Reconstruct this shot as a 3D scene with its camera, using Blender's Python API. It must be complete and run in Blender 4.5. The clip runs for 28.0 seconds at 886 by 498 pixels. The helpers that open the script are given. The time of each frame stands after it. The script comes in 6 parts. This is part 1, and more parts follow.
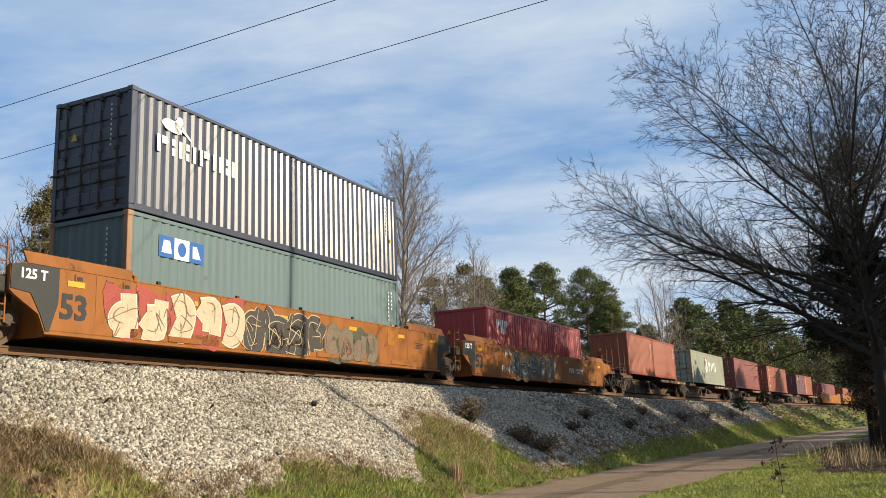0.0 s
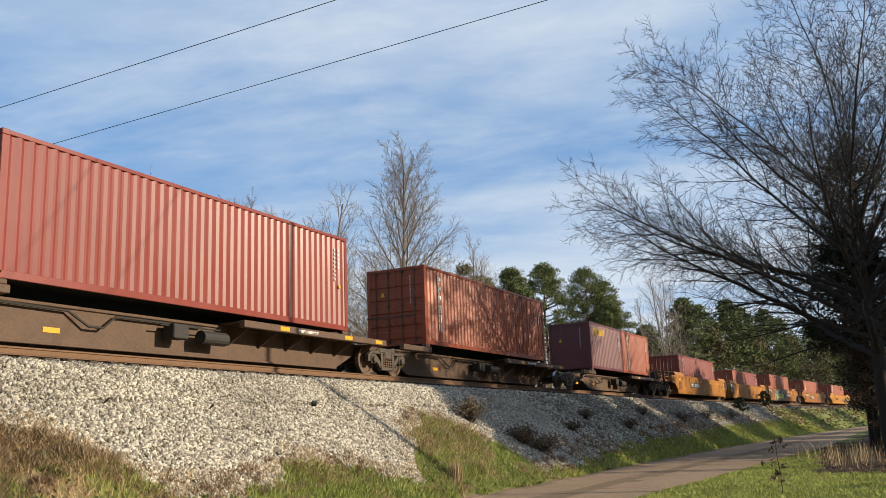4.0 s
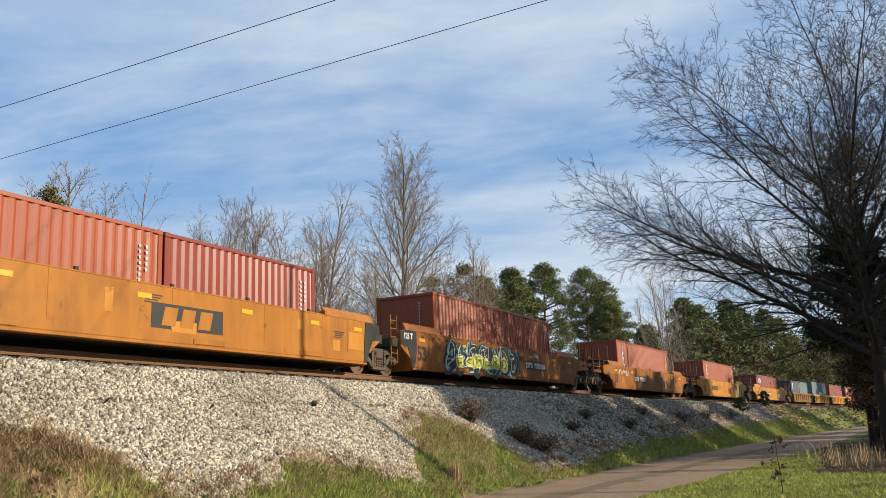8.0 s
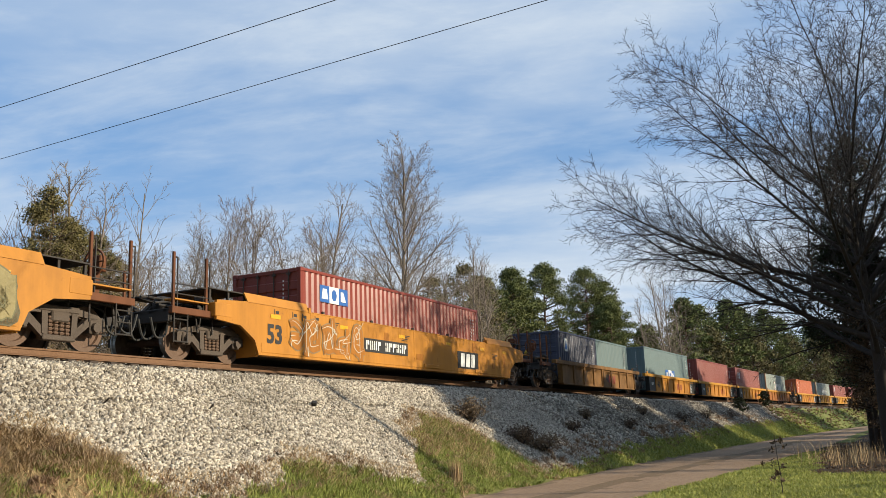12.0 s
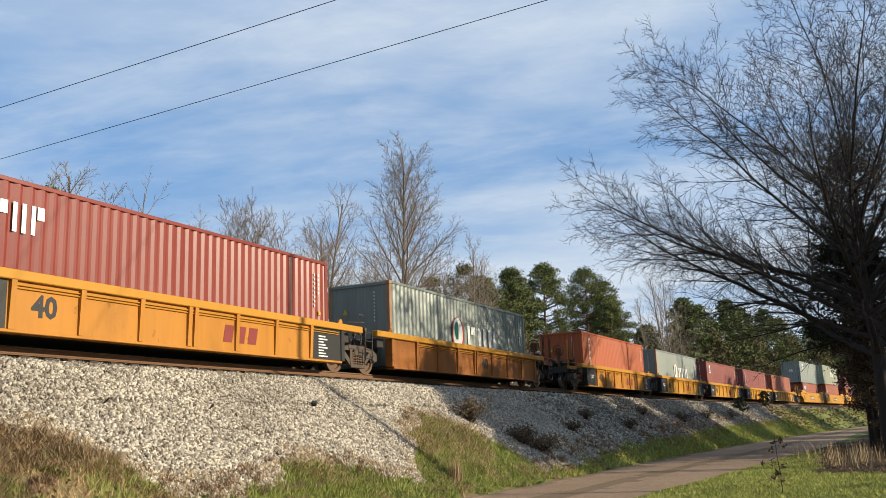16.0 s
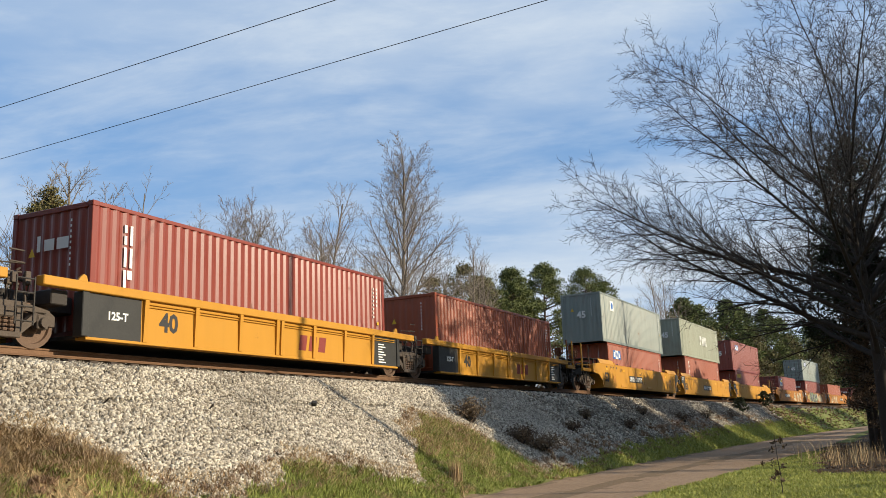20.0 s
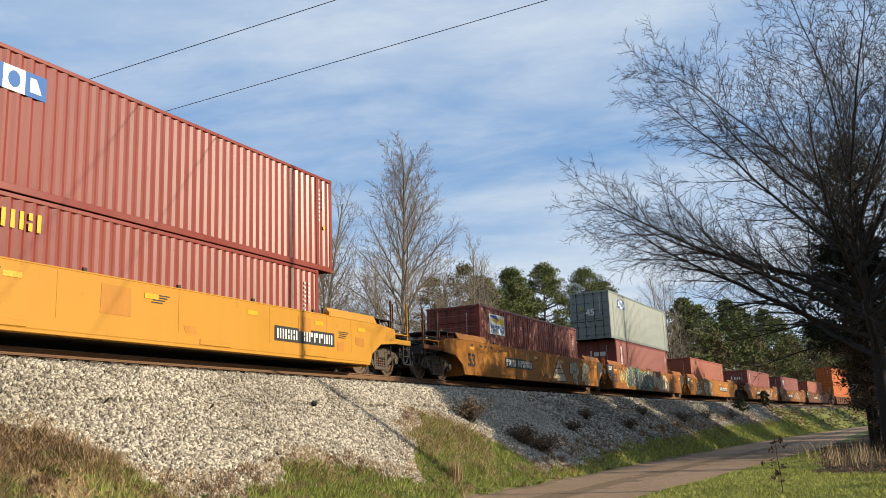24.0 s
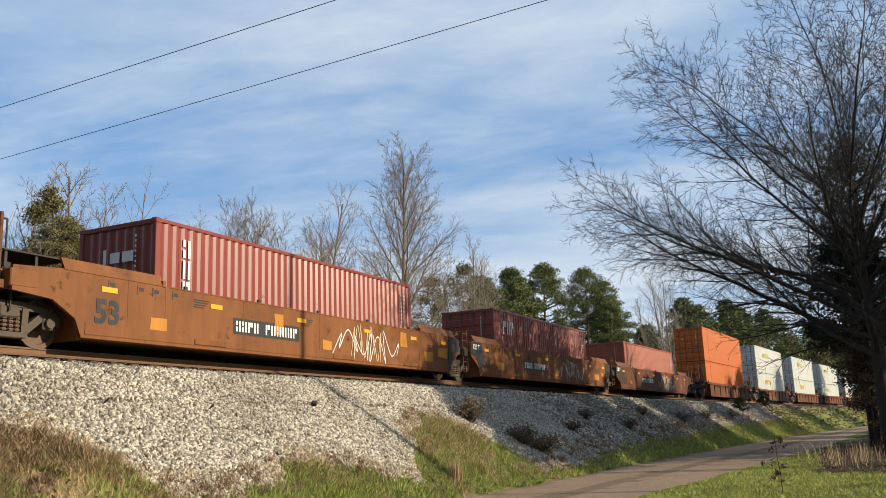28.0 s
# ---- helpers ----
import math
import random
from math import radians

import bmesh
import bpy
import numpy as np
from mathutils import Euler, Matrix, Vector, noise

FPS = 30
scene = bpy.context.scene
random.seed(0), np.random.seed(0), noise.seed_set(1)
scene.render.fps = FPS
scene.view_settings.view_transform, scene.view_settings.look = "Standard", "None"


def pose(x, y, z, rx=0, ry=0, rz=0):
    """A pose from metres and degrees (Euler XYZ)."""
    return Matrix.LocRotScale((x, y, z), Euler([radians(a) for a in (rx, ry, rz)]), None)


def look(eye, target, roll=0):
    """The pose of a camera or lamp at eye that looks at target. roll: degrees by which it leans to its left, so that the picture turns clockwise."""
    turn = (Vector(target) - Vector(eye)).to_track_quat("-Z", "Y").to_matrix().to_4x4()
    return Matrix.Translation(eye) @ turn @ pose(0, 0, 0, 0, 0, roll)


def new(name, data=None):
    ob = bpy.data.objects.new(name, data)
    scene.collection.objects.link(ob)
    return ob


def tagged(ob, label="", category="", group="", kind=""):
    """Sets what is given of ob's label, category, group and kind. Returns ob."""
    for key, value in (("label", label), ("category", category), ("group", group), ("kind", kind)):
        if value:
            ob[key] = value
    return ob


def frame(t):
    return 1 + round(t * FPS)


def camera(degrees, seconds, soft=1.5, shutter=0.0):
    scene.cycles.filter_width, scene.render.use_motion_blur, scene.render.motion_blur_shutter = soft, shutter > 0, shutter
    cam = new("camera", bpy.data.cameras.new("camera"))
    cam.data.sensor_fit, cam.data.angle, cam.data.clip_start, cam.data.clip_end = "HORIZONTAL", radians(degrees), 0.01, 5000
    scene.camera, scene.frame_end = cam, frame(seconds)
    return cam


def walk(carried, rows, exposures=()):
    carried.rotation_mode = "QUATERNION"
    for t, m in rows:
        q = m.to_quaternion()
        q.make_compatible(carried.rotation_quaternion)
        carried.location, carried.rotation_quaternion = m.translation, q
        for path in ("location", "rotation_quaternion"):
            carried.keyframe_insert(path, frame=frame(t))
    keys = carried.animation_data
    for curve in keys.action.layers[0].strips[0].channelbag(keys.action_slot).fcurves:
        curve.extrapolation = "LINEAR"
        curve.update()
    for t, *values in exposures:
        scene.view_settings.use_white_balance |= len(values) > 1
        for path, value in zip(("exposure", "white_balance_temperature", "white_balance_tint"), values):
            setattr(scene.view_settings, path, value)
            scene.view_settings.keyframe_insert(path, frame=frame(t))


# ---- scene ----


# ------------------------------------------------------------------ camera
EYE = (0.0, 0.0, 1.6)
AIM = pose(0, 0, 0, 90 + 11.632, 0, 24.923 - 90) @ pose(0, 0, 0, 0, 0, -2.2315)
cam = camera(53.19, 28.0, soft=0.85)
walk(cam, [(0.0, Matrix.Translation(EYE) @ AIM), (28.0, Matrix.Translation(EYE) @ AIM)],
     exposures=[(0.0, 0.35), (28.0, 0.35)])

# ------------------------------------------------------------------ the line of the track
RAIL_Z, TRACK_Y, BEND, GRADE = 3.52, 15.474, -0.000762, -0.000911


def track_y(x):
    """Height of the plan line: a wide bend, straight at both far ends."""
    if x > 235:
        return TRACK_Y + BEND * 235 * 235 / 2 + BEND * 235 * (x - 235)
    if x < -20:
        return TRACK_Y + BEND * 200 + BEND * -20 * (x + 20)
    return TRACK_Y + BEND * x * x / 2


def track_turn(x):
    return math.atan(BEND * min(235, max(-20, x)))


def track_z(x):
    return RAIL_Z + GRADE * max(-60, min(400, x))


def on_track(x):
    """Pose on the rails at the distance x."""
    return Matrix.Translation((x, track_y(x), track_z(x))) @ Matrix.Rotation(track_turn(x), 4, "Z")


def gone(t):
    """How far the train has gone after t seconds."""
    u = t / 28
    return 28 * (19.6007 * u + 0.52075 * u ** 2 - 0.17757 * u ** 3 + 0.01826 * u ** 4)


# ------------------------------------------------------------------ light
SUN_SIDE, SUN_UP = radians(11), radians(20)
to_sun = Vector((math.sin(SUN_SIDE) * math.cos(SUN_UP), -math.cos(SUN_SIDE) * math.cos(SUN_UP), math.sin(SUN_UP)))
sun = new("sun", bpy.data.lights.new("sun", "SUN"))
sun.data.energy, sun.data.angle, sun.data.color = 5.0, radians(0.55), (1.0, 0.87, 0.66)
sun.matrix_world = look(to_sun * 100, (0, 0, 0))

world = bpy.data.worlds.new("world")
scene.world = world
world.use_nodes = True
wn, wl = world.node_tree.nodes, world.node_tree.links
wn.clear()


def wnode(kind, **values):
    n = wn.new(kind)
    for k, v in values.items():
        n.inputs[k].default_value = v
    return n


def wmath(op, a, b):
    n = wn.new("ShaderNodeMath")
    n.operation = op
    for i, s in enumerate((a, b)):
        if isinstance(s, (int, float)):
            n.inputs[i].default_value = s
        else:
            wl.new(s, n.inputs[i])
    return n.outputs[0]


sky = wn.new("ShaderNodeTexSky")
sky.sky_type, sky.sun_disc = "NISHITA", False
sky.sun_elevation, sky.sun_rotation = SUN_UP, math.atan2(to_sun.x, to_sun.y)
sky.air_density, sky.dust_density, sky.ozone_density = 1.0, 0.6, 1.6
coord = wn.new("ShaderNodeTexCoord")
sep = wn.new("ShaderNodeSeparateXYZ")
wl.new(coord.outputs["Generated"], sep.inputs[0])
rise = wmath("ADD", wmath("MAXIMUM", sep.outputs[2], 0.0), 0.16)
flat = wn.new("ShaderNodeCombineXYZ")
wl.new(wmath("DIVIDE", sep.outputs[0], rise), flat.inputs[0])
wl.new(wmath("DIVIDE", sep.outputs[1], rise), flat.inputs[1])


def cloud_layer(scale, turn, stretch, detail, rough, low, high):
    r0 = wn.new("ShaderNodeMapping")
    r0.inputs["Rotation"].default_value = (0, 0, radians(turn))
    wl.new(flat.outputs[0], r0.inputs[0])
    m = wn.new("ShaderNodeMapping")
    m.inputs["Scale"].default_value = (scale * stretch, scale, 1)
    wl.new(r0.outputs[0], m.inputs[0])
    n = wnode("ShaderNodeTexNoise", Scale=1.0, Detail=detail, Roughness=rough, Distortion=0.35)
    wl.new(m.outputs[0], n.inputs["Vector"])
    r = wn.new("ShaderNodeMapRange")
    r.interpolation_type = "SMOOTHSTEP"
    r.inputs[1].default_value, r.inputs[2].default_value = low, high
    wl.new(n.outputs[0], r.inputs[0])
    return r.outputs[0]


wide = cloud_layer(0.75, -22, 1.5, 5, 0.55, 0.36, 0.62)
streak = cloud_layer(1.5, -14, 2.4, 7, 0.62, 0.40, 0.74)
fine = cloud_layer(5.0, -28, 2.2, 6, 0.65, 0.40, 0.80)
low_band = wn.new("ShaderNodeMapRange")
low_band.interpolation_type = "SMOOTHSTEP"
low_band.inputs[1].default_value, low_band.inputs[2].default_value = 0.225, 0.16
wl.new(sep.outputs[2], low_band.inputs[0])
cover = wmath("MINIMUM", wmath("ADD", wmath("ADD", wmath("MULTIPLY", wide, 0.50), wmath("MULTIPLY", streak, 0.34)),
                               wmath("ADD", wmath("MULTIPLY", fine, 0.16), wmath("MULTIPLY", low_band.outputs[0], wmath("ADD", 0.35, wmath("MULTIPLY", streak, 0.45))))), 0.97)


def wmix(fac, a, colour):
    m = wn.new("ShaderNodeMix")
    m.data_type = "RGBA"
    if isinstance(fac, float):
        m.inputs[0].default_value = fac
    else:
        wl.new(fac, m.inputs[0])
    wl.new(a, m.inputs[6])
    m.inputs[7].default_value = (*colour, 1)
    return m.outputs[2]


veil = wmix(0.62, sky.outputs[0], (1.6, 3.15, 5.8))
clouds = wmix(cover, veil, (4.75, 5.4, 6.15))
back = wnode("ShaderNodeBackground", Strength=0.109)
wl.new(clouds, back.inputs[0])
wl.new(back.outputs[0], wn.new("ShaderNodeOutputWorld").inputs[0])


# ------------------------------------------------------------------ materials
class Nodes:
    """Short hand for a node material in object space."""

    def __init__(self, name):
        self.mat = bpy.data.materials.new(name)
        self.mat.use_nodes = True
        self.n, self.l = self.mat.node_tree.nodes, self.mat.node_tree.links
        self.bsdf = self.n["Principled BSDF"]
        self.co = self.n.new("ShaderNodeTexCoord").outputs["Object"]
        self.info = self.n.new("ShaderNodeObjectInfo")

    def put(self, socket, value):
        if hasattr(value, "is_linked"):
            self.l.new(value, socket)
        else:
            socket.default_value = value

    def noise(self, scale, detail=4, rough=0.6, stretch=(1, 1, 1), shift=True):
        m = self.n.new("ShaderNodeMapping")
        m.inputs["Scale"].default_value = stretch
        self.l.new(self.co, m.inputs[0])
        t = self.n.new("ShaderNodeTexNoise")
        t.noise_dimensions = "4D"
        self.l.new(m.outputs[0], t.inputs["Vector"])
        if shift:
            self.l.new(self.math("MULTIPLY", self.info.outputs["Random"], 37.0), t.inputs["W"])
        t.inputs["Scale"].default_value, t.inputs["Detail"].default_value, t.inputs["Roughness"].default_value = scale, detail, rough
        return t.outputs[0]

    def math(self, op, a, b=0.0):
        m = self.n.new("ShaderNodeMath")
        m.operation = op
        self.put(m.inputs[0], a)
        self.put(m.inputs[1], b)
        return m.outputs[0]

    def ramp(self, value, low, high, a=0.0, b=1.0):
        m = self.n.new("ShaderNodeMapRange")
        self.put(m.inputs[0], value)
        for i, v in enumerate((low, high, a, b)):
            m.inputs[i + 1].default_value = v
        return m.outputs[0]

    def mix(self, fac, a, b, kind="MIX"):
        m = self.n.new("ShaderNodeMix")
        m.data_type, m.blend_type = "RGBA", kind
        self.put(m.inputs[0], fac)
        self.put(m.inputs[6], a if hasattr(a, "is_linked") else (*a, 1))
        self.put(m.inputs[7], b if hasattr(b, "is_linked") else (*b, 1))
        return m.outputs[2]

    def bump(self, height, strength, distance):
        b = self.n.new("ShaderNodeBump")
        b.inputs["Strength"].default_value, b.inputs["Distance"].default_value = strength, distance
        self.l.new(height, b.inputs["Height"])
        self.l.new(b.outputs[0], self.bsdf.inputs["Normal"])

    def done(self, colour, rough, metal=0.0, spec=0.5):
        self.put(self.bsdf.inputs["Base Color"], colour if hasattr(colour, "is_linked") else (*colour, 1))
        self.put(self.bsdf.inputs["Roughness"], rough)
        self.put(self.bsdf.inputs["Metallic"], metal)
        self.bsdf.inputs["Specular IOR Level"].default_value = spec
        return self.mat


def paint(name, rgb, rough=0.33, wear=0.25, rust=(0.16, 0.06, 0.03), fade=0.25, spec=0.8, coat=0.0):
    """Weathered sheet-metal paint: faded patches, streaks down the sheet and rust."""
    m = Nodes(name)
    big = m.ramp(m.noise(0.35, 3), 0.3, 0.7)
    run = m.ramp(m.noise(1.0, 5, 0.65, (3.0, 3.0, 0.22)), 0.42, 0.72)
    spots = m.ramp(m.noise(2.2, 8, 0.72), 0.66 - 0.12 * wear, 0.72 - 0.08 * wear)
    pale = tuple(min(0.8, c * 1.35 + 0.03) for c in rgb)
    dark = tuple(c * 0.55 for c in rgb)
    c = m.mix(m.math("MULTIPLY", big, fade), rgb, pale)
    blotch = m.ramp(m.noise(0.9, 7, 0.68, (1, 1, 0.55)), 0.56 - 0.12 * wear, 0.66 - 0.06 * wear)
    c = m.mix(m.math("MULTIPLY", run, 0.75 * wear + 0.08), c, dark)
    c = m.mix(m.math("MULTIPLY", blotch, 0.75 * wear), c, tuple(0.5 * a + 0.28 * b for a, b in zip(rust, rgb)))
    c = m.mix(m.math("MULTIPLY", spots, min(1.0, 0.45 + wear)), c, rust)
    m.bump(m.noise(14, 3), 0.12, 0.01)
    m.bsdf.inputs["Coat Weight"].default_value, m.bsdf.inputs["Coat Roughness"].default_value = coat, 0.31
    return m.done(c, m.math("ADD", m.math("MULTIPLY", spots, 0.35), m.ramp(big, 0, 1, rough, rough + 0.14)), 0.0, spec)


def plain(name, rgb, rough=0.6, var=0.3, scale=4.0, metal=0.0, bump=0.3, spec=0.4):
    m = Nodes(name)
    a = m.ramp(m.noise(scale, 6), 0.3, 0.7)
    b = m.ramp(m.noise(scale * 7, 4), 0.3, 0.7)
    c = m.mix(m.math("MULTIPLY", a, var), rgb, tuple(x * 0.45 for x in rgb))
    c = m.mix(m.math("MULTIPLY", b, var * 0.6), c, tuple(min(1, x * 1.5 + 0.02) for x in rgb))
    m.bump(b, bump, 0.02)
    return m.done(c, rough, metal, spec)


def earth(name, tones, scale, bump=0.6, rough=0.95):
    """Soil, gravel or turf from three tones at two scales."""
    m = Nodes(name)
    a, b, f = m.ramp(m.noise(scale * 0.08, 5, shift=False), 0.35, 0.65), m.ramp(m.noise(scale, 6, 0.7, shift=False), 0.32, 0.68), m.noise(scale * 5, 4, shift=False)
    c = m.mix(a, tones[0], tones[1])
    c = m.mix(b, c, tones[2])
    c = m.mix(m.ramp(f, 0.3, 0.8, 0, 0.6), c, tuple(x * 0.35 for x in tones[0]))
    m.bump(m.math("ADD", m.math("MULTIPLY", b, 0.7), f), bump, 0.06)
    return m.done(c, rough, 0, 0.2)


def varied(name, a, b, rough=0.9, spec=0.2, through_light=0.0):
    """Each island of the mesh (a stone, a blade, a leaf) gets a tone between a and b."""
    m = Nodes(name)
    g = m.n.new("ShaderNodeNewGeometry")
    c = m.mix(g.outputs["Random Per Island"], a, b)
    c = m.mix(m.ramp(m.noise(0.35, 4, shift=False), 0.35, 0.7, 0, 0.45), c, tuple(x * 0.55 for x in a))
    if through_light:
        m.bsdf.inputs["Transmission Weight"].default_value = 0.0
    return m.done(c, rough, 0, spec)


RED = paint("container_brown_red", (0.195, 0.0315, 0.0180), 0.35, 0.25, spec=0.5, coat=0.22)
MAROON = paint("container_maroon", (0.103, 0.0174, 0.0205), 0.36, 0.25, spec=0.6, coat=0.2)
BRIGHT_RED = paint("container_bright_red", (0.332, 0.0205, 0.0205), 0.36, 0.15, spec=0.6, coat=0.4)
ORANGE_RED = paint("container_orange_red", (0.268, 0.054, 0.0160), 0.38, 0.3, spec=0.6)
TANGERINE = paint("container_tangerine", (0.36, 0.082, 0.022), 0.5, 0.18, spec=0.4)
DARK_GREY = paint("container_slate_grey", (0.019, 0.025, 0.048), 0.36, 0.1, coat=0.45)
NAVY = paint("container_navy", (0.0142, 0.0205, 0.0514), 0.36, 0.2)
SAGE = paint("container_sage_grey", (0.112, 0.165, 0.168), 0.5, 0.12, spec=0.3)
CREAM = paint("container_cream_green", (0.275, 0.292, 0.220), 0.5, 0.35, fade=0.15, spec=0.3)
GREEN_GREY = paint("container_green_grey", (0.178, 0.210, 0.184), 0.37, 0.35, spec=0.8)
ORANGE = paint("container_orange", (0.43, 0.102, 0.013), 0.45, 0.15, spec=0.3)
WHITE = paint("container_white", (0.411, 0.419, 0.379), 0.37, 0.15)
YELLOW = paint("car_yellow_clean", (0.442, 0.213, 0.0253), 0.45, 0.08, (0.198, 0.079, 0.0237), 0.1, spec=0.25)
WORN_YELLOW = paint("car_yellow_faded", (0.42, 0.18, 0.026), 0.5, 0.4, (0.15, 0.065, 0.028), 0.2, spec=0.25)
LOGO_RED = plain("logo_brown_red", (0.20, 0.03, 0.022), 0.6, 0.35, bump=0.08)
AMBER = paint("car_yellow_worn", (0.33, 0.128, 0.018), 0.5, 0.55, (0.126, 0.0553, 0.0237), spec=0.25)
RUSTY = paint("car_orange_rusty", (0.269, 0.0964, 0.019), 0.55, 0.55, (0.0948, 0.0395, 0.0198), spec=0.25)
UMBER = paint("car_brown_orange", (0.185, 0.066, 0.018), 0.6, 0.6, (0.06, 0.028, 0.016), spec=0.25)
BROWN = paint("car_brown_grimy", (0.126, 0.0442, 0.0158), 0.6, 0.7, (0.0474, 0.0237, 0.0158), spec=0.25)
DIRTY = paint("car_dark_yellow_dirty", (0.205, 0.103, 0.03), 0.55, 0.75, (0.0553, 0.0316, 0.0198), spec=0.25)
SPINE = plain("spine_car_brown", (0.103, 0.0592, 0.0355), 0.7, 0.5, 2.0)
BLACK_PANEL = plain("black_panel", (0.0237, 0.0237, 0.0221), 0.55, 0.4, bump=0.08)
TRUCK_STEEL = plain("grimy_cast_steel", (0.078, 0.058, 0.043), 0.75, 0.5, 5.0)
WHEEL_RUST = plain("wheel_disc_rust", (0.126, 0.0751, 0.0474), 0.7, 0.4, 6.0)
TREAD = plain("polished_steel", (0.42, 0.42, 0.42), 0.28, 0.2, 9.0, 1.0)
DARK_STEEL = plain("dark_underframe_steel", (0.0316, 0.0261, 0.0221), 0.7, 0.4)
RAIL_RUST = plain("rail_rust", (0.165, 0.088, 0.045), 0.8, 0.35, 3.0)
RAIL_TOP = plain("rail_head_steel", (0.5, 0.5, 0.5), 0.25, 0.2, 5.0, 1.0)
TIE_WOOD = plain("tie_wood", (0.0592, 0.0435, 0.0332), 0.9, 0.5, 3.0)
LETTER_WHITE = plain("lettering_white", (0.72, 0.72, 0.684), 0.6, 0.08, bump=0.08)
LETTER_BLACK = plain("lettering_black", (0.0237, 0.0237, 0.0237), 0.6, 0.2, bump=0.08)
LETTER_BLUE = plain("lettering_blue", (0.0237, 0.111, 0.363), 0.5, 0.15, bump=0.08)
LETTER_RED = plain("lettering_red", (0.356, 0.0474, 0.0316), 0.6, 0.25, bump=0.08)
LETTER_YELLOW = plain("lettering_yellow", (0.632, 0.395, 0.0237), 0.5, 0.15, bump=0.08)
LETTER_GREEN = plain("lettering_green", (0.0158, 0.198, 0.111), 0.5, 0.15, bump=0.08)
REFLECTOR = plain("reflector_yellow", (0.671, 0.332, 0.0158), 0.35, 0.1)
BARK = plain("bark_grey_brown", (0.034, 0.027, 0.022), 0.95, 0.5, 6.0)
BARK_LIGHT = plain("bark_pale_grey", (0.20, 0.165, 0.13), 0.95, 0.5, 6.0)
BRUSH_BARK = plain("bark_tan", (0.17, 0.125, 0.085), 0.95, 0.5, 6.0)
EVERGREEN = varied("dense_evergreen", (0.075, 0.098, 0.034), (0.19, 0.21, 0.078))
PINE_BARK = plain("pine_bark", (0.0948, 0.0592, 0.0395), 0.95, 0.5, 5.0)
NEEDLES = varied("pine_needles", (0.075, 0.098, 0.032), (0.19, 0.20, 0.075))
CEDAR = varied("cedar_foliage", (0.10, 0.09, 0.035), (0.24, 0.20, 0.085))
VINE = varied("olive_vine_leaf", (0.10, 0.095, 0.04), (0.22, 0.19, 0.09))
# dark leaf, lowered further: shade from neighbouring trees is put into its colour
DARK_SHADED_LEAF = varied("glossy_dark_shaded_leaf", (0.0158, 0.0253, 0.00869), (0.0379, 0.049, 0.0158), 0.6, 0.3)
BRUSH = varied("dry_brush", (0.126, 0.0909, 0.0592), (0.237, 0.182, 0.122))
GRASS_BLADE = varied("grass_blade", (0.16, 0.21, 0.045), (0.40, 0.41, 0.12))
LAWN_BLADE = varied("lawn_blade", (0.23, 0.27, 0.045), (0.54, 0.52, 0.16))
STRAW_BLADE = varied("straw_blade", (0.28, 0.19, 0.095), (0.66, 0.49, 0.285))
WEED_BLADE = varied("brown_weed", (0.19, 0.12, 0.07), (0.46, 0.30, 0.18))
LEAF_FALL = varied("fallen_leaf_brown", (0.10, 0.06, 0.035), (0.30, 0.19, 0.11))
RUT = earth("worn_wheel_track", ((0.26, 0.17, 0.105), (0.32, 0.215, 0.14), (0.19, 0.145, 0.08)), 8.0, 0.5)
DRY_LEAF = varied("dry_leaf", (0.08, 0.058, 0.04), (0.18, 0.125, 0.08))
STONE = varied("limestone_ballast", (0.13, 0.105, 0.078), (0.68, 0.62, 0.505), 0.9, 0.25)
# bed colour darkened: the shade in the gaps between stones is put into it
BALLAST = earth("ballast_bed_gap_shade", ((0.10, 0.085, 0.067), (0.13, 0.11, 0.09), (0.20, 0.175, 0.14)), 9.0, 0.9)
TURF = earth("bank_turf", ((0.18, 0.171, 0.0585), (0.27, 0.207, 0.099), (0.144, 0.198, 0.045)), 3.0)
STRAW = earth("dry_bank_grass", ((0.23, 0.16, 0.085), (0.30, 0.22, 0.12), (0.17, 0.17, 0.06)), 4.0)
GREEN = earth("green_verge", ((0.085, 0.125, 0.022), (0.13, 0.17, 0.036), (0.18, 0.17, 0.06)), 3.0)
GRAVEL = earth("gravel_road", ((0.39, 0.265, 0.165), (0.50, 0.355, 0.235), (0.26, 0.175, 0.11)), 6.0, 0.5)
WOODS = earth("forest_floor", ((0.0948, 0.0672, 0.0395), (0.134, 0.0948, 0.0553), (0.0711, 0.0592, 0.0316)), 1.5)
# brown litter, its dark tone holds the shade that the evergreens throw there
LITTER = earth("leaf_litter_shaded", ((0.0632, 0.0435, 0.0277), (0.103, 0.0711, 0.0435), (0.0474, 0.0355, 0.0237)), 4.0)


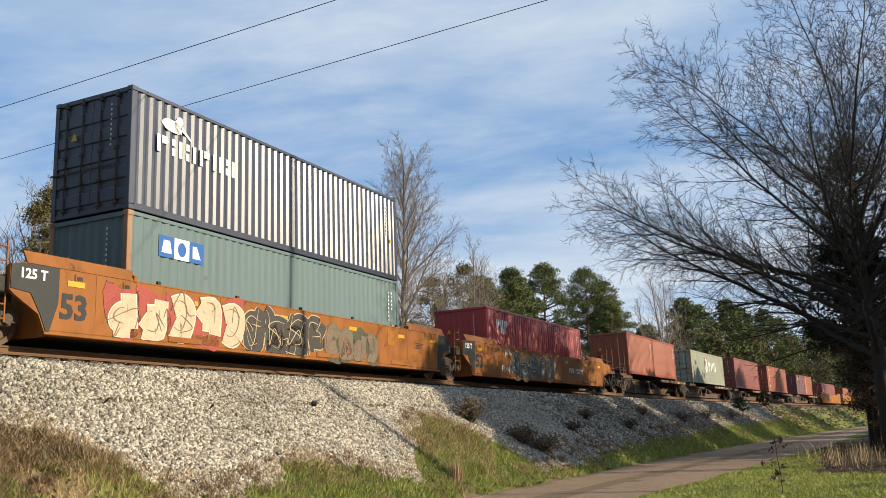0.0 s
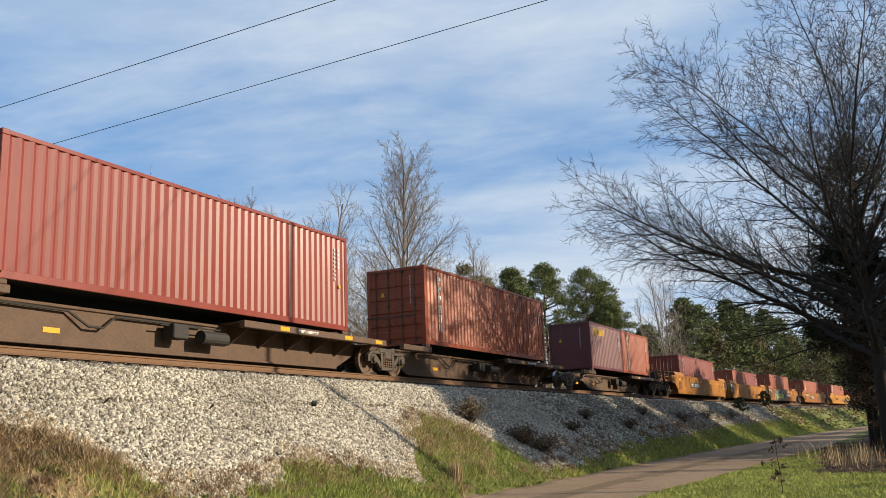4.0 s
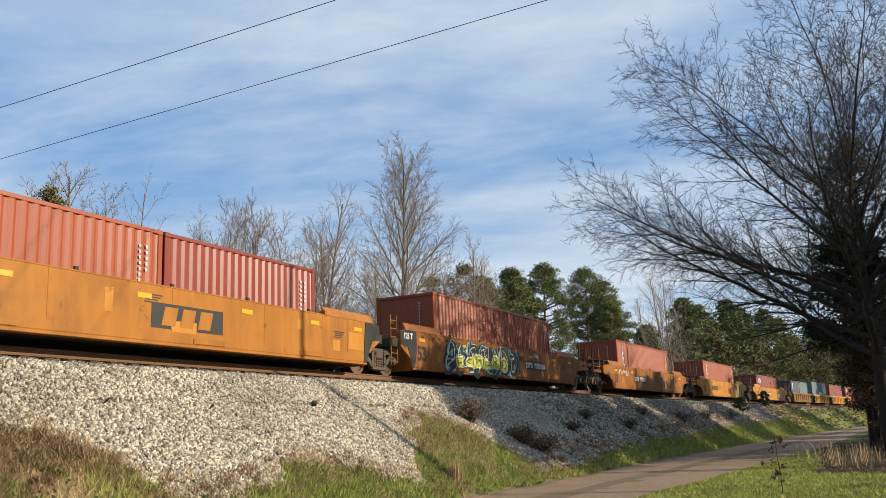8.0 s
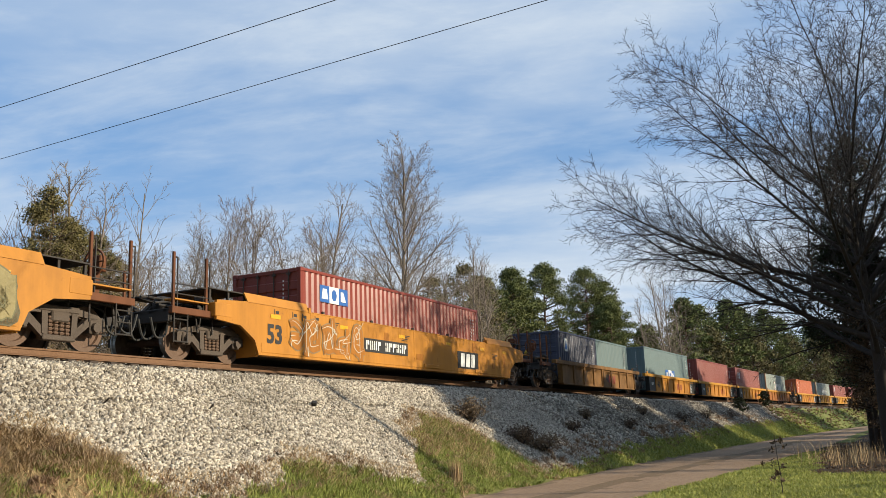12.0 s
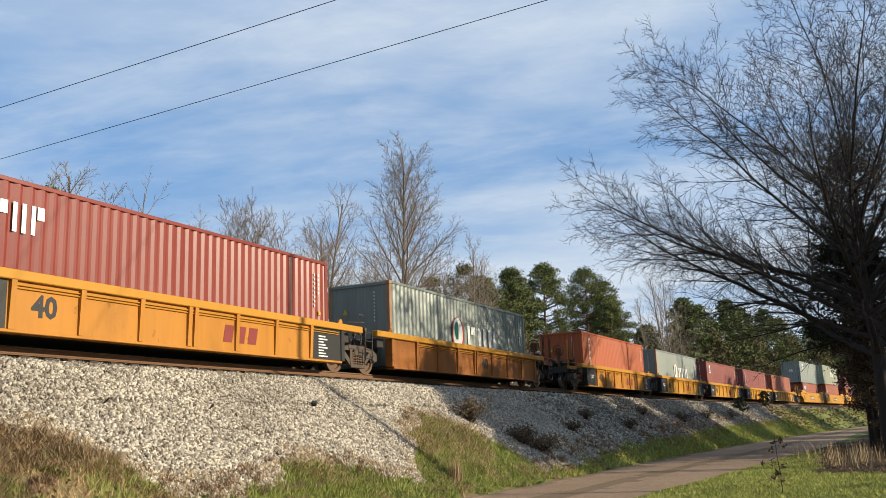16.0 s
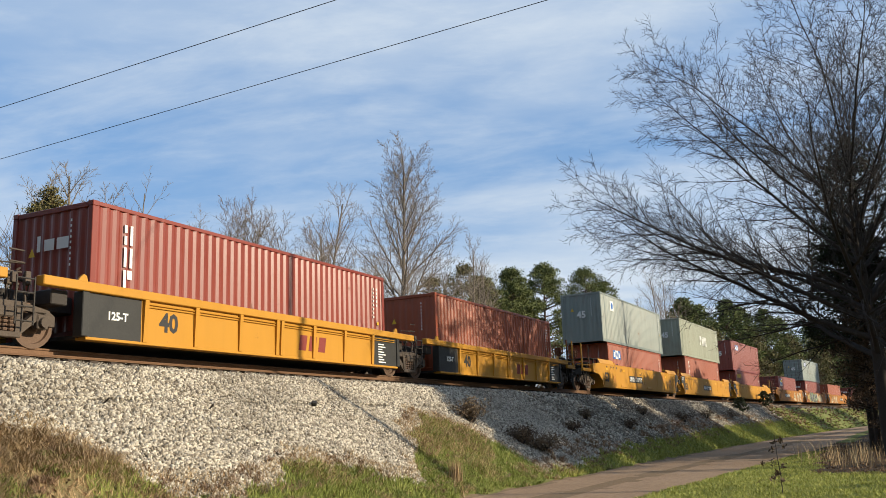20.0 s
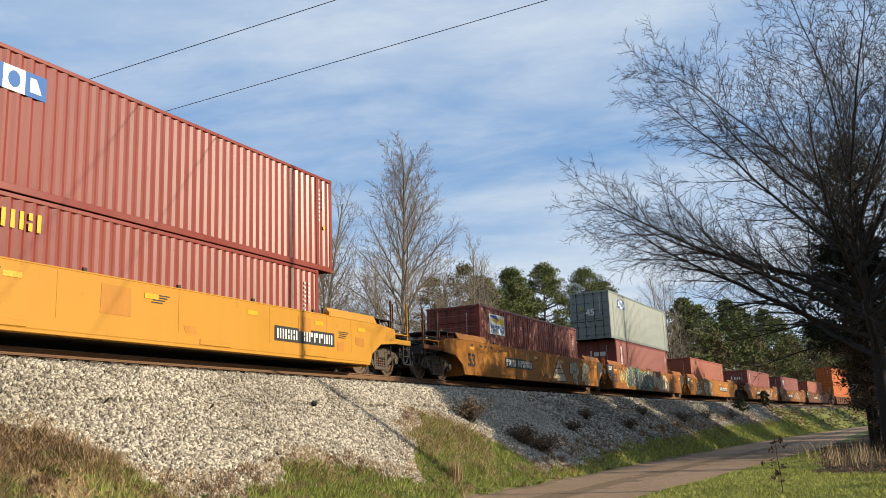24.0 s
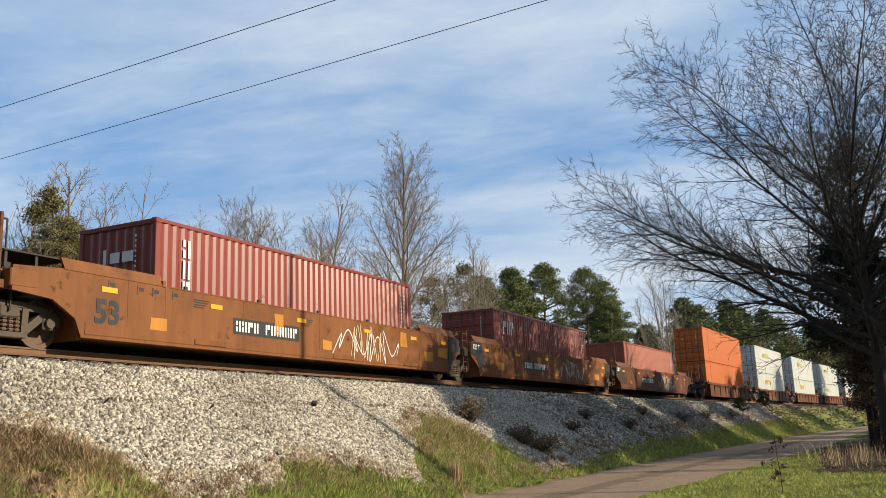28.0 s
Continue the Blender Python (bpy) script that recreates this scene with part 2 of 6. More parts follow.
# ------------------------------------------------------------------ mesh helpers
class Shape:
    """Collects faces for one mesh."""

    def __init__(self):
        self.v, self.f, self.m = [], [], []

    def add(self, verts, faces, mat=0):
        k = len(self.v)
        self.v += [tuple(p) for p in verts]
        self.f += [tuple(k + i for i in q) for q in faces]
        self.m += [mat] * len(faces)
        return self

    def box(self, x0, x1, y0, y1, z0, z1, c=0.0, mat=0):
        if c <= 0:
            return self.add([(x, y, z) for z in (z0, z1) for y in (y0, y1) for x in (x0, x1)],
                            [(0, 2, 3, 1), (4, 5, 7, 6), (0, 1, 5, 4), (2, 6, 7, 3), (0, 4, 6, 2), (1, 3, 7, 5)], mat)
        bm = bmesh.new()
        vs = [bm.verts.new((x, y, z)) for z in (z0, z1) for y in (y0, y1) for x in (x0, x1)]
        for q in [(0, 2, 3, 1), (4, 5, 7, 6), (0, 1, 5, 4), (2, 6, 7, 3), (0, 4, 6, 2), (1, 3, 7, 5)]:
            bm.faces.new([vs[i] for i in q])
        bmesh.ops.bevel(bm, geom=bm.edges[:], offset=c, segments=1, affect="EDGES")
        bm.verts.index_update()
        self.add([v.co[:] for v in bm.verts], [[v.index for v in f.verts] for f in bm.faces], mat)
        bm.free()
        return self

    def prism(self, poly, axis, a, b, mat=0):
        """A flat outline pushed along an axis from a to b."""
        n = len(poly)

        def place(p, h):
            return {"x": (h, p[0], p[1]), "y": (p[0], h, p[1]), "z": (p[0], p[1], h)}[axis]
        v = [place(p, a) for p in poly] + [place(p, b) for p in poly]
        f = [tuple(range(n)), tuple(range(2 * n - 1, n - 1, -1))] + [(i, n + i, n + (i + 1) % n, (i + 1) % n) for i in range(n)]
        return self.add(v, f, mat)

    def rod(self, p, q, r, r2=None, n=8, mat=0, caps=True):
        r2 = r if r2 is None else r2
        p, q = Vector(p), Vector(q)
        w = (q - p).normalized()
        u = w.orthogonal().normalized()
        s = w.cross(u)
        ring = [(math.cos(2 * math.pi * i / n), math.sin(2 * math.pi * i / n)) for i in range(n)]
        v = [p + (u * a + s * b) * r for a, b in ring] + [q + (u * a + s * b) * r2 for a, b in ring]
        f = [(i, (i + 1) % n, n + (i + 1) % n, n + i) for i in range(n)]
        if caps:
            f += [tuple(range(n - 1, -1, -1)), tuple(range(n, 2 * n))]
        return self.add(v, f, mat)

    def turned(self, profile, centre, axis="y", n=24, mat=0):
        """A profile of (along, radius) turned about an axis."""
        v, f = [], []
        for a, r in profile:
            for i in range(n):
                c, s = r * math.cos(2 * math.pi * i / n), r * math.sin(2 * math.pi * i / n)
                v.append({"y": (centre[0] + c, centre[1] + a, centre[2] + s), "x": (centre[0] + a, centre[1] + c, centre[2] + s),
                          "z": (centre[0] + c, centre[1] + s, centre[2] + a)}[axis])
        for j in range(len(profile) - 1):
            f += [(j * n + i, j * n + (i + 1) % n, (j + 1) * n + (i + 1) % n, (j + 1) * n + i) for i in range(n)]
        return self.add(v, f, mat)

    def tube(self, points, radii, n=3, mat=0):
        k0, v, f = 0, [], []
        u = None
        for i, p in enumerate(points):
            a, b = points[max(0, i - 1)], points[min(len(points) - 1, i + 1)]
            w = (b - a).normalized()
            u = w.orthogonal().normalized() if u is None else (u - w * u.dot(w)).normalized()
            s = w.cross(u)
            for j in range(n):
                t = 2 * math.pi * j / n
                v.append(p + (u * math.cos(t) + s * math.sin(t)) * radii[i])
        for i in range(len(points) - 1):
            f += [(i * n + j, i * n + (j + 1) % n, (i + 1) * n + (j + 1) % n, (i + 1) * n + j) for j in range(n)]
        return self.add(v, f, mat)

    def mesh(self, name, smooth=False):
        me = bpy.data.meshes.new(name)
        me.from_pydata(self.v, [], self.f)
        if any(self.m):
            me.polygons.foreach_set("material_index", self.m)
        if smooth:
            me.polygons.foreach_set("use_smooth", [True] * len(self.f))
        me.update()
        return me


def fast_mesh(name, verts, faces):
    """A mesh from arrays: verts (n, 3), faces (m, k)."""
    me = bpy.data.meshes.new(name)
    k = faces.shape[1]
    me.vertices.add(len(verts))
    me.vertices.foreach_set("co", np.asarray(verts, np.float32).ravel())
    me.loops.add(faces.size)
    me.loops.foreach_set("vertex_index", faces.astype(np.int32).ravel())
    me.polygons.add(len(faces))
    me.polygons.foreach_set("loop_start", np.arange(0, faces.size, k, dtype=np.int32))
    me.update(calc_edges=True)
    return me


def part(name, shape, material, parent, label="", at=None):
    """One mesh object under a thing or under a part; alike parts share the mesh."""
    me = shape if isinstance(shape, bpy.types.Mesh) else shape.mesh(name)
    ob = new(name, me)
    mats = material if isinstance(material, (list, tuple)) else [material]
    while len(me.materials) < len(mats):
        me.materials.append(mats[len(me.materials)])
    for i, m in enumerate(mats):
        if me.materials[i] != m:
            ob.material_slots[i].link = "OBJECT"
            ob.material_slots[i].material = m
    ob.parent = parent
    if at is not None:
        ob.matrix_basis = at
    if label:
        tagged(ob, label)
    return ob


def thing(name, label, category, group="", kind="", at=None):
    ob = new(name)
    ob.empty_display_size = 0.3
    if at is not None:
        ob.matrix_basis = at
    return tagged(ob, label, category, group, kind)


kept = {}


def once(key, build):
    if key not in kept:
        kept[key] = build()
    return kept[key]


# ------------------------------------------------------------------ ground
def along(points, x):
    for (x0, y0), (x1, y1) in zip(points, points[1:]):
        if x <= x1:
            return y0 + (y1 - y0) * max(0.0, (x - x0) / (x1 - x0))
    return points[-1][1]


BALLAST_TOE = [(-60, -3.2), (8, -3.2), (9.5, -3.4), (10.6, -4.1), (11.4, -5.1), (12.7, -5.4), (16, -4.8), (19.2, -5.6), (20.2, -5.2),
               (21.5, -4.2), (23.6, -3.4), (25.2, -3.9), (26.3, -4.8), (27, -5.9), (30, -5.9), (38, -5.35), (70, -4.5), (138, -4.0), (400, -3.6)]
ROAD_FAR = [(-200, -6.6), (20, -6.25), (60, -6.3), (90, -6.6), (140, -6.8), (400, -7.2)]
ROAD_NEAR = [(-200, -9.9), (18, -10.4), (26, -10.85), (34, -11.3), (55, -12.3), (90, -11.2), (140, -10.5), (400, -10.5)]


def ground_z(x, s):
    """Height of the ground at the distance x along and s across the track."""
    top = track_z(x)
    if s < 0:
        a = -s
        if a < 0.9:
            h = top - 0.24
        elif a < 2.0:
            h = top - 0.24 - (a - 0.9) * 0.19
        elif a < 6.2:
            h = top - 0.449 - (a - 2.0) * (top - 0.449) / 4.2
        else:
            h = 0.0
        rough = 0.05 if 2.9 < a < 6.4 else (0.02 if a > 12 else 0.0)
        h += rough * noise.noise((x * 0.8, s * 0.8, 3.0)) * 2
        if a > 15:
            h += min(1.0, (a - 15) / 60) * 1.2 * noise.noise((x * 0.02, s * 0.02, 9.0))
        return h
    if s < 2.4:
        return top - 0.25
    if s < 5:
        return top - 0.25 - (s - 2.4) * 0.42
    return top - 1.34 + 0.4 * noise.noise((x * 0.05, s * 0.05, 1.0)) + min(10.0, (s - 5) * 0.02)


def zone(x, s):
    """0 ballast, 1 turf, 2 straw, 3 green, 4 road, 5 woods, 6 litter, 7 worn middle of the lane"""
    j = 0.35 * noise.noise((x * 1.3, s * 1.3, 0.0)) + 0.2 * noise.noise((x * 4.0, s * 4.0, 5.0))
    if s > 3.4 + j:
        return 5
    toe = along(BALLAST_TOE, x)
    if x > 98 + 8 * j and -6.0 < s < -2.3 + 0.6 * j:
        return 1 if noise.noise((x * 0.15, s * 0.6, 8.0)) > 0.1 else 3
    if s > toe + j:
        return 0
    k = 0.15 * noise.noise((x * 0.9, s * 0.9, 2.0))
    far, near = along(ROAD_FAR, x), along(ROAD_NEAR, x)
    if near + k < s < far + k:
        return 7 if abs(s - (near + far) / 2 - k) < 0.36 + 0.5 * j or s > far + k - 0.3 - 0.4 * j else 4
    if s <= near + k:
        return 6 if (x > 42 + 4 * j and s < near - 0.9 and x < 240) or (x > 28 + 5 * j and s < -13.4 + (x - 30) * 0.06 + 1.8 * j and x < 60) else (3 if x < 200 else 5)
    if x < 12.2 + 2 * j + (s + 5) * 0.5:
        return 2
    return 3 if x > 27.5 + j else 1


def steps(*runs):
    out = []
    for a, b, d in runs:
        n = max(1, round((b - a) / d))
        out += [a + (b - a) * i / n for i in range(n)]
    return out + [runs[-1][1]]


def build_ground():
    xs = steps((-3000, -300, 300), (-300, -60, 30), (-60, 0, 4), (0, 7, 0.7), (7, 48, 0.22), (48, 110, 0.6), (110, 260, 2.5), (260, 500, 20), (500, 3500, 300))
    ss = steps((-3000, -300, 300), (-300, -60, 30), (-60, -16, 4), (-16, -11.5, 0.5), (-11.5, -6.4, 0.3), (-6.4, -2.2, 0.16), (-2.2, 2.4, 1.15), (2.4, 6, 0.6), (6, 60, 6), (60, 300, 40), (300, 3000, 300))
    verts = [(x, track_y(x) + s, ground_z(x, s)) for x in xs for s in ss]
    n = len(ss)
    faces = [(i * n + j, (i + 1) * n + j, (i + 1) * n + j + 1, i * n + j + 1) for i in range(len(xs) - 1) for j in range(n - 1)]
    me = bpy.data.meshes.new("ground")
    me.from_pydata(verts, [], faces)
    for m in (BALLAST, TURF, STRAW, GREEN, GRAVEL, WOODS, LITTER, RUT):
        me.materials.append(m)
    me.polygons.foreach_set("material_index", [zone((xs[i] + xs[i + 1]) / 2, (ss[j] + ss[j + 1]) / 2) for i in range(len(xs) - 1) for j in range(n - 1)])
    me.polygons.foreach_set("use_smooth", [True] * len(faces))
    me.update()
    tagged(new("ground", me), "grassy railway embankment with pale ballast slope and gravel lane", "ground", kind="structure")


build_ground()


# ------------------------------------------------------------------ track
def build_track():
    track = thing("railway_track", "single railway track of rusty rails on pale ballast", "railway track", kind="structure")
    xs = steps((-60, 260, 4), (260, 720, 20))
    for side in (-0.755, 0.755):
        profile = [(-0.075, -0.17), (0.075, -0.17), (0.075, -0.155), (0.012, -0.13), (0.012, -0.045), (0.036, -0.035), (0.036, -0.004),
                   (0.028, 0.0), (-0.028, 0.0), (-0.036, -0.004), (-0.036, -0.035), (-0.012, -0.045), (-0.012, -0.13), (-0.075, -0.155)]
        s, n = Shape(), len(profile)
        v = [(x, track_y(x) + side + a, track_z(x) + b) for x in xs for a, b in profile]
        f, mi = [], []
        for i in range(len(xs) - 1):
            for j in range(n):
                f.append((i * n + j, i * n + (j + 1) % n, (i + 1) * n + (j + 1) % n, (i + 1) * n + j))
                mi.append(1 if j == 7 else 0)
        s.v, s.f, s.m = v, f, mi
        part("rail", s, [RAIL_RUST, RAIL_TOP], track)
    tie = Shape().box(-0.115, 0.115, -1.3, 1.3, -0.40, -0.236, 0.012).mesh("tie")
    for i in range(170):
        x = 4 + i * 0.55
        part("tie", tie, TIE_WOOD, track, at=on_track(x))


build_track()


# ------------------------------------------------------------------ containers
WIDE, PERIOD = 2.438, 0.278


def ribbed(x0, x1, z0, z1, y, deep):
    """A sheet with upright trapezoid ribs along x; y is its outer plane."""
    n = max(1, round((x1 - x0) / PERIOD))
    p, line = (x1 - x0) / n, []
    for i in range(n):
        a = x0 + i * p
        line += [(a, y), (a + p * 0.22, y), (a + p * 0.5, y + deep), (a + p * 0.72, y + deep)]
    line.append((x1, y))
    s, m = Shape(), len(line)
    s.add([(a, b, z0) for a, b in line] + [(a, b, z1) for a, b in line], [(i, i + 1, m + i + 1, m + i) for i in range(m - 1)])
    return s


def door_leaf(w, h):
    edge = [(0.05, 0), (0, 0)]
    for k in range(5):
        z, d = 0.10 + k * (h - 0.2) / 5, (h - 0.2) / 5
        edge += [(0, z), (-0.024, z + 0.03), (-0.024, z + d * 0.60), (0, z + d * 0.60 + 0.03)]
    return Shape().prism([(y, z) for y, z in edge + [(0, h), (0.05, h)]], "y", 0, w).mesh("door")


def build_container(label, length, tall, coat, doors, rust=None):
    """A box container; its origin is the middle of its floor's underside."""
    rails = coat
    c = thing("shipping_container", label, "shipping container", "containers on the train")
    h, w = length / 2, WIDE / 2
    key = (length, tall)
    side = once(("side", key), lambda: ribbed(-h + 0.11, h - 0.11, 0.15, tall - 0.10, -w + 0.012, 0.036).mesh("side_panel"))
    part("side_panel", side, coat, c)
    part("side_panel", side, coat, c, at=pose(0, 0, 0, 0, 0, 180))
    part("roof", once(("roof", key), lambda: Shape().box(-h + 0.06, h - 0.06, -w + 0.05, w - 0.05, tall - 0.05, tall - 0.02).mesh("roof")), coat, c)
    part("floor", once(("floor", key), lambda: Shape().box(-h + 0.1, h - 0.1, -w + 0.05, w - 0.05, 0.10, 0.15).mesh("floor")), DARK_STEEL, c)
    top = once(("toprail", key), lambda: Shape().box(-h + 0.16, h - 0.16, -w, -w + 0.06, tall - 0.10, tall - 0.012, 0.008).mesh("top_rail"))
    low = once(("lowrail", key), lambda: Shape().box(-h + 0.16, h - 0.16, -w + 0.002, -w + 0.05, 0.012, 0.165, 0.008).mesh("bottom_rail"))
    post = once(("post", key), lambda: Shape().box(-h, -h + 0.14, -w + 0.003, -w + 0.13, 0.118, tall - 0.118, 0.01).mesh("corner_post"))
    cast = once(("cast", key), lambda: Shape().box(-h - 0.004, -h + 0.174, -w - 0.004, -w + 0.158, 0, 0.118, 0.012).mesh("corner_casting"))
    upper = once(("castup", key), lambda: Shape().box(-h - 0.004, -h + 0.174, -w - 0.004, -w + 0.158, tall - 0.118, tall, 0.012).mesh("corner_casting"))
    for turn in (0, 180):
        part("top_rail", top, rails, c, at=pose(0, 0, 0, 0, 0, turn))
        part("bottom_rail", low, rails, c, at=pose(0, 0, 0, 0, 0, turn))
        for m in (pose(0, 0, 0, 0, 0, turn), pose(0, 0, 0, 0, 0, turn) @ Matrix.Diagonal((-1, 1, 1, 1))):
            worn = rust if rust and (m @ Vector((1, 0, 0))).x > 0 else rails
            part("corner_post", post, worn, c, at=m)
            part("corner_casting", cast, worn, c, at=m)
            part("corner_casting", upper, worn, c, at=m)
    beam = once(("beam", key), lambda: Shape().box(-h + 0.006, -h + 0.1, -w + 0.16, w - 0.16, tall - 0.13, tall - 0.015, 0.01).mesh("end_header"))
    sill = once(("sill", key), lambda: Shape().box(-h + 0.006, -h + 0.1, -w + 0.16, w - 0.16, 0.02, 0.15, 0.01).mesh("end_sill"))
    for turn in (0, 180):
        part("end_header", beam, rails, c, at=pose(0, 0, 0, 0, 0, turn))
        part("end_sill", sill, rails, c, at=pose(0, 0, 0, 0, 0, turn))
    end = once(("end", tall), lambda: ribbed(-w + 0.13, w - 0.13, 0.15, tall - 0.12, 0.03, 0.022).mesh("end_panel"))
    if doors:
        leaf = once(("leaf", tall), lambda: door_leaf(w - 0.135, tall - 0.28))
        bar = once(("bar", tall), lambda: lock_bar(tall))
        for k in (0, 1):
            d = part("door", leaf, coat, c, at=Matrix.Translation((-h + 0.04, -w + 0.13 if k == 0 else 0.006, 0.15)))
            for y in (0.30, 0.82):
                part("lock_rod", bar, TRUCK_STEEL, d, at=Matrix.Translation((-0.035, y, 0)))
    else:
        part("end_panel", end, coat, c, at=Matrix.Translation((-h, 0, 0)) @ pose(0, 0, 0, 0, 0, -90))
    part("end_panel", end, coat, c, at=Matrix.Translation((h, 0, 0)) @ pose(0, 0, 0, 0, 0, 90))
    if length > 13:
        post40 = once(("post40", key), lambda: Shape().box(-6.17, -6.02, -w + 0.003, -w + 0.06, 0.16, tall - 0.1, 0.01).mesh("inner_post"))
        for m in (pose(0, 0, 0), pose(0, 0, 0, 0, 0, 180), Matrix.Diagonal((-1, 1, 1, 1)), Matrix.Diagonal((1, -1, 1, 1))):
            part("inner_post", post40, rails, c, at=m)
    return c


def lock_bar(tall):
    s = Shape().rod((0, 0, -0.06), (0, 0, tall - 0.22), 0.019, n=6)
    for z in (0.02, 0.6, 1.3, tall - 0.35):
        s.box(-0.03, 0.03, -0.05, 0.05, z, z + 0.07)
    s.box(-0.04, -0.015, -0.02, 0.42, 0.92, 0.96)
    return s.mesh("lock_rod")


# ------------------------------------------------------------------ painted marks
def plate(parent, name, polys, mat, y, label="", at=None):
    """Flat painted shapes on a side: outlines in x, z."""
    s = Shape()
    for p in polys:
        s.prism(p, "y", y - 0.002, y + 0.002)
    ob = part(name, s, mat, parent, label, at)
    return tagged(ob, kind="stuff") if len(polys) > 1 else ob


def rect(x0, x1, z0, z1):
    return [(x0, z0), (x1, z0), (x1, z1), (x0, z1)]


def glyphs(x, z, w, h, n, seed):
    """Letter-sized plain bars in a row."""
    rnd, out = random.Random(seed), []
    cell = w / n
    for i in range(n):
        a, b = x + i * cell + cell * 0.12, x + (i + 1) * cell - cell * 0.16
        kind, t = rnd.randrange(3), (b - a) * 0.32
        if kind == 0:
            out += [rect(a, a + t, z, z + h), rect(a + t * 1.4, b, z + h * 0.55, z + h)]
        elif kind == 1:
            out += [rect(a, a + t, z, z + h), rect(b - t, b, z, z + h)]
        else:
            out += [rect(a, a + t, z, z + h * 0.45), rect(b - t, b, z, z + h), rect(a, a + t, z + h * 0.6, z + h)]
    return out


def logo_bars(x, z, w, h):
    """Three slanted blocks that stand for a maker's mark."""
    return [[(x + k * w / 3, z), (x + k * w / 3 + w * 0.24, z), (x + k * w / 3 + w * 0.30, z + h), (x + k * w / 3 + w * 0.06, z + h)] for k in range(3)]


def words(parent, text, x, z, size, mat, y, name="lettering"):
    cu = bpy.data.curves.new(name, "FONT")
    cu.body, cu.size, cu.extrude, cu.resolution_u, cu.offset = text, size * 1.38, 0.002, 2, size * 0.045
    ob = new(name, cu)
    bpy.context.view_layer.update()
    me = bpy.data.meshes.new_from_object(ob.evaluated_get(bpy.context.evaluated_depsgraph_get()))
    bpy.data.objects.remove(ob)
    bpy.data.curves.remove(cu)
    me.materials.clear()
    return part(name, me, mat, parent, at=Matrix.Translation((x, y, z)) @ pose(0, 0, 0, 90, 0, 0))


def blob(cx, cz, rx, rz, rnd, n=14, rough=0.25):
    ph = [rnd.uniform(0, 6.28) for _ in range(3)]
    out = []
    for i in range(n):
        t = 2 * math.pi * i / n
        r = 1 + rough * (math.sin(2 * t + ph[0]) * 0.5 + math.sin(3 * t + ph[1]) * 0.4 + math.sin(5 * t + ph[2]) * 0.3)
        sq = 1 / max(abs(math.cos(t)), abs(math.sin(t))) ** 0.6
        out.append((cx + rx * r * sq * math.cos(t), cz + rz * r * sq * math.sin(t)))
    return out


def smooth_line(pts, n):
    """Points on a smooth line through pts."""
    out = []
    m = len(pts) - 1
    for i in range(m):
        p0, p1, p2, p3 = pts[max(0, i - 1)], pts[i], pts[i + 1], pts[min(m, i + 2)]
        for k in range(n):
            t = k / n
            out.append(tuple(0.5 * (2 * b + (c - a) * t + (2 * a - 5 * b + 4 * c - d) * t * t + (3 * b - a - 3 * c + d) * t ** 3) for a, b, c, d in zip(p0, p1, p2, p3)))
    return out + [tuple(pts[-1])]


def ribbon(s, line, half, y, point=0.0):
    """A flat painted stroke; point: how far its ends draw in."""
    v, n = [], len(line)
    for i, (x, z) in enumerate(line):
        a, b = line[max(0, i - 1)], line[min(n - 1, i + 1)]
        dx, dz = b[0] - a[0], b[1] - a[1]
        l = math.hypot(dx, dz) or 1.0
        u = i / (n - 1)
        w = half * (1 - point * abs(2 * u - 1) ** 2)
        v += [(x - dz / l * w, y, min(1.47, max(0.26, z + dx / l * w))), (x + dz / l * w, y, min(1.47, max(0.26, z - dx / l * w)))]
    s.add(v, [(2 * i, 2 * i + 1, 2 * i + 3, 2 * i + 2) for i in range(n - 1)])


STROKES = [
    [[(0.85, 0.82), (0.45, 0.98), (0.12, 0.65), (0.15, 0.25), (0.5, 0.03), (0.88, 0.2)]],
    [[(0.15, 0.0), (0.12, 1.0)], [(0.15, 0.95), (0.7, 0.95), (0.85, 0.7), (0.55, 0.5), (0.2, 0.48)], [(0.4, 0.5), (0.9, 0.0)]],
    [[(0.85, 0.88), (0.4, 0.97), (0.18, 0.72), (0.55, 0.5), (0.84, 0.26), (0.5, 0.04), (0.1, 0.12)]],
    [[(0.12, 0.0), (0.35, 0.98), (0.6, 0.9), (0.9, 0.0)], [(0.3, 0.36), (0.78, 0.34)]],
    [[(0.15, 0.98), (0.18, 0.02), (0.85, 0.06)], [(0.2, 0.55), (0.75, 0.52)], [(0.15, 0.95), (0.88, 0.9)]],
    [[(0.12, 0.0), (0.15, 0.95), (0.5, 0.4), (0.85, 0.97), (0.88, 0.0)]],
]


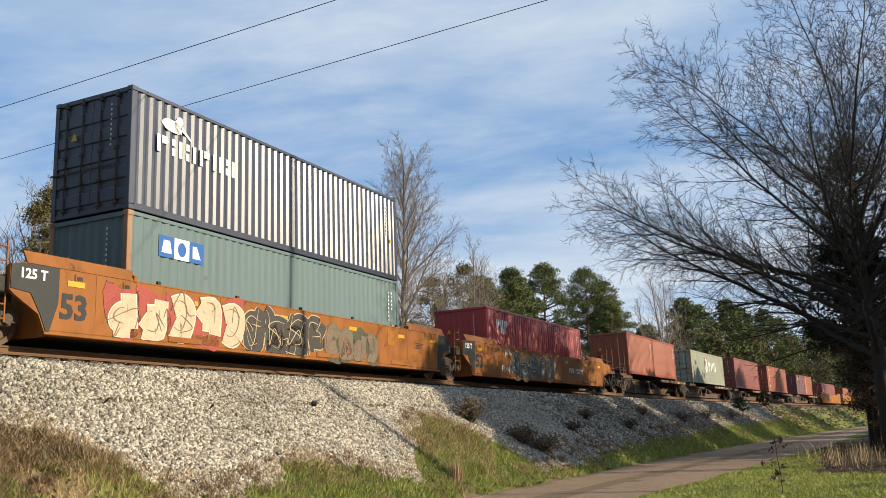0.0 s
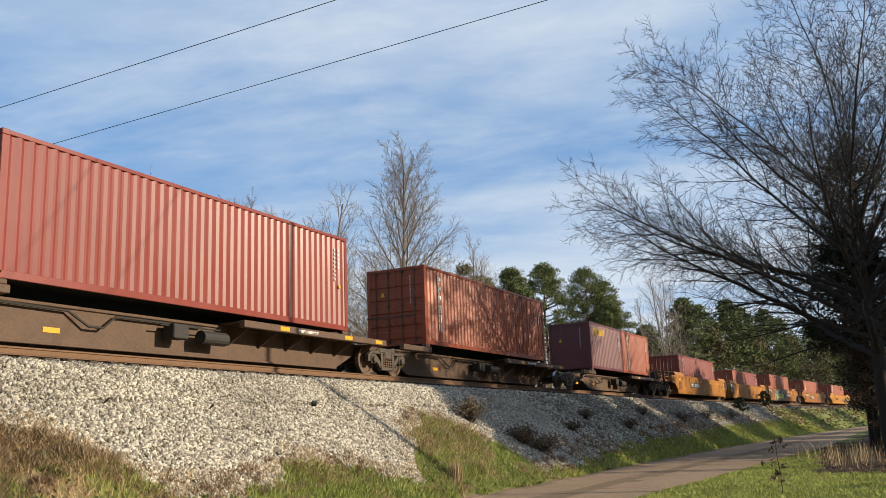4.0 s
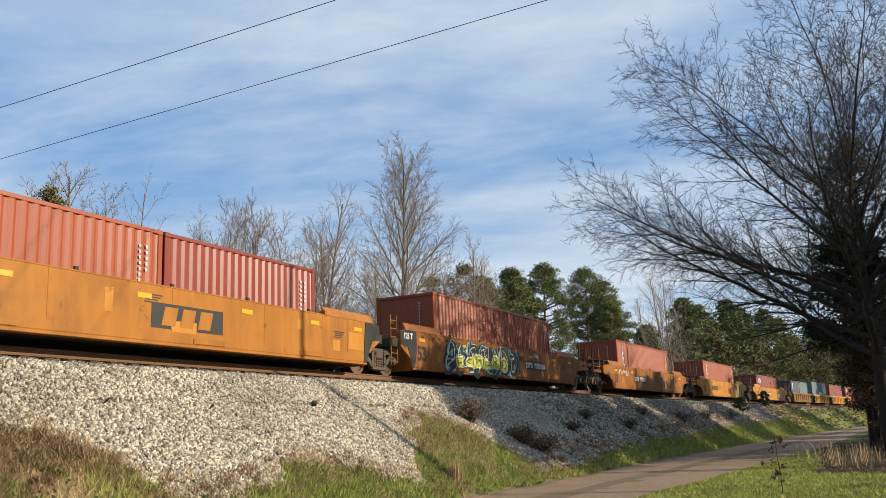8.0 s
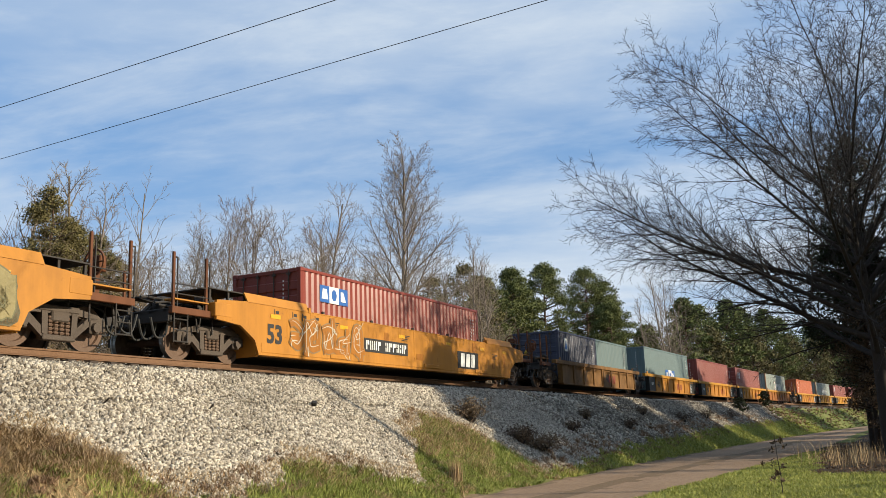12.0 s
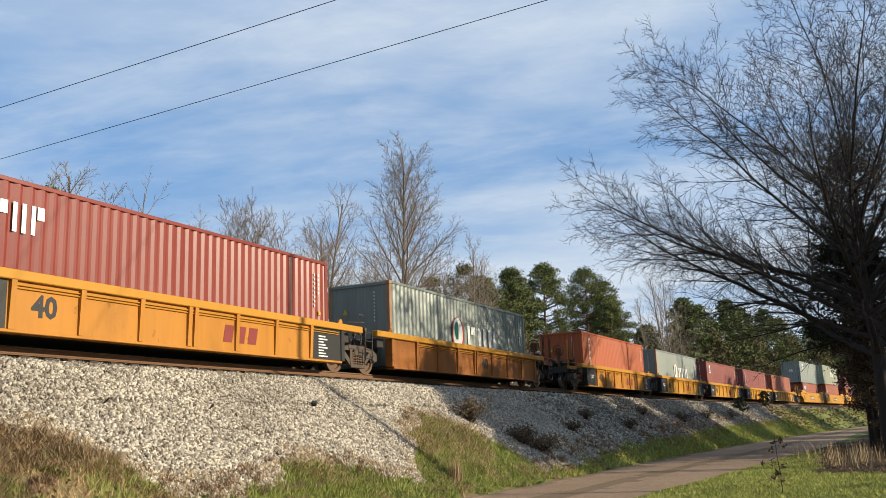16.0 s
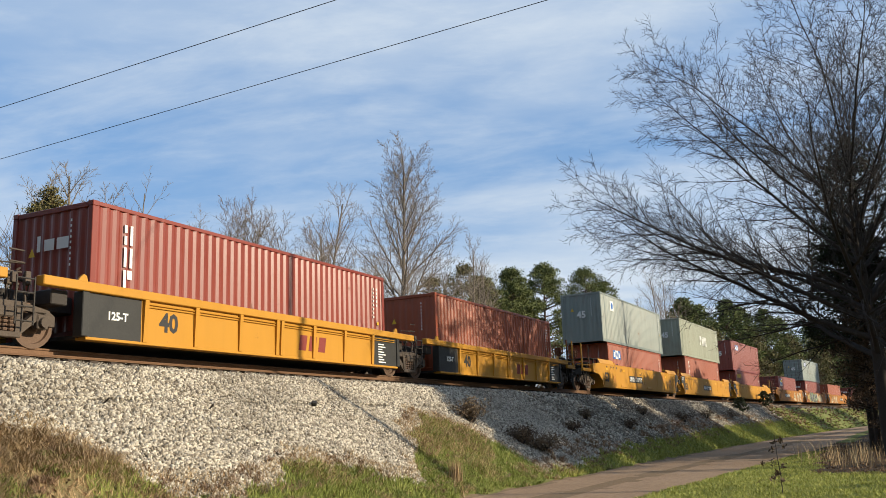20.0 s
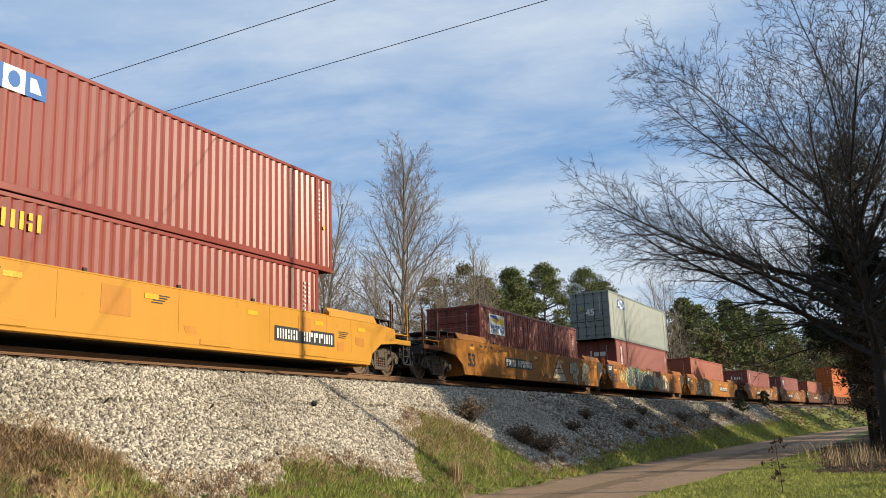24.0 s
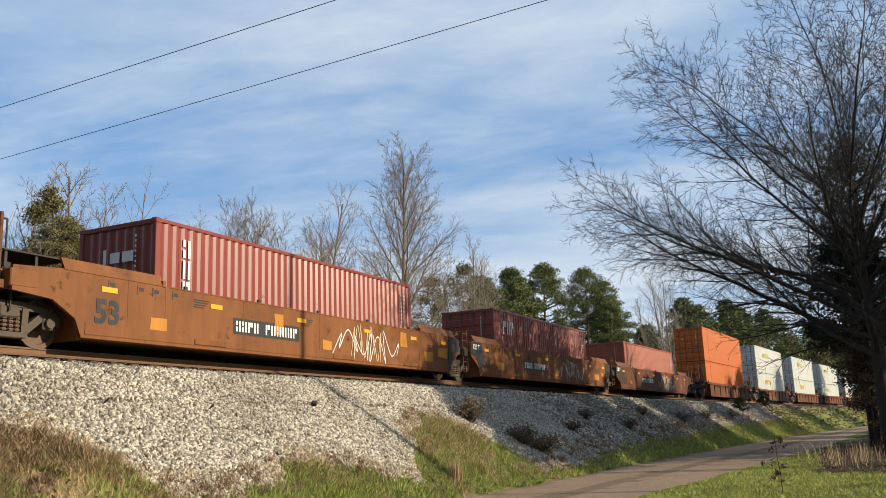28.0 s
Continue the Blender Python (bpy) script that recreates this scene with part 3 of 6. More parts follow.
def graffiti(car, x0, x1, z0, z1, n, line, fill, seed, y=-1.566, ground=None, stroke=None, fat=0.17, wild=0.0, shadow=None):
    """Sprayed shapes: a backing, thick bodies in an outline, thin inner strokes; wild draws the ends out into points."""
    rnd = random.Random(seed)
    w, h = (x1 - x0) / n, z1 - z0
    if ground:
        plate(car, "graffiti_backing", [blob(x0 + (i + 0.5) * w, z0 + h * rnd.uniform(0.4, 0.6), w * 0.60, h * 0.42, rnd, 22, 0.25) for i in range(n)], ground, y + 0.006)
    outer, body, inner, under = Shape(), Shape(), Shape(), Shape()
    k = 0
    order = [rnd.randrange(6) for _ in range(n)]
    for i in range(n):
        kind = order[i] if i == 0 or order[i] != order[i - 1] else (order[i] + 2) % 6
        flip_x, flip_z = rnd.random() < 0.6, rnd.random() < 0.6
        lean, sx, lift = rnd.uniform(-0.12, 0.16), w * rnd.uniform(0.92, 1.12), h * rnd.uniform(-0.03, 0.03)
        for pts in (*STROKES[kind][:2], STROKES[(kind + 3) % 6][-1]):
            pts = [(1 - a if flip_x else a, 1 - b if flip_z else b) for a, b in pts]
            wob = [(x0 + i * w + (0.1 + 0.8 * (a + lean * (b - 0.5)) + rnd.gauss(0, 0.03 + 0.05 * wild)) * sx, z0 + lift + h * (0.20 + 0.60 * b + rnd.gauss(0, 0.015 + 0.03 * wild))) for a, b in pts]
            if wild:
                (a, b), (c, d) = wob[-1], wob[-2]
                wob.append((a + (a - c) * 0.35 + rnd.gauss(0, 0.1) * w, max(z0, min(z1, b + (b - d) * 0.35))))
            curve = smooth_line(wob, 5)
            half = fat * h * rnd.uniform(0.85, 1.15)
            step = 0.00012 * k
            if shadow:
                ribbon(under, [(a - 0.09, b - 0.07) for a, b in curve], half + 0.045, y + 0.003 - step, wild * 0.8)
            ribbon(outer, curve, half + 0.035, y - 0.003 - step, wild * 0.8)
            ribbon(body, curve, half, y - 0.010 - step, wild * 0.9)
            off = [(a - half * 0.35, b + half * 0.3) for a, b in curve]
            ribbon(inner, off[2:-2], 0.014, y - 0.017 - step, 0.8)
            k += 1
        for _ in range(2):
            a, b = x0 + (i + rnd.random()) * w, z0 + h * rnd.uniform(0.15, 0.85)
            ribbon(inner, smooth_line([(a, b), (a + rnd.gauss(0, 0.2) * w, b + rnd.gauss(0, 0.2) * h), (a + rnd.gauss(0, 0.35) * w, b + rnd.gauss(0, 0.22) * h)], 4), 0.013, y - 0.0175 - 0.00012 * k, 0.6)
            k += 1
    if shadow:
        tagged(part("graffiti_shadow", under, shadow, car), kind="stuff")
    tagged(part("graffiti_outline", outer, line, car), kind="stuff")
    tagged(part("graffiti_fill", body, fill, car), kind="stuff")
    tagged(part("graffiti_stroke", inner, stroke or line, car), kind="stuff")


def scribble(car, x0, x1, z0, z1, mat, seed, y=-1.566, thick=0.017, n=15):
    """A thin sprayed line of loops."""
    rnd, s = random.Random(seed), Shape()
    pts = []
    for i in range(n):
        u = i / (n - 1)
        pts.append((x0 + (x1 - x0) * (u + 0.06 * math.sin(i * 2.1)), (z0 + z1) / 2 + (z1 - z0) * 0.5 * (1 if i % 2 else -1) * rnd.uniform(0.3, 1)))
    for k in range(3):
        run = pts[k * n // 3:(k + 1) * n // 3 + 1]
        ribbon(s, smooth_line(run, 6), thick, y - 0.0003 * k, 0.3)
    part("graffiti_tag", s, mat, car)


def paint_patches(car, seed, mat, spots, y=-1.5562):
    """Touched-up rectangles and brushed-out patches on a car side."""
    rnd = random.Random(seed)
    for x, z in spots:
        w, h = rnd.uniform(0.12, 0.42), rnd.uniform(0.09, 0.3)
        poly = [(x - w + rnd.gauss(0, 0.02), z - h + rnd.gauss(0, 0.015)), (x + w + rnd.gauss(0, 0.02), z - h + rnd.gauss(0, 0.015)), (x + w + rnd.gauss(0, 0.02), z + h + rnd.gauss(0, 0.015)), (x - w + rnd.gauss(0, 0.02), z + h + rnd.gauss(0, 0.015))]
        plate(car, "paint_patch", [poly], mat, y + 0.0015)


# ------------------------------------------------------------------ trucks (wheels under the cars)
WHEEL_R = 0.457
spinning = []


def wheelset_mesh():
    s = Shape().rod((0, -0.95, 0), (0, 0.95, 0), 0.085, n=12)
    for e in (-1, 1):
        y = 0.755 * e
        s.turned([(-0.062 * e, 0.10), (-0.05 * e, 0.17), (-0.012 * e, 0.24), (-0.02 * e, 0.37), (-0.062 * e, 0.385), (-0.062 * e, WHEEL_R),
                  (0.055 * e, WHEEL_R + 0.004), (0.062 * e, WHEEL_R + 0.024), (0.085 * e, WHEEL_R + 0.02), (0.085 * e, 0.385), (0.03 * e, 0.37), (0.03 * e, 0.2), (0.09 * e, 0.15), (0.09 * e, 0.10)],
                 (0, y, 0), "y", 28)
        for k in range(3):
            t = k * 2.094 + 0.3
            s.box(0.27 * math.cos(t) - 0.03, 0.27 * math.cos(t) + 0.03, y - 0.035 * e - 0.008, y - 0.035 * e + 0.008, 0.27 * math.sin(t) - 0.03, 0.27 * math.sin(t) + 0.03)
    for i, f in enumerate(s.f):
        r = [math.hypot(s.v[j][0], s.v[j][2]) for j in f]
        if min(r) > 0.45:
            s.m[i] = 1
    return s.mesh("wheelset")


def frame_mesh():
    """The cast side frame: an arch over two axle boxes with two windows and a spring seat."""
    s, y0, y1 = Shape(), -1.10, -0.98
    s.prism([(-1.18, 0.40), (-1.18, 0.60), (-1.0, 0.72), (-0.55, 0.80), (0.55, 0.80), (1.0, 0.72), (1.18, 0.60), (1.18, 0.40), (1.06, 0.40), (1.04, 0.55), (0.86, 0.62),
             (0.60, 0.66), (-0.60, 0.66), (-0.86, 0.62), (-1.04, 0.55), (-1.06, 0.40)], "y", y0, y1)
    for e in (-1, 1):
        s.prism([(e * 0.98, 0.66), (e * 0.74, 0.66), (e * 0.30, 0.30), (e * 0.34, 0.14)][::e], "y", y0, y1)
        s.prism([(e * 0.44, 0.70), (e * 0.30, 0.70), (e * 0.28, 0.20), (e * 0.42, 0.26)][::e], "y", y0 - 0.02, y1)
        s.box(e * 0.889 - 0.13, e * 0.889 + 0.13, y0 - 0.03, y1 + 0.02, 0.33, 0.62, 0.02)
        s.rod((e * 0.889, y0 - 0.10, 0.457), (e * 0.889, y0, 0.457), 0.10, 0.115, 12)
    s.box(-0.40, 0.40, y0 - 0.03, y1 + 0.03, 0.13, 0.24, 0.015)
    s.box(-0.5, 0.5, y0 - 0.02, y1 + 0.02, 0.70, 0.83, 0.02)
    return s.mesh("side_frame")


def springs_mesh():
    s = Shape()
    for k in range(4):
        x = -0.21 + k * 0.14
        for j in range(5):
            s.turned([(0, 0.052), (0.03, 0.066), (0.06, 0.052)], (x, -1.07, 0.25 + j * 0.075), "z", 8)
    return s.mesh("spring_nest")


def add_truck(car, x, place):
    """A two-axle truck under a car at x; place is the car's distance along the train."""
    bolster = once("bolster", lambda: Shape().box(-0.22, 0.22, -1.16, 1.16, 0.50, 0.72, 0.03).box(-0.45, 0.45, -0.4, 0.4, 0.55, 0.86, 0.04).mesh("truck"))
    tr = part("truck", bolster, TRUCK_STEEL, car, at=Matrix.Translation((x, 0, 0)))
    fr, sp, ws = once("frame", frame_mesh), once("springs", springs_mesh), once("wheels", wheelset_mesh)
    for turn in (0, 180):
        part("side_frame", fr, TRUCK_STEEL, tr, at=pose(0, 0, 0, 0, 0, turn))
        tagged(part("spring_nest", sp, WHEEL_RUST, tr, at=pose(0, 0, 0, 0, 0, turn)), kind="stuff")
    for dx in (-0.889, 0.889):
        w = part("wheelset", ws, [WHEEL_RUST, TREAD], tr, at=Matrix.Translation((dx, 0, WHEEL_R)))
        spinning.append((w, dx, place + x + dx))


# ------------------------------------------------------------------ cars
def coupler(car, x, e):
    part("coupler", once(("coupler", e), lambda: Shape().box(min(0, e * 1.2), max(0, e * 1.2), -0.1, 0.1, 0.72, 0.92, 0.02).box(min(e, e * 1.28), max(e, e * 1.28), -0.16, 0.16, 0.66, 1.0, 0.04).mesh("coupler")),
         DARK_STEEL, car, at=Matrix.Translation((x, 0, 0)))


def end_gear(e, reach):
    """Rods, levers and brackets that crowd the deck and hang below it."""
    rnd, s = random.Random(round(reach * 100) + e), Shape()
    for k in range(9):
        y, z = rnd.uniform(-1.3, -0.2), rnd.uniform(1.1, 1.55)
        a, b = rnd.uniform(0.05, reach * 0.5), rnd.uniform(reach * 0.5, reach - 0.1)
        s.rod((e * a, y, z), (e * b, y + rnd.gauss(0, 0.12), z + rnd.gauss(0, 0.1)), rnd.uniform(0.014, 0.03), n=6)
    for k in range(6):
        x, y = e * rnd.uniform(0.1, reach - 0.15), rnd.uniform(-1.32, -0.9)
        s.rod((x, y, 0.55 + 0.3 * rnd.random()), (x + rnd.gauss(0, 0.05), y, 1.06), rnd.uniform(0.015, 0.028), n=6)
        s.box(x - 0.06, x + 0.06, y - 0.04, y + 0.04, 1.06, 1.06 + rnd.uniform(0.08, 0.25), 0.01)
    for z in (1.45, 1.68):
        s.rod((e * 0.5, -1.36, z), (e * (reach - 0.08), -1.36, z), 0.016, n=6)
    return s.mesh("pipework")


def end_hose(e, reach):
    s = Shape()
    for y, drop in ((-0.45, 0.45),):
        pts = smooth_line([(0.1, 1.0), (reach - 0.35, 0.95), (reach - 0.1, 0.95 - drop), (reach + 0.2, 0.9 - drop), (reach + 0.36, 0.86)], 5)
        s.tube([Vector((e * a, y, b)) for a, b in pts], [0.028] * len(pts), 6)
    return s.mesh("air_hose")


def end_platform(car, x, e, coat, brake, reach=1.7):
    """The walkway, steps, grab posts and hand brake over an end truck; e is -1 for the front."""
    def deck():
        s = Shape().box(min(0, e * reach), max(0, e * reach), -1.28, 1.28, 1.02, 1.07)
        s.box(min(e * (reach - 0.12), e * reach), max(e * (reach - 0.12), e * reach), -1.3, 1.3, 0.80, 1.10, 0.01)
        s.box(min(0, e * reach), max(0, e * reach), -0.35, 0.35, 0.72, 1.02, 0.02)
        for k in range(4):
            s.rod((e * (0.2 + 0.3 * k), -0.9 + 0.3 * k, 1.1), (e * (0.5 + 0.3 * k), -0.7 + 0.3 * k, 1.28), 0.05, n=6)
        return s.mesh("end_deck")
    part("end_deck", once(("deck", e, reach), deck), DARK_STEEL, car, at=Matrix.Translation((x, 0, 0)))
    trim = coat if coat.name in ("car_yellow_clean", "car_yellow_faded") and reach < 1.74 or coat.name == "car_yellow_clean" else BROWN
    beam = once(("deckbeam", e, reach), lambda: Shape().box(min(e * 0.35, e * reach), max(e * 0.35, e * reach), -1.42, -1.30, 0.98, 1.14, 0.01).mesh("deck_beam"))
    for m in (pose(0, 0, 0), Matrix.Diagonal((1, -1, 1, 1))):
        part("deck_beam", beam, trim, car, at=Matrix.Translation((x, 0, 0)) @ m)
    post = once("grab_post", lambda: Shape().box(-0.035, 0.035, -0.03, 0.03, 1.0, 2.42, 0.008).mesh("grab_post"))
    thin = once("grab_rail", lambda: Shape().rod((0, 0, 1.0), (0, 0, 2.3), 0.02, n=6).rod((0, 0, 2.3), (-0.1, 0, 2.3), 0.02, n=6).mesh("grab_rail"))
    for y in (-1.34, 1.34):
        for d in (0.55, reach - 0.1):
            part("grab_post", post, BROWN if d < 1 else trim, car, at=Matrix.Translation((x + e * d, y, 0)))
            part("grab_rail", thin, DARK_STEEL, car, at=Matrix.Translation((x + e * d + 0.13, y, 0)))
    step = once("step", lambda: (lambda s: [s.rod((a, 0, 0.32), (a, 0, 1.05), 0.02, n=6) for a in (-0.22, 0.22)] and [s.rod((-0.22, 0, z), (0.22, 0, z), 0.018, n=6) for z in (0.34, 0.6, 0.85)] and s)(Shape()).mesh("side_step"))
    part("side_step", step, DARK_STEEL, car, at=Matrix.Translation((x + e * (reach - 0.3), -1.4, 0)))
    at = Matrix.Translation((x, 0, 0))
    tagged(part("pipework", once(("endgear", e, reach), lambda: end_gear(e, reach)), DARK_STEEL, car, at=at), kind="stuff")
    for y, z, r, l in ((-0.82, 1.30, 0.17, 0.7), (-0.30, 1.36, 0.20, 0.85)):
        part("air_reservoir", once(("tank", e, y), lambda: Shape().turned([(0, 0.02), (0.02, r * 0.7), (0.07, r), (l - 0.07, r), (l - 0.02, r * 0.7), (l, 0.02)], (0 if e > 0 else -l, 0, 0), "x", 14).mesh("air_reservoir", True)), DARK_STEEL, car, at=Matrix.Translation((x + e * 0.25, y, z)))
    part("valve_box", once(("valve", e), lambda: Shape().box(min(e * 0.2, e * 0.55), max(e * 0.2, e * 0.55), -1.25, -0.95, 1.08, 1.52, 0.02).mesh("valve_box")), DARK_STEEL, car, at=at)
    for y in (-0.08, 0.6):
        part("brace_plate", once(("brace", e, y), lambda: Shape().prism([(e * 0.0, 1.05), (e * 0.0, 1.62), (e * 0.25, 1.62), (e * 0.9, 1.05)][::int(-e)], "y", y, y + 0.1).mesh("brace_plate")), TRUCK_STEEL, car, at=at)
    for y in (0, -0.3, -0.67):
        part("air_hose", once(("hose", e, reach), lambda: end_hose(e, reach)), BLACK_PANEL, car, at=Matrix.Translation((x, y, 0)))
    part("toe_board", once(("toe", e, reach), lambda: Shape().box(min(e * 0.5, e * (reach - 0.1)), max(e * 0.5, e * (reach - 0.1)), -1.40, -1.05, 1.30, 1.335, 0.006).mesh("toe_board")), coat, car, at=Matrix.Translation((x, 0, 0)))
    coupler(car, x + e * reach, e)
    if brake:
        def wheel():
            s = Shape().turned([(-0.02, 0.30), (0.02, 0.30), (0.02, 0.26), (-0.02, 0.26), (-0.02, 0.30)], (0, 0, 1.95), "x", 20)
            for k in range(4):
                s.rod((0, 0, 1.95), (0, 0.28 * math.cos(k * 1.571), 1.95 + 0.28 * math.sin(k * 1.571)), 0.018, n=5)
            return s.box(-0.04, 0.12, -0.06, 0.06, 1.09, 1.95, 0.01).box(0.0, 0.2, -0.16, 0.16, 1.75, 2.1, 0.02).mesh("hand_brake")
        part("hand_brake", once("brakewheel", wheel), BROWN, car, at=Matrix.Translation((x + e * (reach - 0.5), -0.7, 0)))


def reflectors(car, xs, z, y):
    me = once("reflector", lambda: Shape().box(-0.21, 0.21, -0.003, 0.003, -0.055, 0.055).mesh("reflector"))
    for x in xs:
        part("reflector", me, REFLECTOR, car, "yellow reflective strip", at=Matrix.Translation((x, y, z)))


def number_bars(car, x, z, w, h, y, plate_mat, bar_mat, n, seed):
    if plate_mat:
        plate(car, "number_panel", [rect(x - 0.08, x + w + 0.08, z - 0.07, z + h + 0.07)], plate_mat, y)
    bars = glyphs(x, z, w * 0.36, h, 4, seed) + glyphs(x + w * 0.45, z, w * 0.55, h, n - 4, seed + 50) if n > 6 else logo_bars(x + 0.1 * w, z, 0.8 * w, h)
    plate(car, "number_marking", bars, bar_mat, y - 0.006)


def well53(label, coat, place, front, rear, front_half, rear_half, brake):
    """A 53-foot well car unit. front/rear: 'end' or 'joint'; halves: centre to truck."""
    car = thing("well_car", label, "well car", "cars of the train")
    fx, rx = (-10.0 if front == "end" else -9.2), (10.0 if rear == "end" else 9.2)

    def side():
        s = Shape()
        outline = [(-8.4, 0.22), (8.4, 0.22), (8.55, 0.55), (9.1, 0.87), (rx, 0.95), (rx, 1.42), (8.9, 1.50), (-8.9, 1.50),
                   (fx, 1.42), (fx, 0.95), (-9.1, 0.87), (-8.55, 0.55)]
        s.prism(outline, "y", -1.55, -1.47)
        s.box(-8.4, 8.4, -1.555, -1.30, 0.18, 0.24, 0.01)
        s.box(-6.0, 6.0, -1.56, -1.34, 1.475, 1.51, 0.008)
        s.prism([(-1.553, 0.48), (-1.562, 0.50), (-1.562, 0.27), (-1.553, 0.25)], "x", -8.3, 8.3)
        for x in (-7.2, -6.1, -3.4, -0.05, 3.3, 6.0, 7.3):
            s.box(x, x + 0.035, -1.556, -1.549, 0.42, 1.46)
        return s.mesh("side_wall")
    me = once(("side53", front, rear), side)
    part("side_wall", me, coat, car)
    part("side_wall", me, coat, car, at=Matrix.Diagonal((1, -1, 1, 1)))
    lip = once("lip53", lambda: Shape().prism([(-1.565, 1.49), (-1.53, 1.49), (-1.40, 1.73), (-1.435, 1.745)], "x", 6.15, 8.85).box(6.1, 6.2, -1.57, -1.38, 1.47, 1.62, 0.01).mesh("guide_lip"))
    for m in (pose(0, 0, 0), Matrix.Diagonal((-1, 1, 1, 1)), Matrix.Diagonal((1, -1, 1, 1)), Matrix.Diagonal((-1, -1, 1, 1))):
        part("guide_lip", lip, coat, car, at=m)
    pad = once("jack_pad", lambda: Shape().box(-0.55, 0.55, -1.585, -1.55, 0.27, 0.40, 0.012).mesh("jack_pad"))
    for x in (-4.6, 1.2, 5.4):
        part("jack_pad", pad, coat, car, at=Matrix.Translation((x, 0, 0)))
    plate(car, "data_marking", [rect(x + 0.02 * (k % 3), x + 0.55 - 0.07 * (k % 4), z - 0.055 * k, z + 0.025 - 0.055 * k) for x, z in ((-5.2, 1.3), (-0.9, 1.25), (6.6, 1.05)) for k in range(4)], LETTER_BLACK, -1.556)
    part("well_floor", once("floor53", lambda: Shape().box(-8.3, 8.3, -1.3, 1.3, 0.20, 0.28).mesh("well_floor")), DARK_STEEL, car)
    bulk = once("bulk53", lambda: Shape().box(-0.06, 0.06, -1.46, 1.46, 0.15, 1.45, 0.01).mesh("end_bulkhead"))
    for e in (-1, 1):
        part("end_bulkhead", bulk, coat, car, at=Matrix.Translation((e * 8.35, 0, 0)))
        part("end_bolster", once("bol53", lambda: Shape().box(-1.0, 1.0, -0.6, 0.6, 0.78, 1.1, 0.03).box(-0.25, 0.25, -1.45, 1.45, 0.9, 1.2, 0.02).mesh("end_bolster")), DARK_STEEL, car, at=Matrix.Translation((e * 9.3, 0, 0)))
    bracket = once("bracket", lambda: Shape().box(-0.05, 0.05, -0.02, 0.04, 0, 0.10, 0.006).mesh("bracket"))
    for x in (-5.4, -2.7, 0, 2.7, 5.4):
        part("bracket", bracket, DARK_STEEL, car, at=Matrix.Translation((x, -1.5, 1.495)))
    add_truck(car, -front_half, place)
    if front == "end":
        end_platform(car, -9.6, -1, coat, brake == "front", 1.75)
    else:
        part("joint_panel", once("joint53", lambda: Shape().prism([(-9.19, 0.98), (-8.75, 0.93), (-8.52, 0.55), (-8.38, 0.24), (-8.30, 0.24), (-8.12, 0.8), (-8.12, 1.48), (-8.95, 1.48), (-9.19, 1.42)][::-1], "y", -1.568, -1.552).mesh("joint_panel")), BLACK_PANEL, car, "black lettered end panel")
        words(car, "125 T", -9.02, 1.2, 0.19, LETTER_WHITE, -1.572)
        ladder(car, -9.35, coat)
    if rear == "end":
        add_truck(car, rear_half, place)
        end_platform(car, 9.6, 1, coat, brake == "rear", 1.75)
    else:
        part("joint_panel", once("joint53r", lambda: Shape().prism([(8.20, 0.24), (8.38, 0.24), (8.52, 0.55), (8.75, 0.93), (9.19, 0.98), (9.19, 1.42), (8.95, 1.48), (8.35, 1.48)], "y", -1.568, -1.552).mesh("joint_panel")), BLACK_PANEL, car, "black end panel at the joint")
    for e, kind in ((-1, front), (1, rear)):
        if kind == "end":
            grate = once("grating", lambda: Shape().box(-0.75, 0.75, -1.40, 1.40, 1.70, 1.73).box(-0.7, -0.64, -1.36, -1.3, 1.4, 1.7).box(0.64, 0.7, -1.36, -1.3, 1.4, 1.7).box(-0.03, 0.03, -1.36, -1.3, 1.4, 1.7).mesh("roof_grating"))
            part("roof_grating", grate, DARK_STEEL, car, at=Matrix.Translation((e * 9.35, 0, 0)))
            part("end_box", once("endbox", lambda: Shape().box(-0.3, 0.3, -1.558, -1.3, 1.02, 1.36, 0.02).mesh("end_box")), coat, car, at=Matrix.Translation((e * 9.75, 0, 0)))
    reflectors(car, (-7.7, -4.4, -0.9, 2.6, 5.6, 7.9), 1.22, -1.558)
    mend = {"car_yellow_clean": WORN_YELLOW, "car_orange_rusty": AMBER, "car_brown_grimy": RUSTY}.get(coat.name, AMBER if coat.name == "car_yellow_faded" else WORN_YELLOW)
    paint_patches(car, int(place), mend, [(-6.3, 0.62), (-1.9, 1.02), (0.35, 0.6), (4.9, 1.12), (6.7, 0.55), (7.8, 0.85)])
    words(car, "53", -8.08, 0.52, 0.50, LETTER_BLACK, -1.5575)
    plate(car, "size_marking", [rect(x, x + 0.03, 1.22, 1.42) for x in (-7.75, -6.95, -6.5, -5.9)] + [rect(x + 0.06, x + 0.2, 1.3, 1.38) for x in (-7.75, -6.95, -6.5, -5.9)], LETTER_BLACK, -1.553)
    return car


def ladder(car, x, coat):
    def build():
        s = Shape()
        for a in (-0.2, 0.2):
            s.rod((a, 0, 0.35), (a, 0, 1.95), 0.02, n=6)
        for k in range(6):
            s.rod((-0.2, 0, 0.42 + k * 0.27), (0.2, 0, 0.42 + k * 0.27), 0.016, n=5)
        return s.mesh("ladder")
    part("ladder", once("ladder", build), coat, car, at=Matrix.Translation((x, -1.38, 0)))


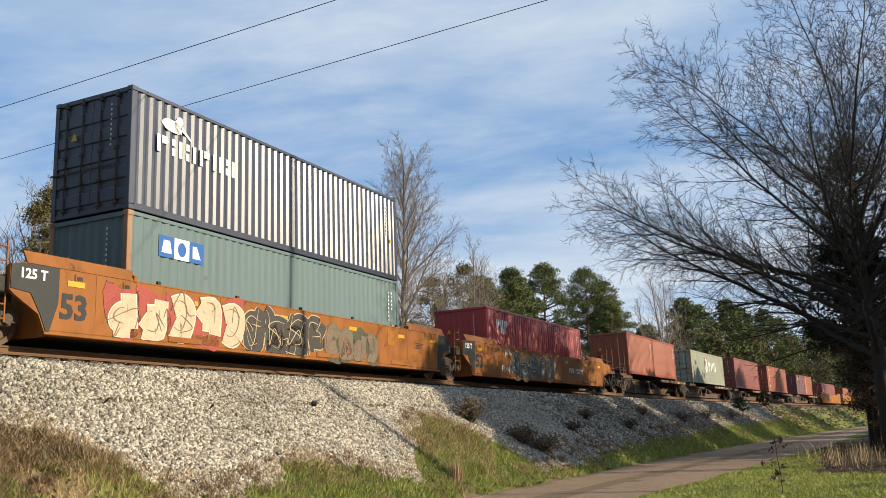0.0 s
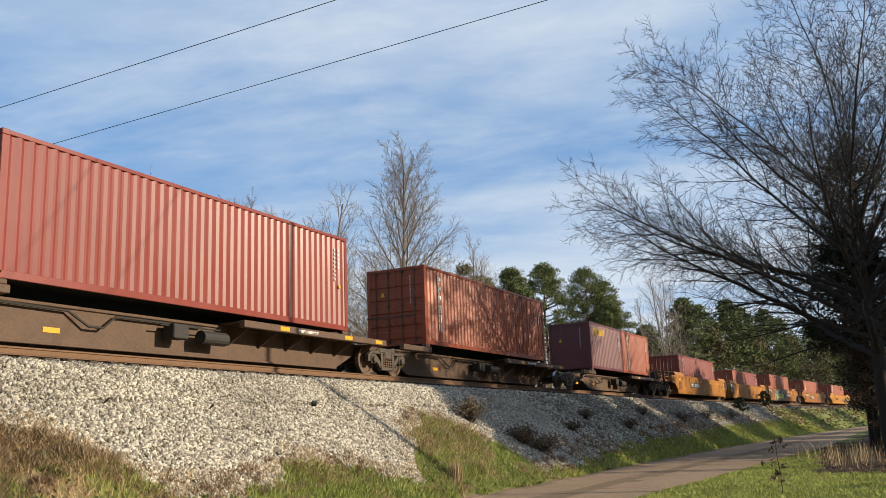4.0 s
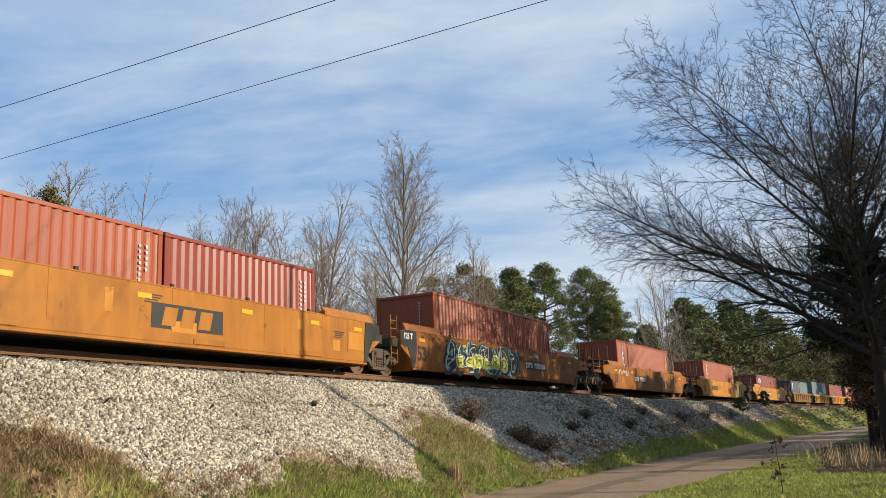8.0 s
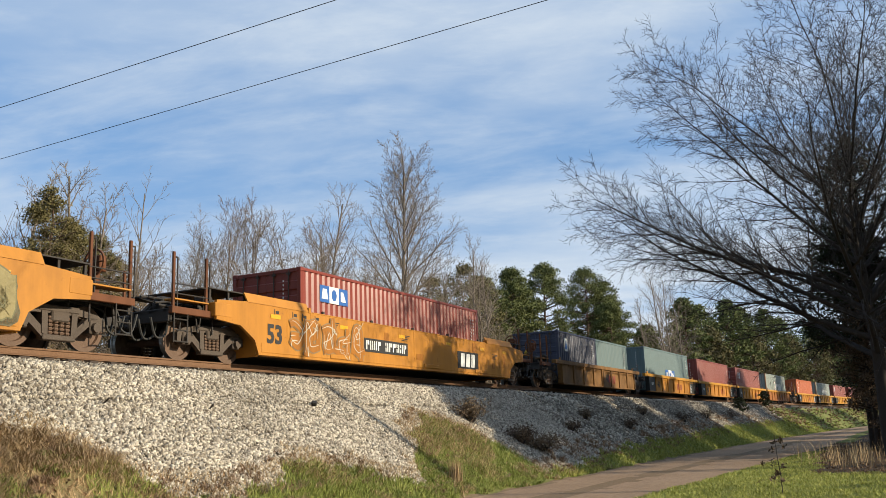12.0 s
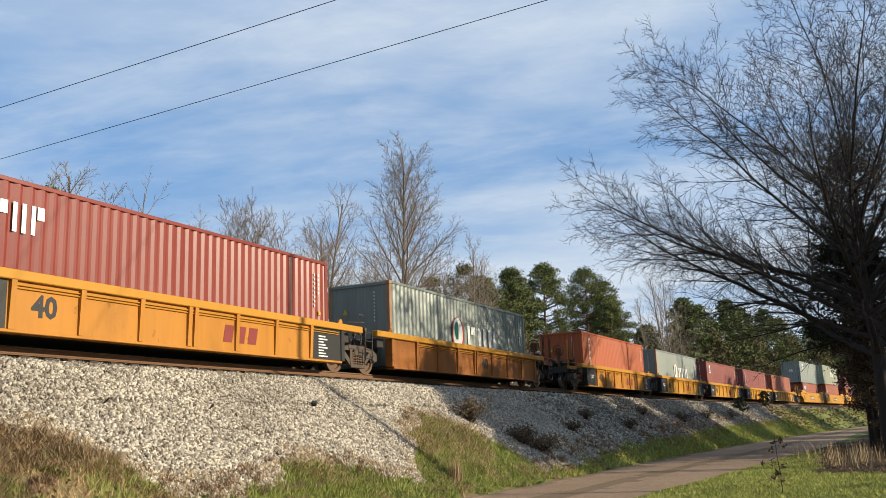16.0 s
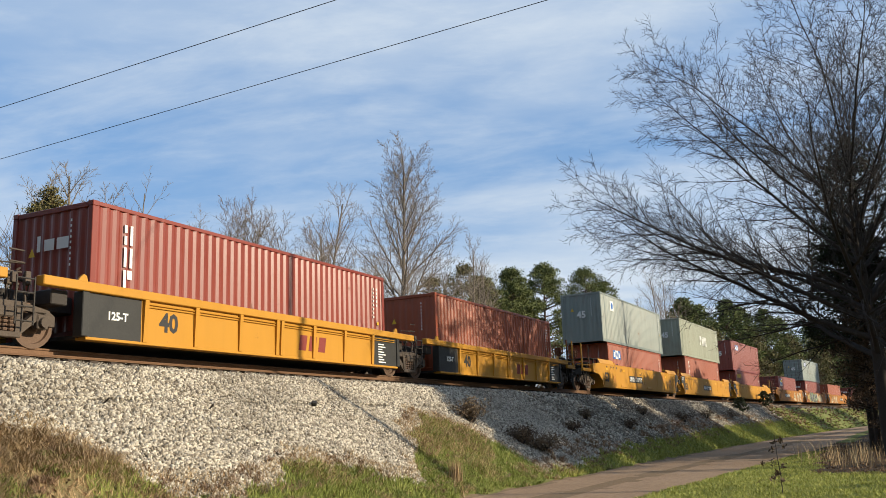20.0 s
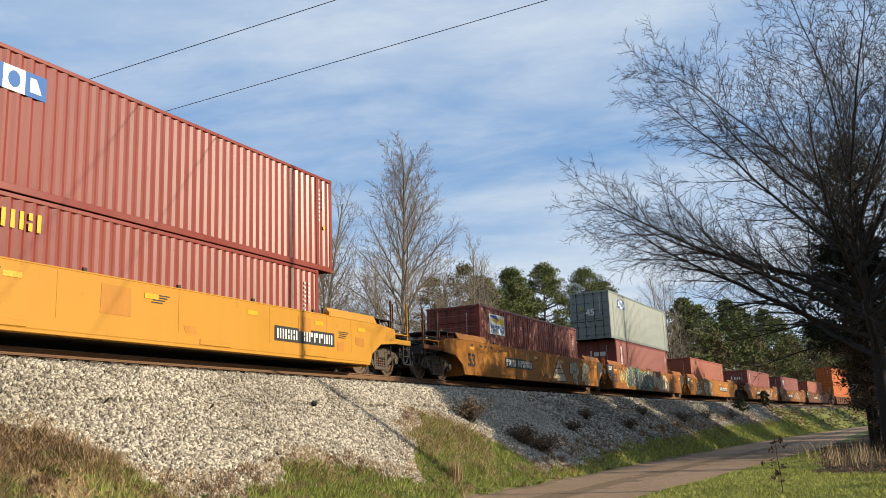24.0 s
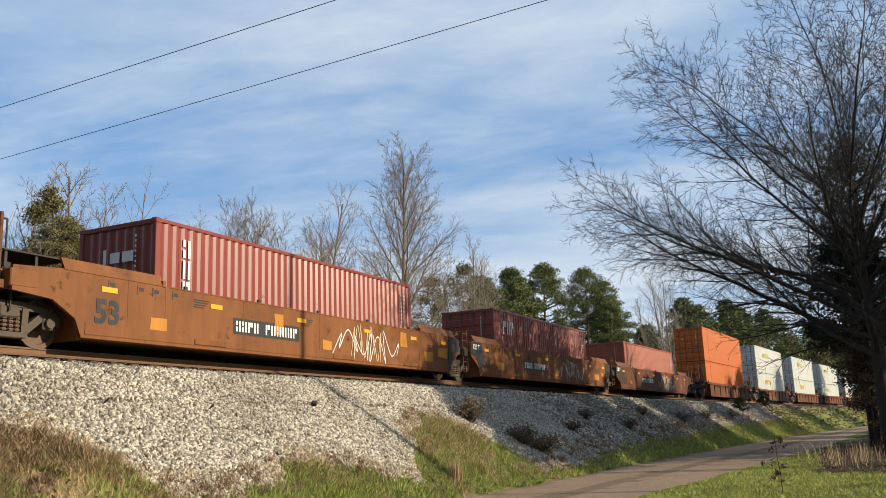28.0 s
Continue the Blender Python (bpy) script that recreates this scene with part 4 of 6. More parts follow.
def well40(label, coat, place, front, rear, front_half, rear_half, half=6.4, black=True, rim=None):
    """A ribbed-side well unit with a flat top chord."""
    car = thing("well_car", label, "well car", "cars of the train")
    ch = half + 1.1
    chord = once(("chord", half), lambda: Shape().box(-ch, ch, -1.56, -1.34, 1.13, 1.32, 0.015).mesh("top_chord"))
    wall = once(("wall40", half), lambda: Shape().box(-half, half, -1.47, -1.41, 0.20, 1.13).box(-half, half, -1.50, -1.2, 0.16, 0.22, 0.01).mesh("side_wall"))
    pipe = once(("pipe40", half), lambda: Shape().rod((-half + 1.6, -1.50, 1.05), (half - 0.2, -1.50, 1.05), 0.016, n=6).rod((-half + 1.6, -1.50, 0.99), (half - 0.2, -1.50, 0.99), 0.012, n=6).mesh("brake_pipe"))
    part("brake_pipe", pipe, rim or coat, car)
    for m in (pose(0, 0, 0), Matrix.Diagonal((1, -1, 1, 1))):
        part("top_chord", chord, rim or coat, car, at=m)
        part("side_wall", wall, coat, car, at=m)
    rib = once("rib40", lambda: Shape().prism([(-1.55, 1.13), (-1.47, 1.13), (-1.47, 0.22), (-1.51, 0.22)], "x", -0.06, 0.06).mesh("rib"))
    n = 6
    for i in range(n + 1):
        x = -half + 1.6 + i * (half * 2 - 3.2) / n
        for d in ((-0.1, 0.1) if i == n // 2 else (0,)):
            part("rib", rib, coat, car, at=Matrix.Translation((x + d, 0, 0)))
            part("rib", rib, coat, car, at=Matrix.Translation((x + d, 0, 0)) @ Matrix.Diagonal((1, -1, 1, 1)))
    if black:
        pan = once(("black40", half), lambda: Shape().box(0.02, 1.5, -1.476, -1.471, 0.21, 1.12).mesh("end_panel"))
        part("end_panel", pan, BLACK_PANEL, car, "black lettered end panel", at=Matrix.Translation((-half, 0, 0)))
        part("end_panel", pan, BLACK_PANEL, car, "black lettered end panel", at=Matrix.Translation((half - 1.52, 0, 0)))
        words(car, "125-T", -half + 0.55, 0.62, 0.17, LETTER_WHITE, -1.479)
        plate(car, "data_marking", [rect(half - 1.2, half - 0.75 - 0.1 * (k % 3), 0.3 + k * 0.08, 0.335 + k * 0.08) for k in range(8)], LETTER_WHITE, -1.478)
    words(car, "40", -half + 2.05 + (0 if black else 5.0), 0.50, 0.42, LETTER_BLACK, -1.473)
    part("end_post", once(("endpost", half), lambda: Shape().box(-half - 0.12, -half + 0.05, -1.52, -1.25, 0.22, 1.13, 0.015).mesh("end_post")), BLACK_PANEL if black else coat, car)
    part("end_post", kept[("endpost", half)], BLACK_PANEL if black else coat, car, at=Matrix.Diagonal((-1, 1, 1, 1)))
    part("well_floor", once(("floor40", half), lambda: Shape().box(-half, half, -1.3, 1.3, 0.20, 0.27).mesh("well_floor")), DARK_STEEL, car)
    for e in (-1, 1):
        part("end_bolster", once("bol40", lambda: Shape().box(-0.85, 0.85, -0.7, 0.7, 0.75, 1.12, 0.03).box(-0.2, 0.2, -1.3, 1.3, 0.82, 1.12, 0.02).mesh("end_bolster")), DARK_STEEL, car, at=Matrix.Translation((e * (half + 0.5), 0, 0)))
        guide = once("guide", lambda: Shape().prism([(-0.14, 1.32), (0.14, 1.32), (0.09, 1.46), (0.02, 1.49), (-0.06, 1.42)], "y", -1.42, -1.36).mesh("container_guide"))
        part("container_guide", guide, coat, car, at=Matrix.Translation((e * (half + 0.05), 0, 0)))
    add_truck(car, -front_half, place)
    if front == "end":
        end_platform(car, -ch, -1, coat, True, 1.5)
    else:
        part("ladder", once("short_ladder", lambda: (lambda q: [q.rod((a, 0, 0.35), (a, 0, 1.28), 0.02, n=6) for a in (-0.2, 0.2)] and [q.rod((-0.2, 0, 0.42 + k * 0.27), (0.2, 0, 0.42 + k * 0.27), 0.016, n=5) for k in range(4)] and q)(Shape()).mesh("ladder")), DARK_STEEL, car, at=Matrix.Translation((-ch - 0.25, -1.38, 0)))
        tagged(part("pipework", once("joint_gear", lambda: end_gear(-1, 0.9)), TRUCK_STEEL, car, at=Matrix.Translation((-ch + 0.35, 0.2, 0.12))), kind="stuff")
    if rear == "end":
        add_truck(car, rear_half, place)
        end_platform(car, ch, 1, coat, True, 1.5)
    return car


def spine_unit(label, coat, place, front, rear, front_half, rear_half, pitch):
    """A skeleton car: one deep centre sill with arms that carry the container's corners."""
    car = thing("spine_car", label, "spine car", "cars of the train")
    r = min(front_half, rear_half) - 1.3

    def sill():
        s = Shape().prism([(-r - 1.6, 0.62), (-r - 1.6, 0.95), (r + 1.6, 0.95), (r + 1.6, 0.62), (r, 0.55), (r - 1.0, 0.12), (-r + 1.0, 0.12), (-r, 0.55)], "y", -0.55, 0.55)
        s.box(-r + 1.0, r - 1.0, -0.62, 0.62, 0.10, 0.15, 0.01)
        s.box(-r, r, -0.60, 0.60, 0.90, 0.97, 0.01)
        return s.mesh("centre_sill")
    part("centre_sill", once(("sill", r), sill), coat, car)
    arm = once("arm", lambda: Shape().box(-0.22, 0.22, -1.24, 1.24, 0.92, 1.08, 0.015).box(-0.16, 0.16, -1.22, -1.02, 1.08, 1.19, 0.02).box(-0.16, 0.16, 1.02, 1.22, 1.08, 1.19, 0.02).mesh("container_arm"))
    for x in (-5.95, 5.95):
        part("container_arm", arm, coat, car, at=Matrix.Translation((x, 0, 0)))
    shelf = once("shelf", lambda: Shape().box(0, 7.2, -1.42, -1.25, 0.86, 1.04, 0.012).box(0, 7.2, -1.25, -0.5, 0.98, 1.02).mesh("side_shelf"))
    for m in (pose(0, 0, 0), Matrix.Diagonal((1, -1, 1, 1))):
        part("side_shelf", shelf, coat, car, at=Matrix.Translation((0.9, 0, 0)) @ m)
        part("side_shelf", once("shelf2", lambda: Shape().box(-1.6, 0.4, -1.42, -1.25, 0.86, 1.04, 0.012).mesh("side_shelf")), coat, car, at=Matrix.Translation((-6.5, 0, 0)) @ m)
    gus = once("gusset", lambda: Shape().prism([(-1.3, 0.9), (-0.5, 0.9), (-0.5, 0.45)], "x", -0.03, 0.03).mesh("gusset"))
    for k in range(6):
        part("gusset", gus, coat, car, at=Matrix.Translation((1.3 + k * 1.25, 0, 0)))
    pipes = once("pipes", lambda: Shape().tube([Vector(p) for p in ((-5.6, -0.66, 0.86), (-3.9, -0.66, 0.84), (-3.4, -0.72, 0.55), (-3.0, -0.72, 0.55), (-2.6, -0.66, 0.84), (0.2, -0.66, 0.84))], [0.028] * 6, 6).mesh("brake_pipe"))
    part("brake_pipe", pipes, DARK_STEEL, car)
    part("air_reservoir", once("sptank", lambda: Shape().rod((-0.2, -0.95, 0.55), (0.7, -0.95, 0.55), 0.17, n=14).mesh("air_reservoir")), DARK_STEEL, car)
    part("valve_box", once("spvalve", lambda: Shape().box(-1.2, -0.7, -1.05, -0.7, 0.45, 0.8, 0.02).mesh("valve_box")), DARK_STEEL, car)
    part("brake_rod", once("sprod", lambda: Shape().rod((-1.5, -0.9, 0.75), (0.6, -0.9, 0.78), 0.02, n=6).mesh("brake_rod")), DARK_STEEL, car)
    reflectors(car, (-6.9, -4.2), 0.42, -0.558)
    reflectors(car, (2.6, 5.8, 7.6), 0.95, -1.424)
    plate(car, "number_marking", glyphs(3.2, 0.91, 1.0, 0.08, 9, 4), LETTER_WHITE, -1.424)
    add_truck(car, -front_half, place)
    if front == "end":
        end_platform(car, -front_half + 0.3, -1, coat, False, 1.7)
    if rear == "end":
        add_truck(car, rear_half, place)
        end_platform(car, rear_half - 0.3, 1, coat, True, 1.7)
    return car


# ------------------------------------------------------------------ marks on containers
def mark_codes(c, L, tall, y):
    e = L / 2
    plate(c, "code_marking", [rect(e - 0.72 + 0.2 * k, e - 0.67 + 0.2 * k, tall - 0.5 - 0.13 * j, tall - 0.43 - 0.13 * j) for k in range(2) for j in range(8 - 3 * k)], LETTER_WHITE, y)
    plate(c, "warning_mark", [rect(e - 0.50, e - 0.40, tall - 1.62, tall - 1.52)], LETTER_YELLOW, y)


def mark_row(c, x, z, w, h, n, seed, mat, y):
    plate(c, "logo", glyphs(x, z, w, h, n, seed), mat, y)


def mark_column(c, x, z, w, h, n, seed, mat, y):
    polys = []
    for k in range(n):
        polys += glyphs(x, z - (k + 1) * h / n + 0.03, w, h / n - 0.06, 1, seed + k)
    plate(c, "logo", polys, mat, y)


def disc(cx, cz, rx, rz, a=0, b=360, n=20):
    return [(cx + rx * math.cos(radians(a + (b - a) * i / n)), cz + rz * math.sin(radians(a + (b - a) * i / n))) for i in range(n + (b - a < 360))]


def mark_end(c, L, tall):
    """The code column and warning patch on the front end."""
    rects = [rect(0.62, 0.66, tall - 0.4 - 0.12 * j, tall - 0.345 - 0.12 * j) for j in range(9)]
    plate(c, "code_marking", rects, LETTER_WHITE, 0, at=Matrix.Translation((-L / 2 - 0.035, 0, 0)) @ pose(0, 0, 0, 0, 0, -90))
    plate(c, "warning_mark", [[(-0.62, tall - 1.05), (-0.42, tall - 1.05), (-0.52, tall - 0.85)]], LETTER_YELLOW, 0, at=Matrix.Translation((-L / 2 - 0.035, 0, 0)) @ pose(0, 0, 0, 0, 0, -90))
    if 13 < L < 14:
        w = words(c, "45", 0, 0, 0.4, LETTER_WHITE, 0)
        w.matrix_basis = Matrix.Translation((-L / 2 - 0.036, 0.25, tall - 1.45)) @ pose(0, 0, 0, 0, 0, -90) @ pose(0, 0, 0, 90, 0, 0)


def sign_shapes(c, x, z, s, y):
    """Plain white and blue shapes on the three squares of a sign."""
    b, d = z + s * 0.2, x + 2 * s
    plate(c, "logo", [[(x + s * 0.16, b), (x + s * 0.84, b), (x + s * 0.70, b + s * 0.6), (x + s * 0.30, b + s * 0.6)]], LETTER_WHITE, y - 0.005)
    plate(c, "logo", [[(d + s * 0.22, b), (d + s * 0.78, b), (d + s * 0.50, b + s * 0.6), (d + s * 0.22, b + s * 0.6)]], LETTER_WHITE, y - 0.005)
    plate(c, "logo", [disc(x + 1.5 * s, z + s / 2, s * 0.27, s * 0.34)], LETTER_BLUE, y - 0.005)


def mark(c, kind, L, tall):
    y, f = -WIDE / 2 - 0.001, -L / 2
    mark_end(c, L, tall)
    mark_codes(c, L, tall, y)
    if kind == "beast_word":
        mark_row(c, f + 0.75, 1.55, 2.9, 0.42, 6, 3, LETTER_WHITE, y)
        rnd = random.Random(5)
        plate(c, "logo", [blob(f + 1.25, 2.28, 0.30, 0.14, rnd), blob(f + 1.5, 2.35, 0.14, 0.2, rnd), [(f + 1.5, 2.3), (f + 1.95, 2.05), (f + 1.95, 2.1), (f + 1.55, 2.42)]], LETTER_WHITE, y)
    elif kind == "block_sign":
        x, z, s = f + (1.75 if L > 13 else 0.95), tall - 0.90, 0.5
        plate(c, "logo_panel", [rect(x, x + s, z, z + s), rect(x + 2 * s, x + 3 * s, z, z + s)], LETTER_BLUE, y)
        plate(c, "logo_panel", [rect(x + s, x + 2 * s, z, z + s)], LETTER_WHITE, y)
        sign_shapes(c, x, z, s, y)
    elif kind == "mid_sign":
        x, z, s = -0.9, 0.7, 0.85
        plate(c, "logo_panel", [rect(x, x + s, z, z + s), rect(x + 2 * s, x + 3 * s, z, z + s)], LETTER_BLUE, y)
        plate(c, "logo_panel", [rect(x + s, x + 2 * s, z, z + s)], LETTER_WHITE, y)
        sign_shapes(c, x, z, s, y)
    elif kind == "round_word":
        x, z = -0.9, 1.5
        plate(c, "logo_panel", [disc(x, z, 0.55, 0.62)], LETTER_RED, y)
        plate(c, "logo_panel", [disc(x - 0.02, z, 0.42, 0.60)], LETTER_WHITE, y - 0.005)
        plate(c, "logo", [disc(x - 0.1, z + 0.1, 0.22, 0.35, 60, 300)], LETTER_GREEN, y - 0.009)
        mark_row(c, x + 0.75, z - 0.36, 3.0, 0.72, 3, 8, LETTER_WHITE, y)
    elif kind == "short_word":
        mark_row(c, f + 0.95, tall - 1.05, 1.25, 0.58, 3, 4, LETTER_WHITE, y)
    elif kind == "column6":
        mark_column(c, f + 1.0, tall - 0.3, 0.34, 2.1, 6, 2, LETTER_WHITE, y)
    elif kind == "column3":
        mark_column(c, f + 0.85, tall - 0.35, 0.34, 1.5, 3, 6, LETTER_WHITE, y)
        plate(c, "logo", [[(-0.1, 0), (0, 0), (0, 0.35), (-0.1, 0.35)], [(0.12, 0), (0.42, 0), (0.42, 0.25), (0.12, 0.25)], [(0.5, 0), (0.85, 0), (0.85, 0.25), (0.5, 0.25)]], LETTER_WHITE, 0,
              at=Matrix.Translation((-L / 2 - 0.01, 0.3, tall - 0.95)) @ pose(0, 0, 0, 0, 0, -90))
    elif kind == "panel_sign":
        x, z = f + 0.95, tall - 1.15
        plate(c, "logo_panel", [rect(x, x + 1.6, z, z + 0.85)], LETTER_WHITE, y)
        plate(c, "logo", [[(x + 0.3, z + 0.55), (x + 1.4, z + 0.42), (x + 1.5, z + 0.72), (x + 0.3, z + 0.75)]], LETTER_YELLOW, y - 0.005)
        plate(c, "logo", [[(x + 0.1, z + 0.72), (x + 1.0, z + 0.6), (x + 0.7, z + 0.8), (x + 0.1, z + 0.8)]] + glyphs(x + 0.1, z + 0.1, 1.4, 0.3, 6, 3), LETTER_BLUE, y - 0.009)
    elif kind == "yellow_word":
        mark_row(c, f + 0.6, tall - 0.68, 2.0, 0.36, 5, 5, LETTER_YELLOW, y)
    elif kind == "small_sign":
        plate(c, "logo_panel", [rect(f + 0.9, f + 1.35, tall - 1.0, tall - 0.35)], LETTER_WHITE, y)
        plate(c, "logo", [[(f + 0.95, tall - 0.9), (f + 1.3, tall - 0.9), (f + 1.15, tall - 0.45)]], LETTER_BLUE, y - 0.005)
    elif kind == "box_square":
        plate(c, "logo_panel", [rect(f + 1.8, f + 2.5, tall - 0.95, tall - 0.35)], LETTER_WHITE, y)
        plate(c, "logo", [disc(f + 2.15, tall - 0.65, 0.2, 0.22)], LETTER_BLUE, y - 0.005)
    elif kind == "big_word":
        mark_row(c, -0.4, 1.2, 2.6, 0.75, 3, 8, LETTER_WHITE, y)
    elif kind == "yellow_tab":
        plate(c, "logo", glyphs(f + 4.2, tall - 1.2, 3.2, 0.5, 8, 9), LETTER_YELLOW, y)


# ------------------------------------------------------------------ the train
HC, STD = 2.896, 2.591
RUST_POST = paint("rusted_corner_post", (0.34, 0.17, 0.075), 0.6, 0.6)
moving = []


def load(place, dx, bottom, length, tall, coat, doors, label, kind="", posts=None):
    c = build_container(label, length, tall, coat, doors, posts)
    mark(c, kind, length, tall)
    moving.append((c, place + dx, bottom))
    return c


def forty(place, coat, doors, label, kind="", posts=None, top=3.16, tall=HC):
    return load(place, 0, top - tall, 12.192, tall, coat, doors, label, kind, posts)


def twenties(place, top, a, b, la, lb, ka="", kb=""):
    load(place, -3.067, top - STD, 6.058, STD, a, False, la, ka)
    load(place, 3.067, top - STD, 6.058, STD, b, False, lb, kb)


def over45(place, coat, doors, label, kind="", bottom=3.172):
    return load(place, 0, bottom, 13.716, HC, coat, doors, label, kind, None)


def go(car, place):
    moving.append((car, place, 0.0))
    return car


M = 6.096
# two units of a rusty three-unit well car
p = 14.21 + M
car = go(well53("weathered orange well car covered in graffiti", RUSTY, p, "joint", "joint", 9.8, 9.8, ""), p)
graffiti(car, -6.9, -2.6, 0.22, 1.44, 5, plain("graffiti_pale", (0.66, 0.58, 0.44), 0.6, 0.3), plain("graffiti_cream", (0.50, 0.40, 0.27), 0.6, 0.45, 2.0), 11, ground=plain("graffiti_red", (0.33, 0.06, 0.04), 0.6, 0.4, 2.0), stroke=plain("graffiti_umber", (0.2, 0.13, 0.08), 0.6, 0.3), fat=0.16)
graffiti(car, -2.6, 1.1, 0.14, 1.34, 4, plain("graffiti_tan", (0.42, 0.33, 0.2), 0.6, 0.3), plain("graffiti_dark", (0.05, 0.042, 0.034), 0.6, 0.4), 12, fat=0.2, wild=0.4)
graffiti(car, 1.1, 4.0, 0.14, 1.30, 4, plain("graffiti_dun", (0.12, 0.11, 0.07), 0.6, 0.3), plain("graffiti_olive_grey", (0.15, 0.12, 0.075), 0.6, 0.5, 2.0), 13, ground=plain("graffiti_moss_black", (0.07, 0.065, 0.04), 0.6, 0.4), stroke=plain("graffiti_dusty_red", (0.32, 0.1, 0.07), 0.6, 0.3), fat=0.13)
forty(p, SAGE, False, "sage grey shipping container under a slate one", "block_sign", posts=RUST_POST)
load(p, 0, 3.18, 12.192, HC, DARK_GREY, True, "slate grey shipping container stacked on a sage one", "beast_word")
p = 33.82 + M
car = go(well53("rusty orange well car with grey graffiti letters", RUSTY, p, "joint", "end", 9.8, 9.7, "rear"), p)
graffiti(car, -4.6, 0.8, 0.16, 1.42, 5, plain("graffiti_silver", (0.38, 0.33, 0.25), 0.6, 0.3), plain("graffiti_slate", (0.07, 0.075, 0.075), 0.6, 0.35), 21, ground=plain("graffiti_sandy", (0.33, 0.2, 0.1), 0.6, 0.4, 2.0), stroke=plain("graffiti_light_line", (0.5, 0.47, 0.4), 0.6, 0.2), fat=0.13, wild=0.8)
scribble(car, -5.6, -4.7, 0.35, 0.75, LETTER_WHITE, 71, thick=0.012)
scribble(car, -5.2, -4.6, 1.1, 1.4, LETTER_WHITE, 72, thick=0.012)
number_bars(car, 2.9, 0.72, 2.2, 0.24, -1.554, None, LETTER_WHITE, 10, 1)
forty(p, BRIGHT_RED, False, "bright red shipping container with white letters", "short_word")
# five spine units
SPINES = [("end", "joint", 7.2, 8.75), ("joint", "joint", 8.75, 8.65), ("joint", "joint", 8.65, 8.7), ("joint", "joint", 8.7, 9.65), ("joint", "end", 9.65, 7.15)]
for k, s in enumerate((54.91, 72.41, 89.68, 107.06, 126.36)):
    p = s + M
    f, r, a, b = SPINES[k]
    go(spine_unit("grimy brown spine car with yellow reflectors", SPINE, p, f, r, a, b, 17.4), p)
    if k == 0:
        twenties(p, 3.79, ORANGE_RED, ORANGE_RED, "faded orange-red short shipping container", "faded orange-red short shipping container")
    elif k == 1:
        forty(p, CREAM, True, "pale cream-green shipping container with round emblem", "round_word", posts=RUST_POST, top=3.79, tall=STD)
    elif k == 2:
        forty(p, RED, True, "brown-red shipping container with door bars", "", top=4.08)
    elif k == 3:
        forty(p, ORANGE_RED, True, "orange-red shipping container with a patch", "column6", top=4.08)
    else:
        twenties(p, 3.79, MAROON, ORANGE_RED, "maroon short shipping container with yellow letters", "orange-red short shipping container with upright letters", "yellow_word", "column6")
# three-unit well car
UNITS3 = [("end", "joint", 9.5, 9.9), ("joint", "joint", 9.9, 9.9), ("joint", "end", 9.9, 9.7)]
for k, s in enumerate((147.01, 167.1, 186.91)):
    p = s + M
    f, r, a, b = UNITS3[k]
    car = go(well53(("amber well car with worn paint", "worn amber well car with dark letter panel", "rusty well car with green and black graffiti")[k], (AMBER, AMBER, RUSTY)[k], p, f, r, a, b, ""), p)
    if k == 0:
        number_bars(car, -4.2, 0.75, 2.6, 0.26, -1.554, LETTER_BLACK, LETTER_WHITE, 10, 2)
        forty(p, RED, False, "brown-red shipping container in a well car", "column6")
    elif k == 1:
        number_bars(car, -0.6, 0.62, 2.2, 0.42, -1.554, LETTER_BLACK, AMBER, 3, 3)
        twenties(p, 2.855, ORANGE_RED, RED, "orange-red short shipping container in a well", "brown-red short shipping container in a well")
    else:
        aqua = plain("graffiti_aqua", (0.20, 0.52, 0.50), 0.6, 0.2)
        graffiti(car, -6.0, 1.0, 0.14, 1.48, 7, aqua, LETTER_BLACK, 31, ground=LETTER_BLACK, stroke=LETTER_WHITE, fat=0.17, wild=0.9, shadow=aqua)
        graffiti(car, -5.2, -0.2, 0.42, 1.02, 6, LETTER_WHITE, plain("graffiti_yellow", (0.58, 0.60, 0.08), 0.6, 0.25), 33, y=-1.588, stroke=LETTER_BLACK, fat=0.17, wild=0.5)
        scribble(car, 1.1, 1.7, 0.95, 1.25, LETTER_BLACK, 73, thick=0.014)
        scribble(car, 3.0, 3.5, 1.15, 1.42, LETTER_WHITE, 74, thick=0.014)
        for j, zz in enumerate((0.30, 0.42, 0.25, 0.5)):
            plate(car, "graffiti_drip", [rect(-0.9 + 0.28 * j, -0.86 + 0.28 * j, zz, 1.4)], aqua, -1.5575)
        number_bars(car, 1.9, 0.72, 2.4, 0.24, -1.554, LETTER_BLACK, LETTER_WHITE, 10, 4)
        forty(p, ORANGE_RED, False, "orange-red shipping container in a graffiti-covered well car", "")
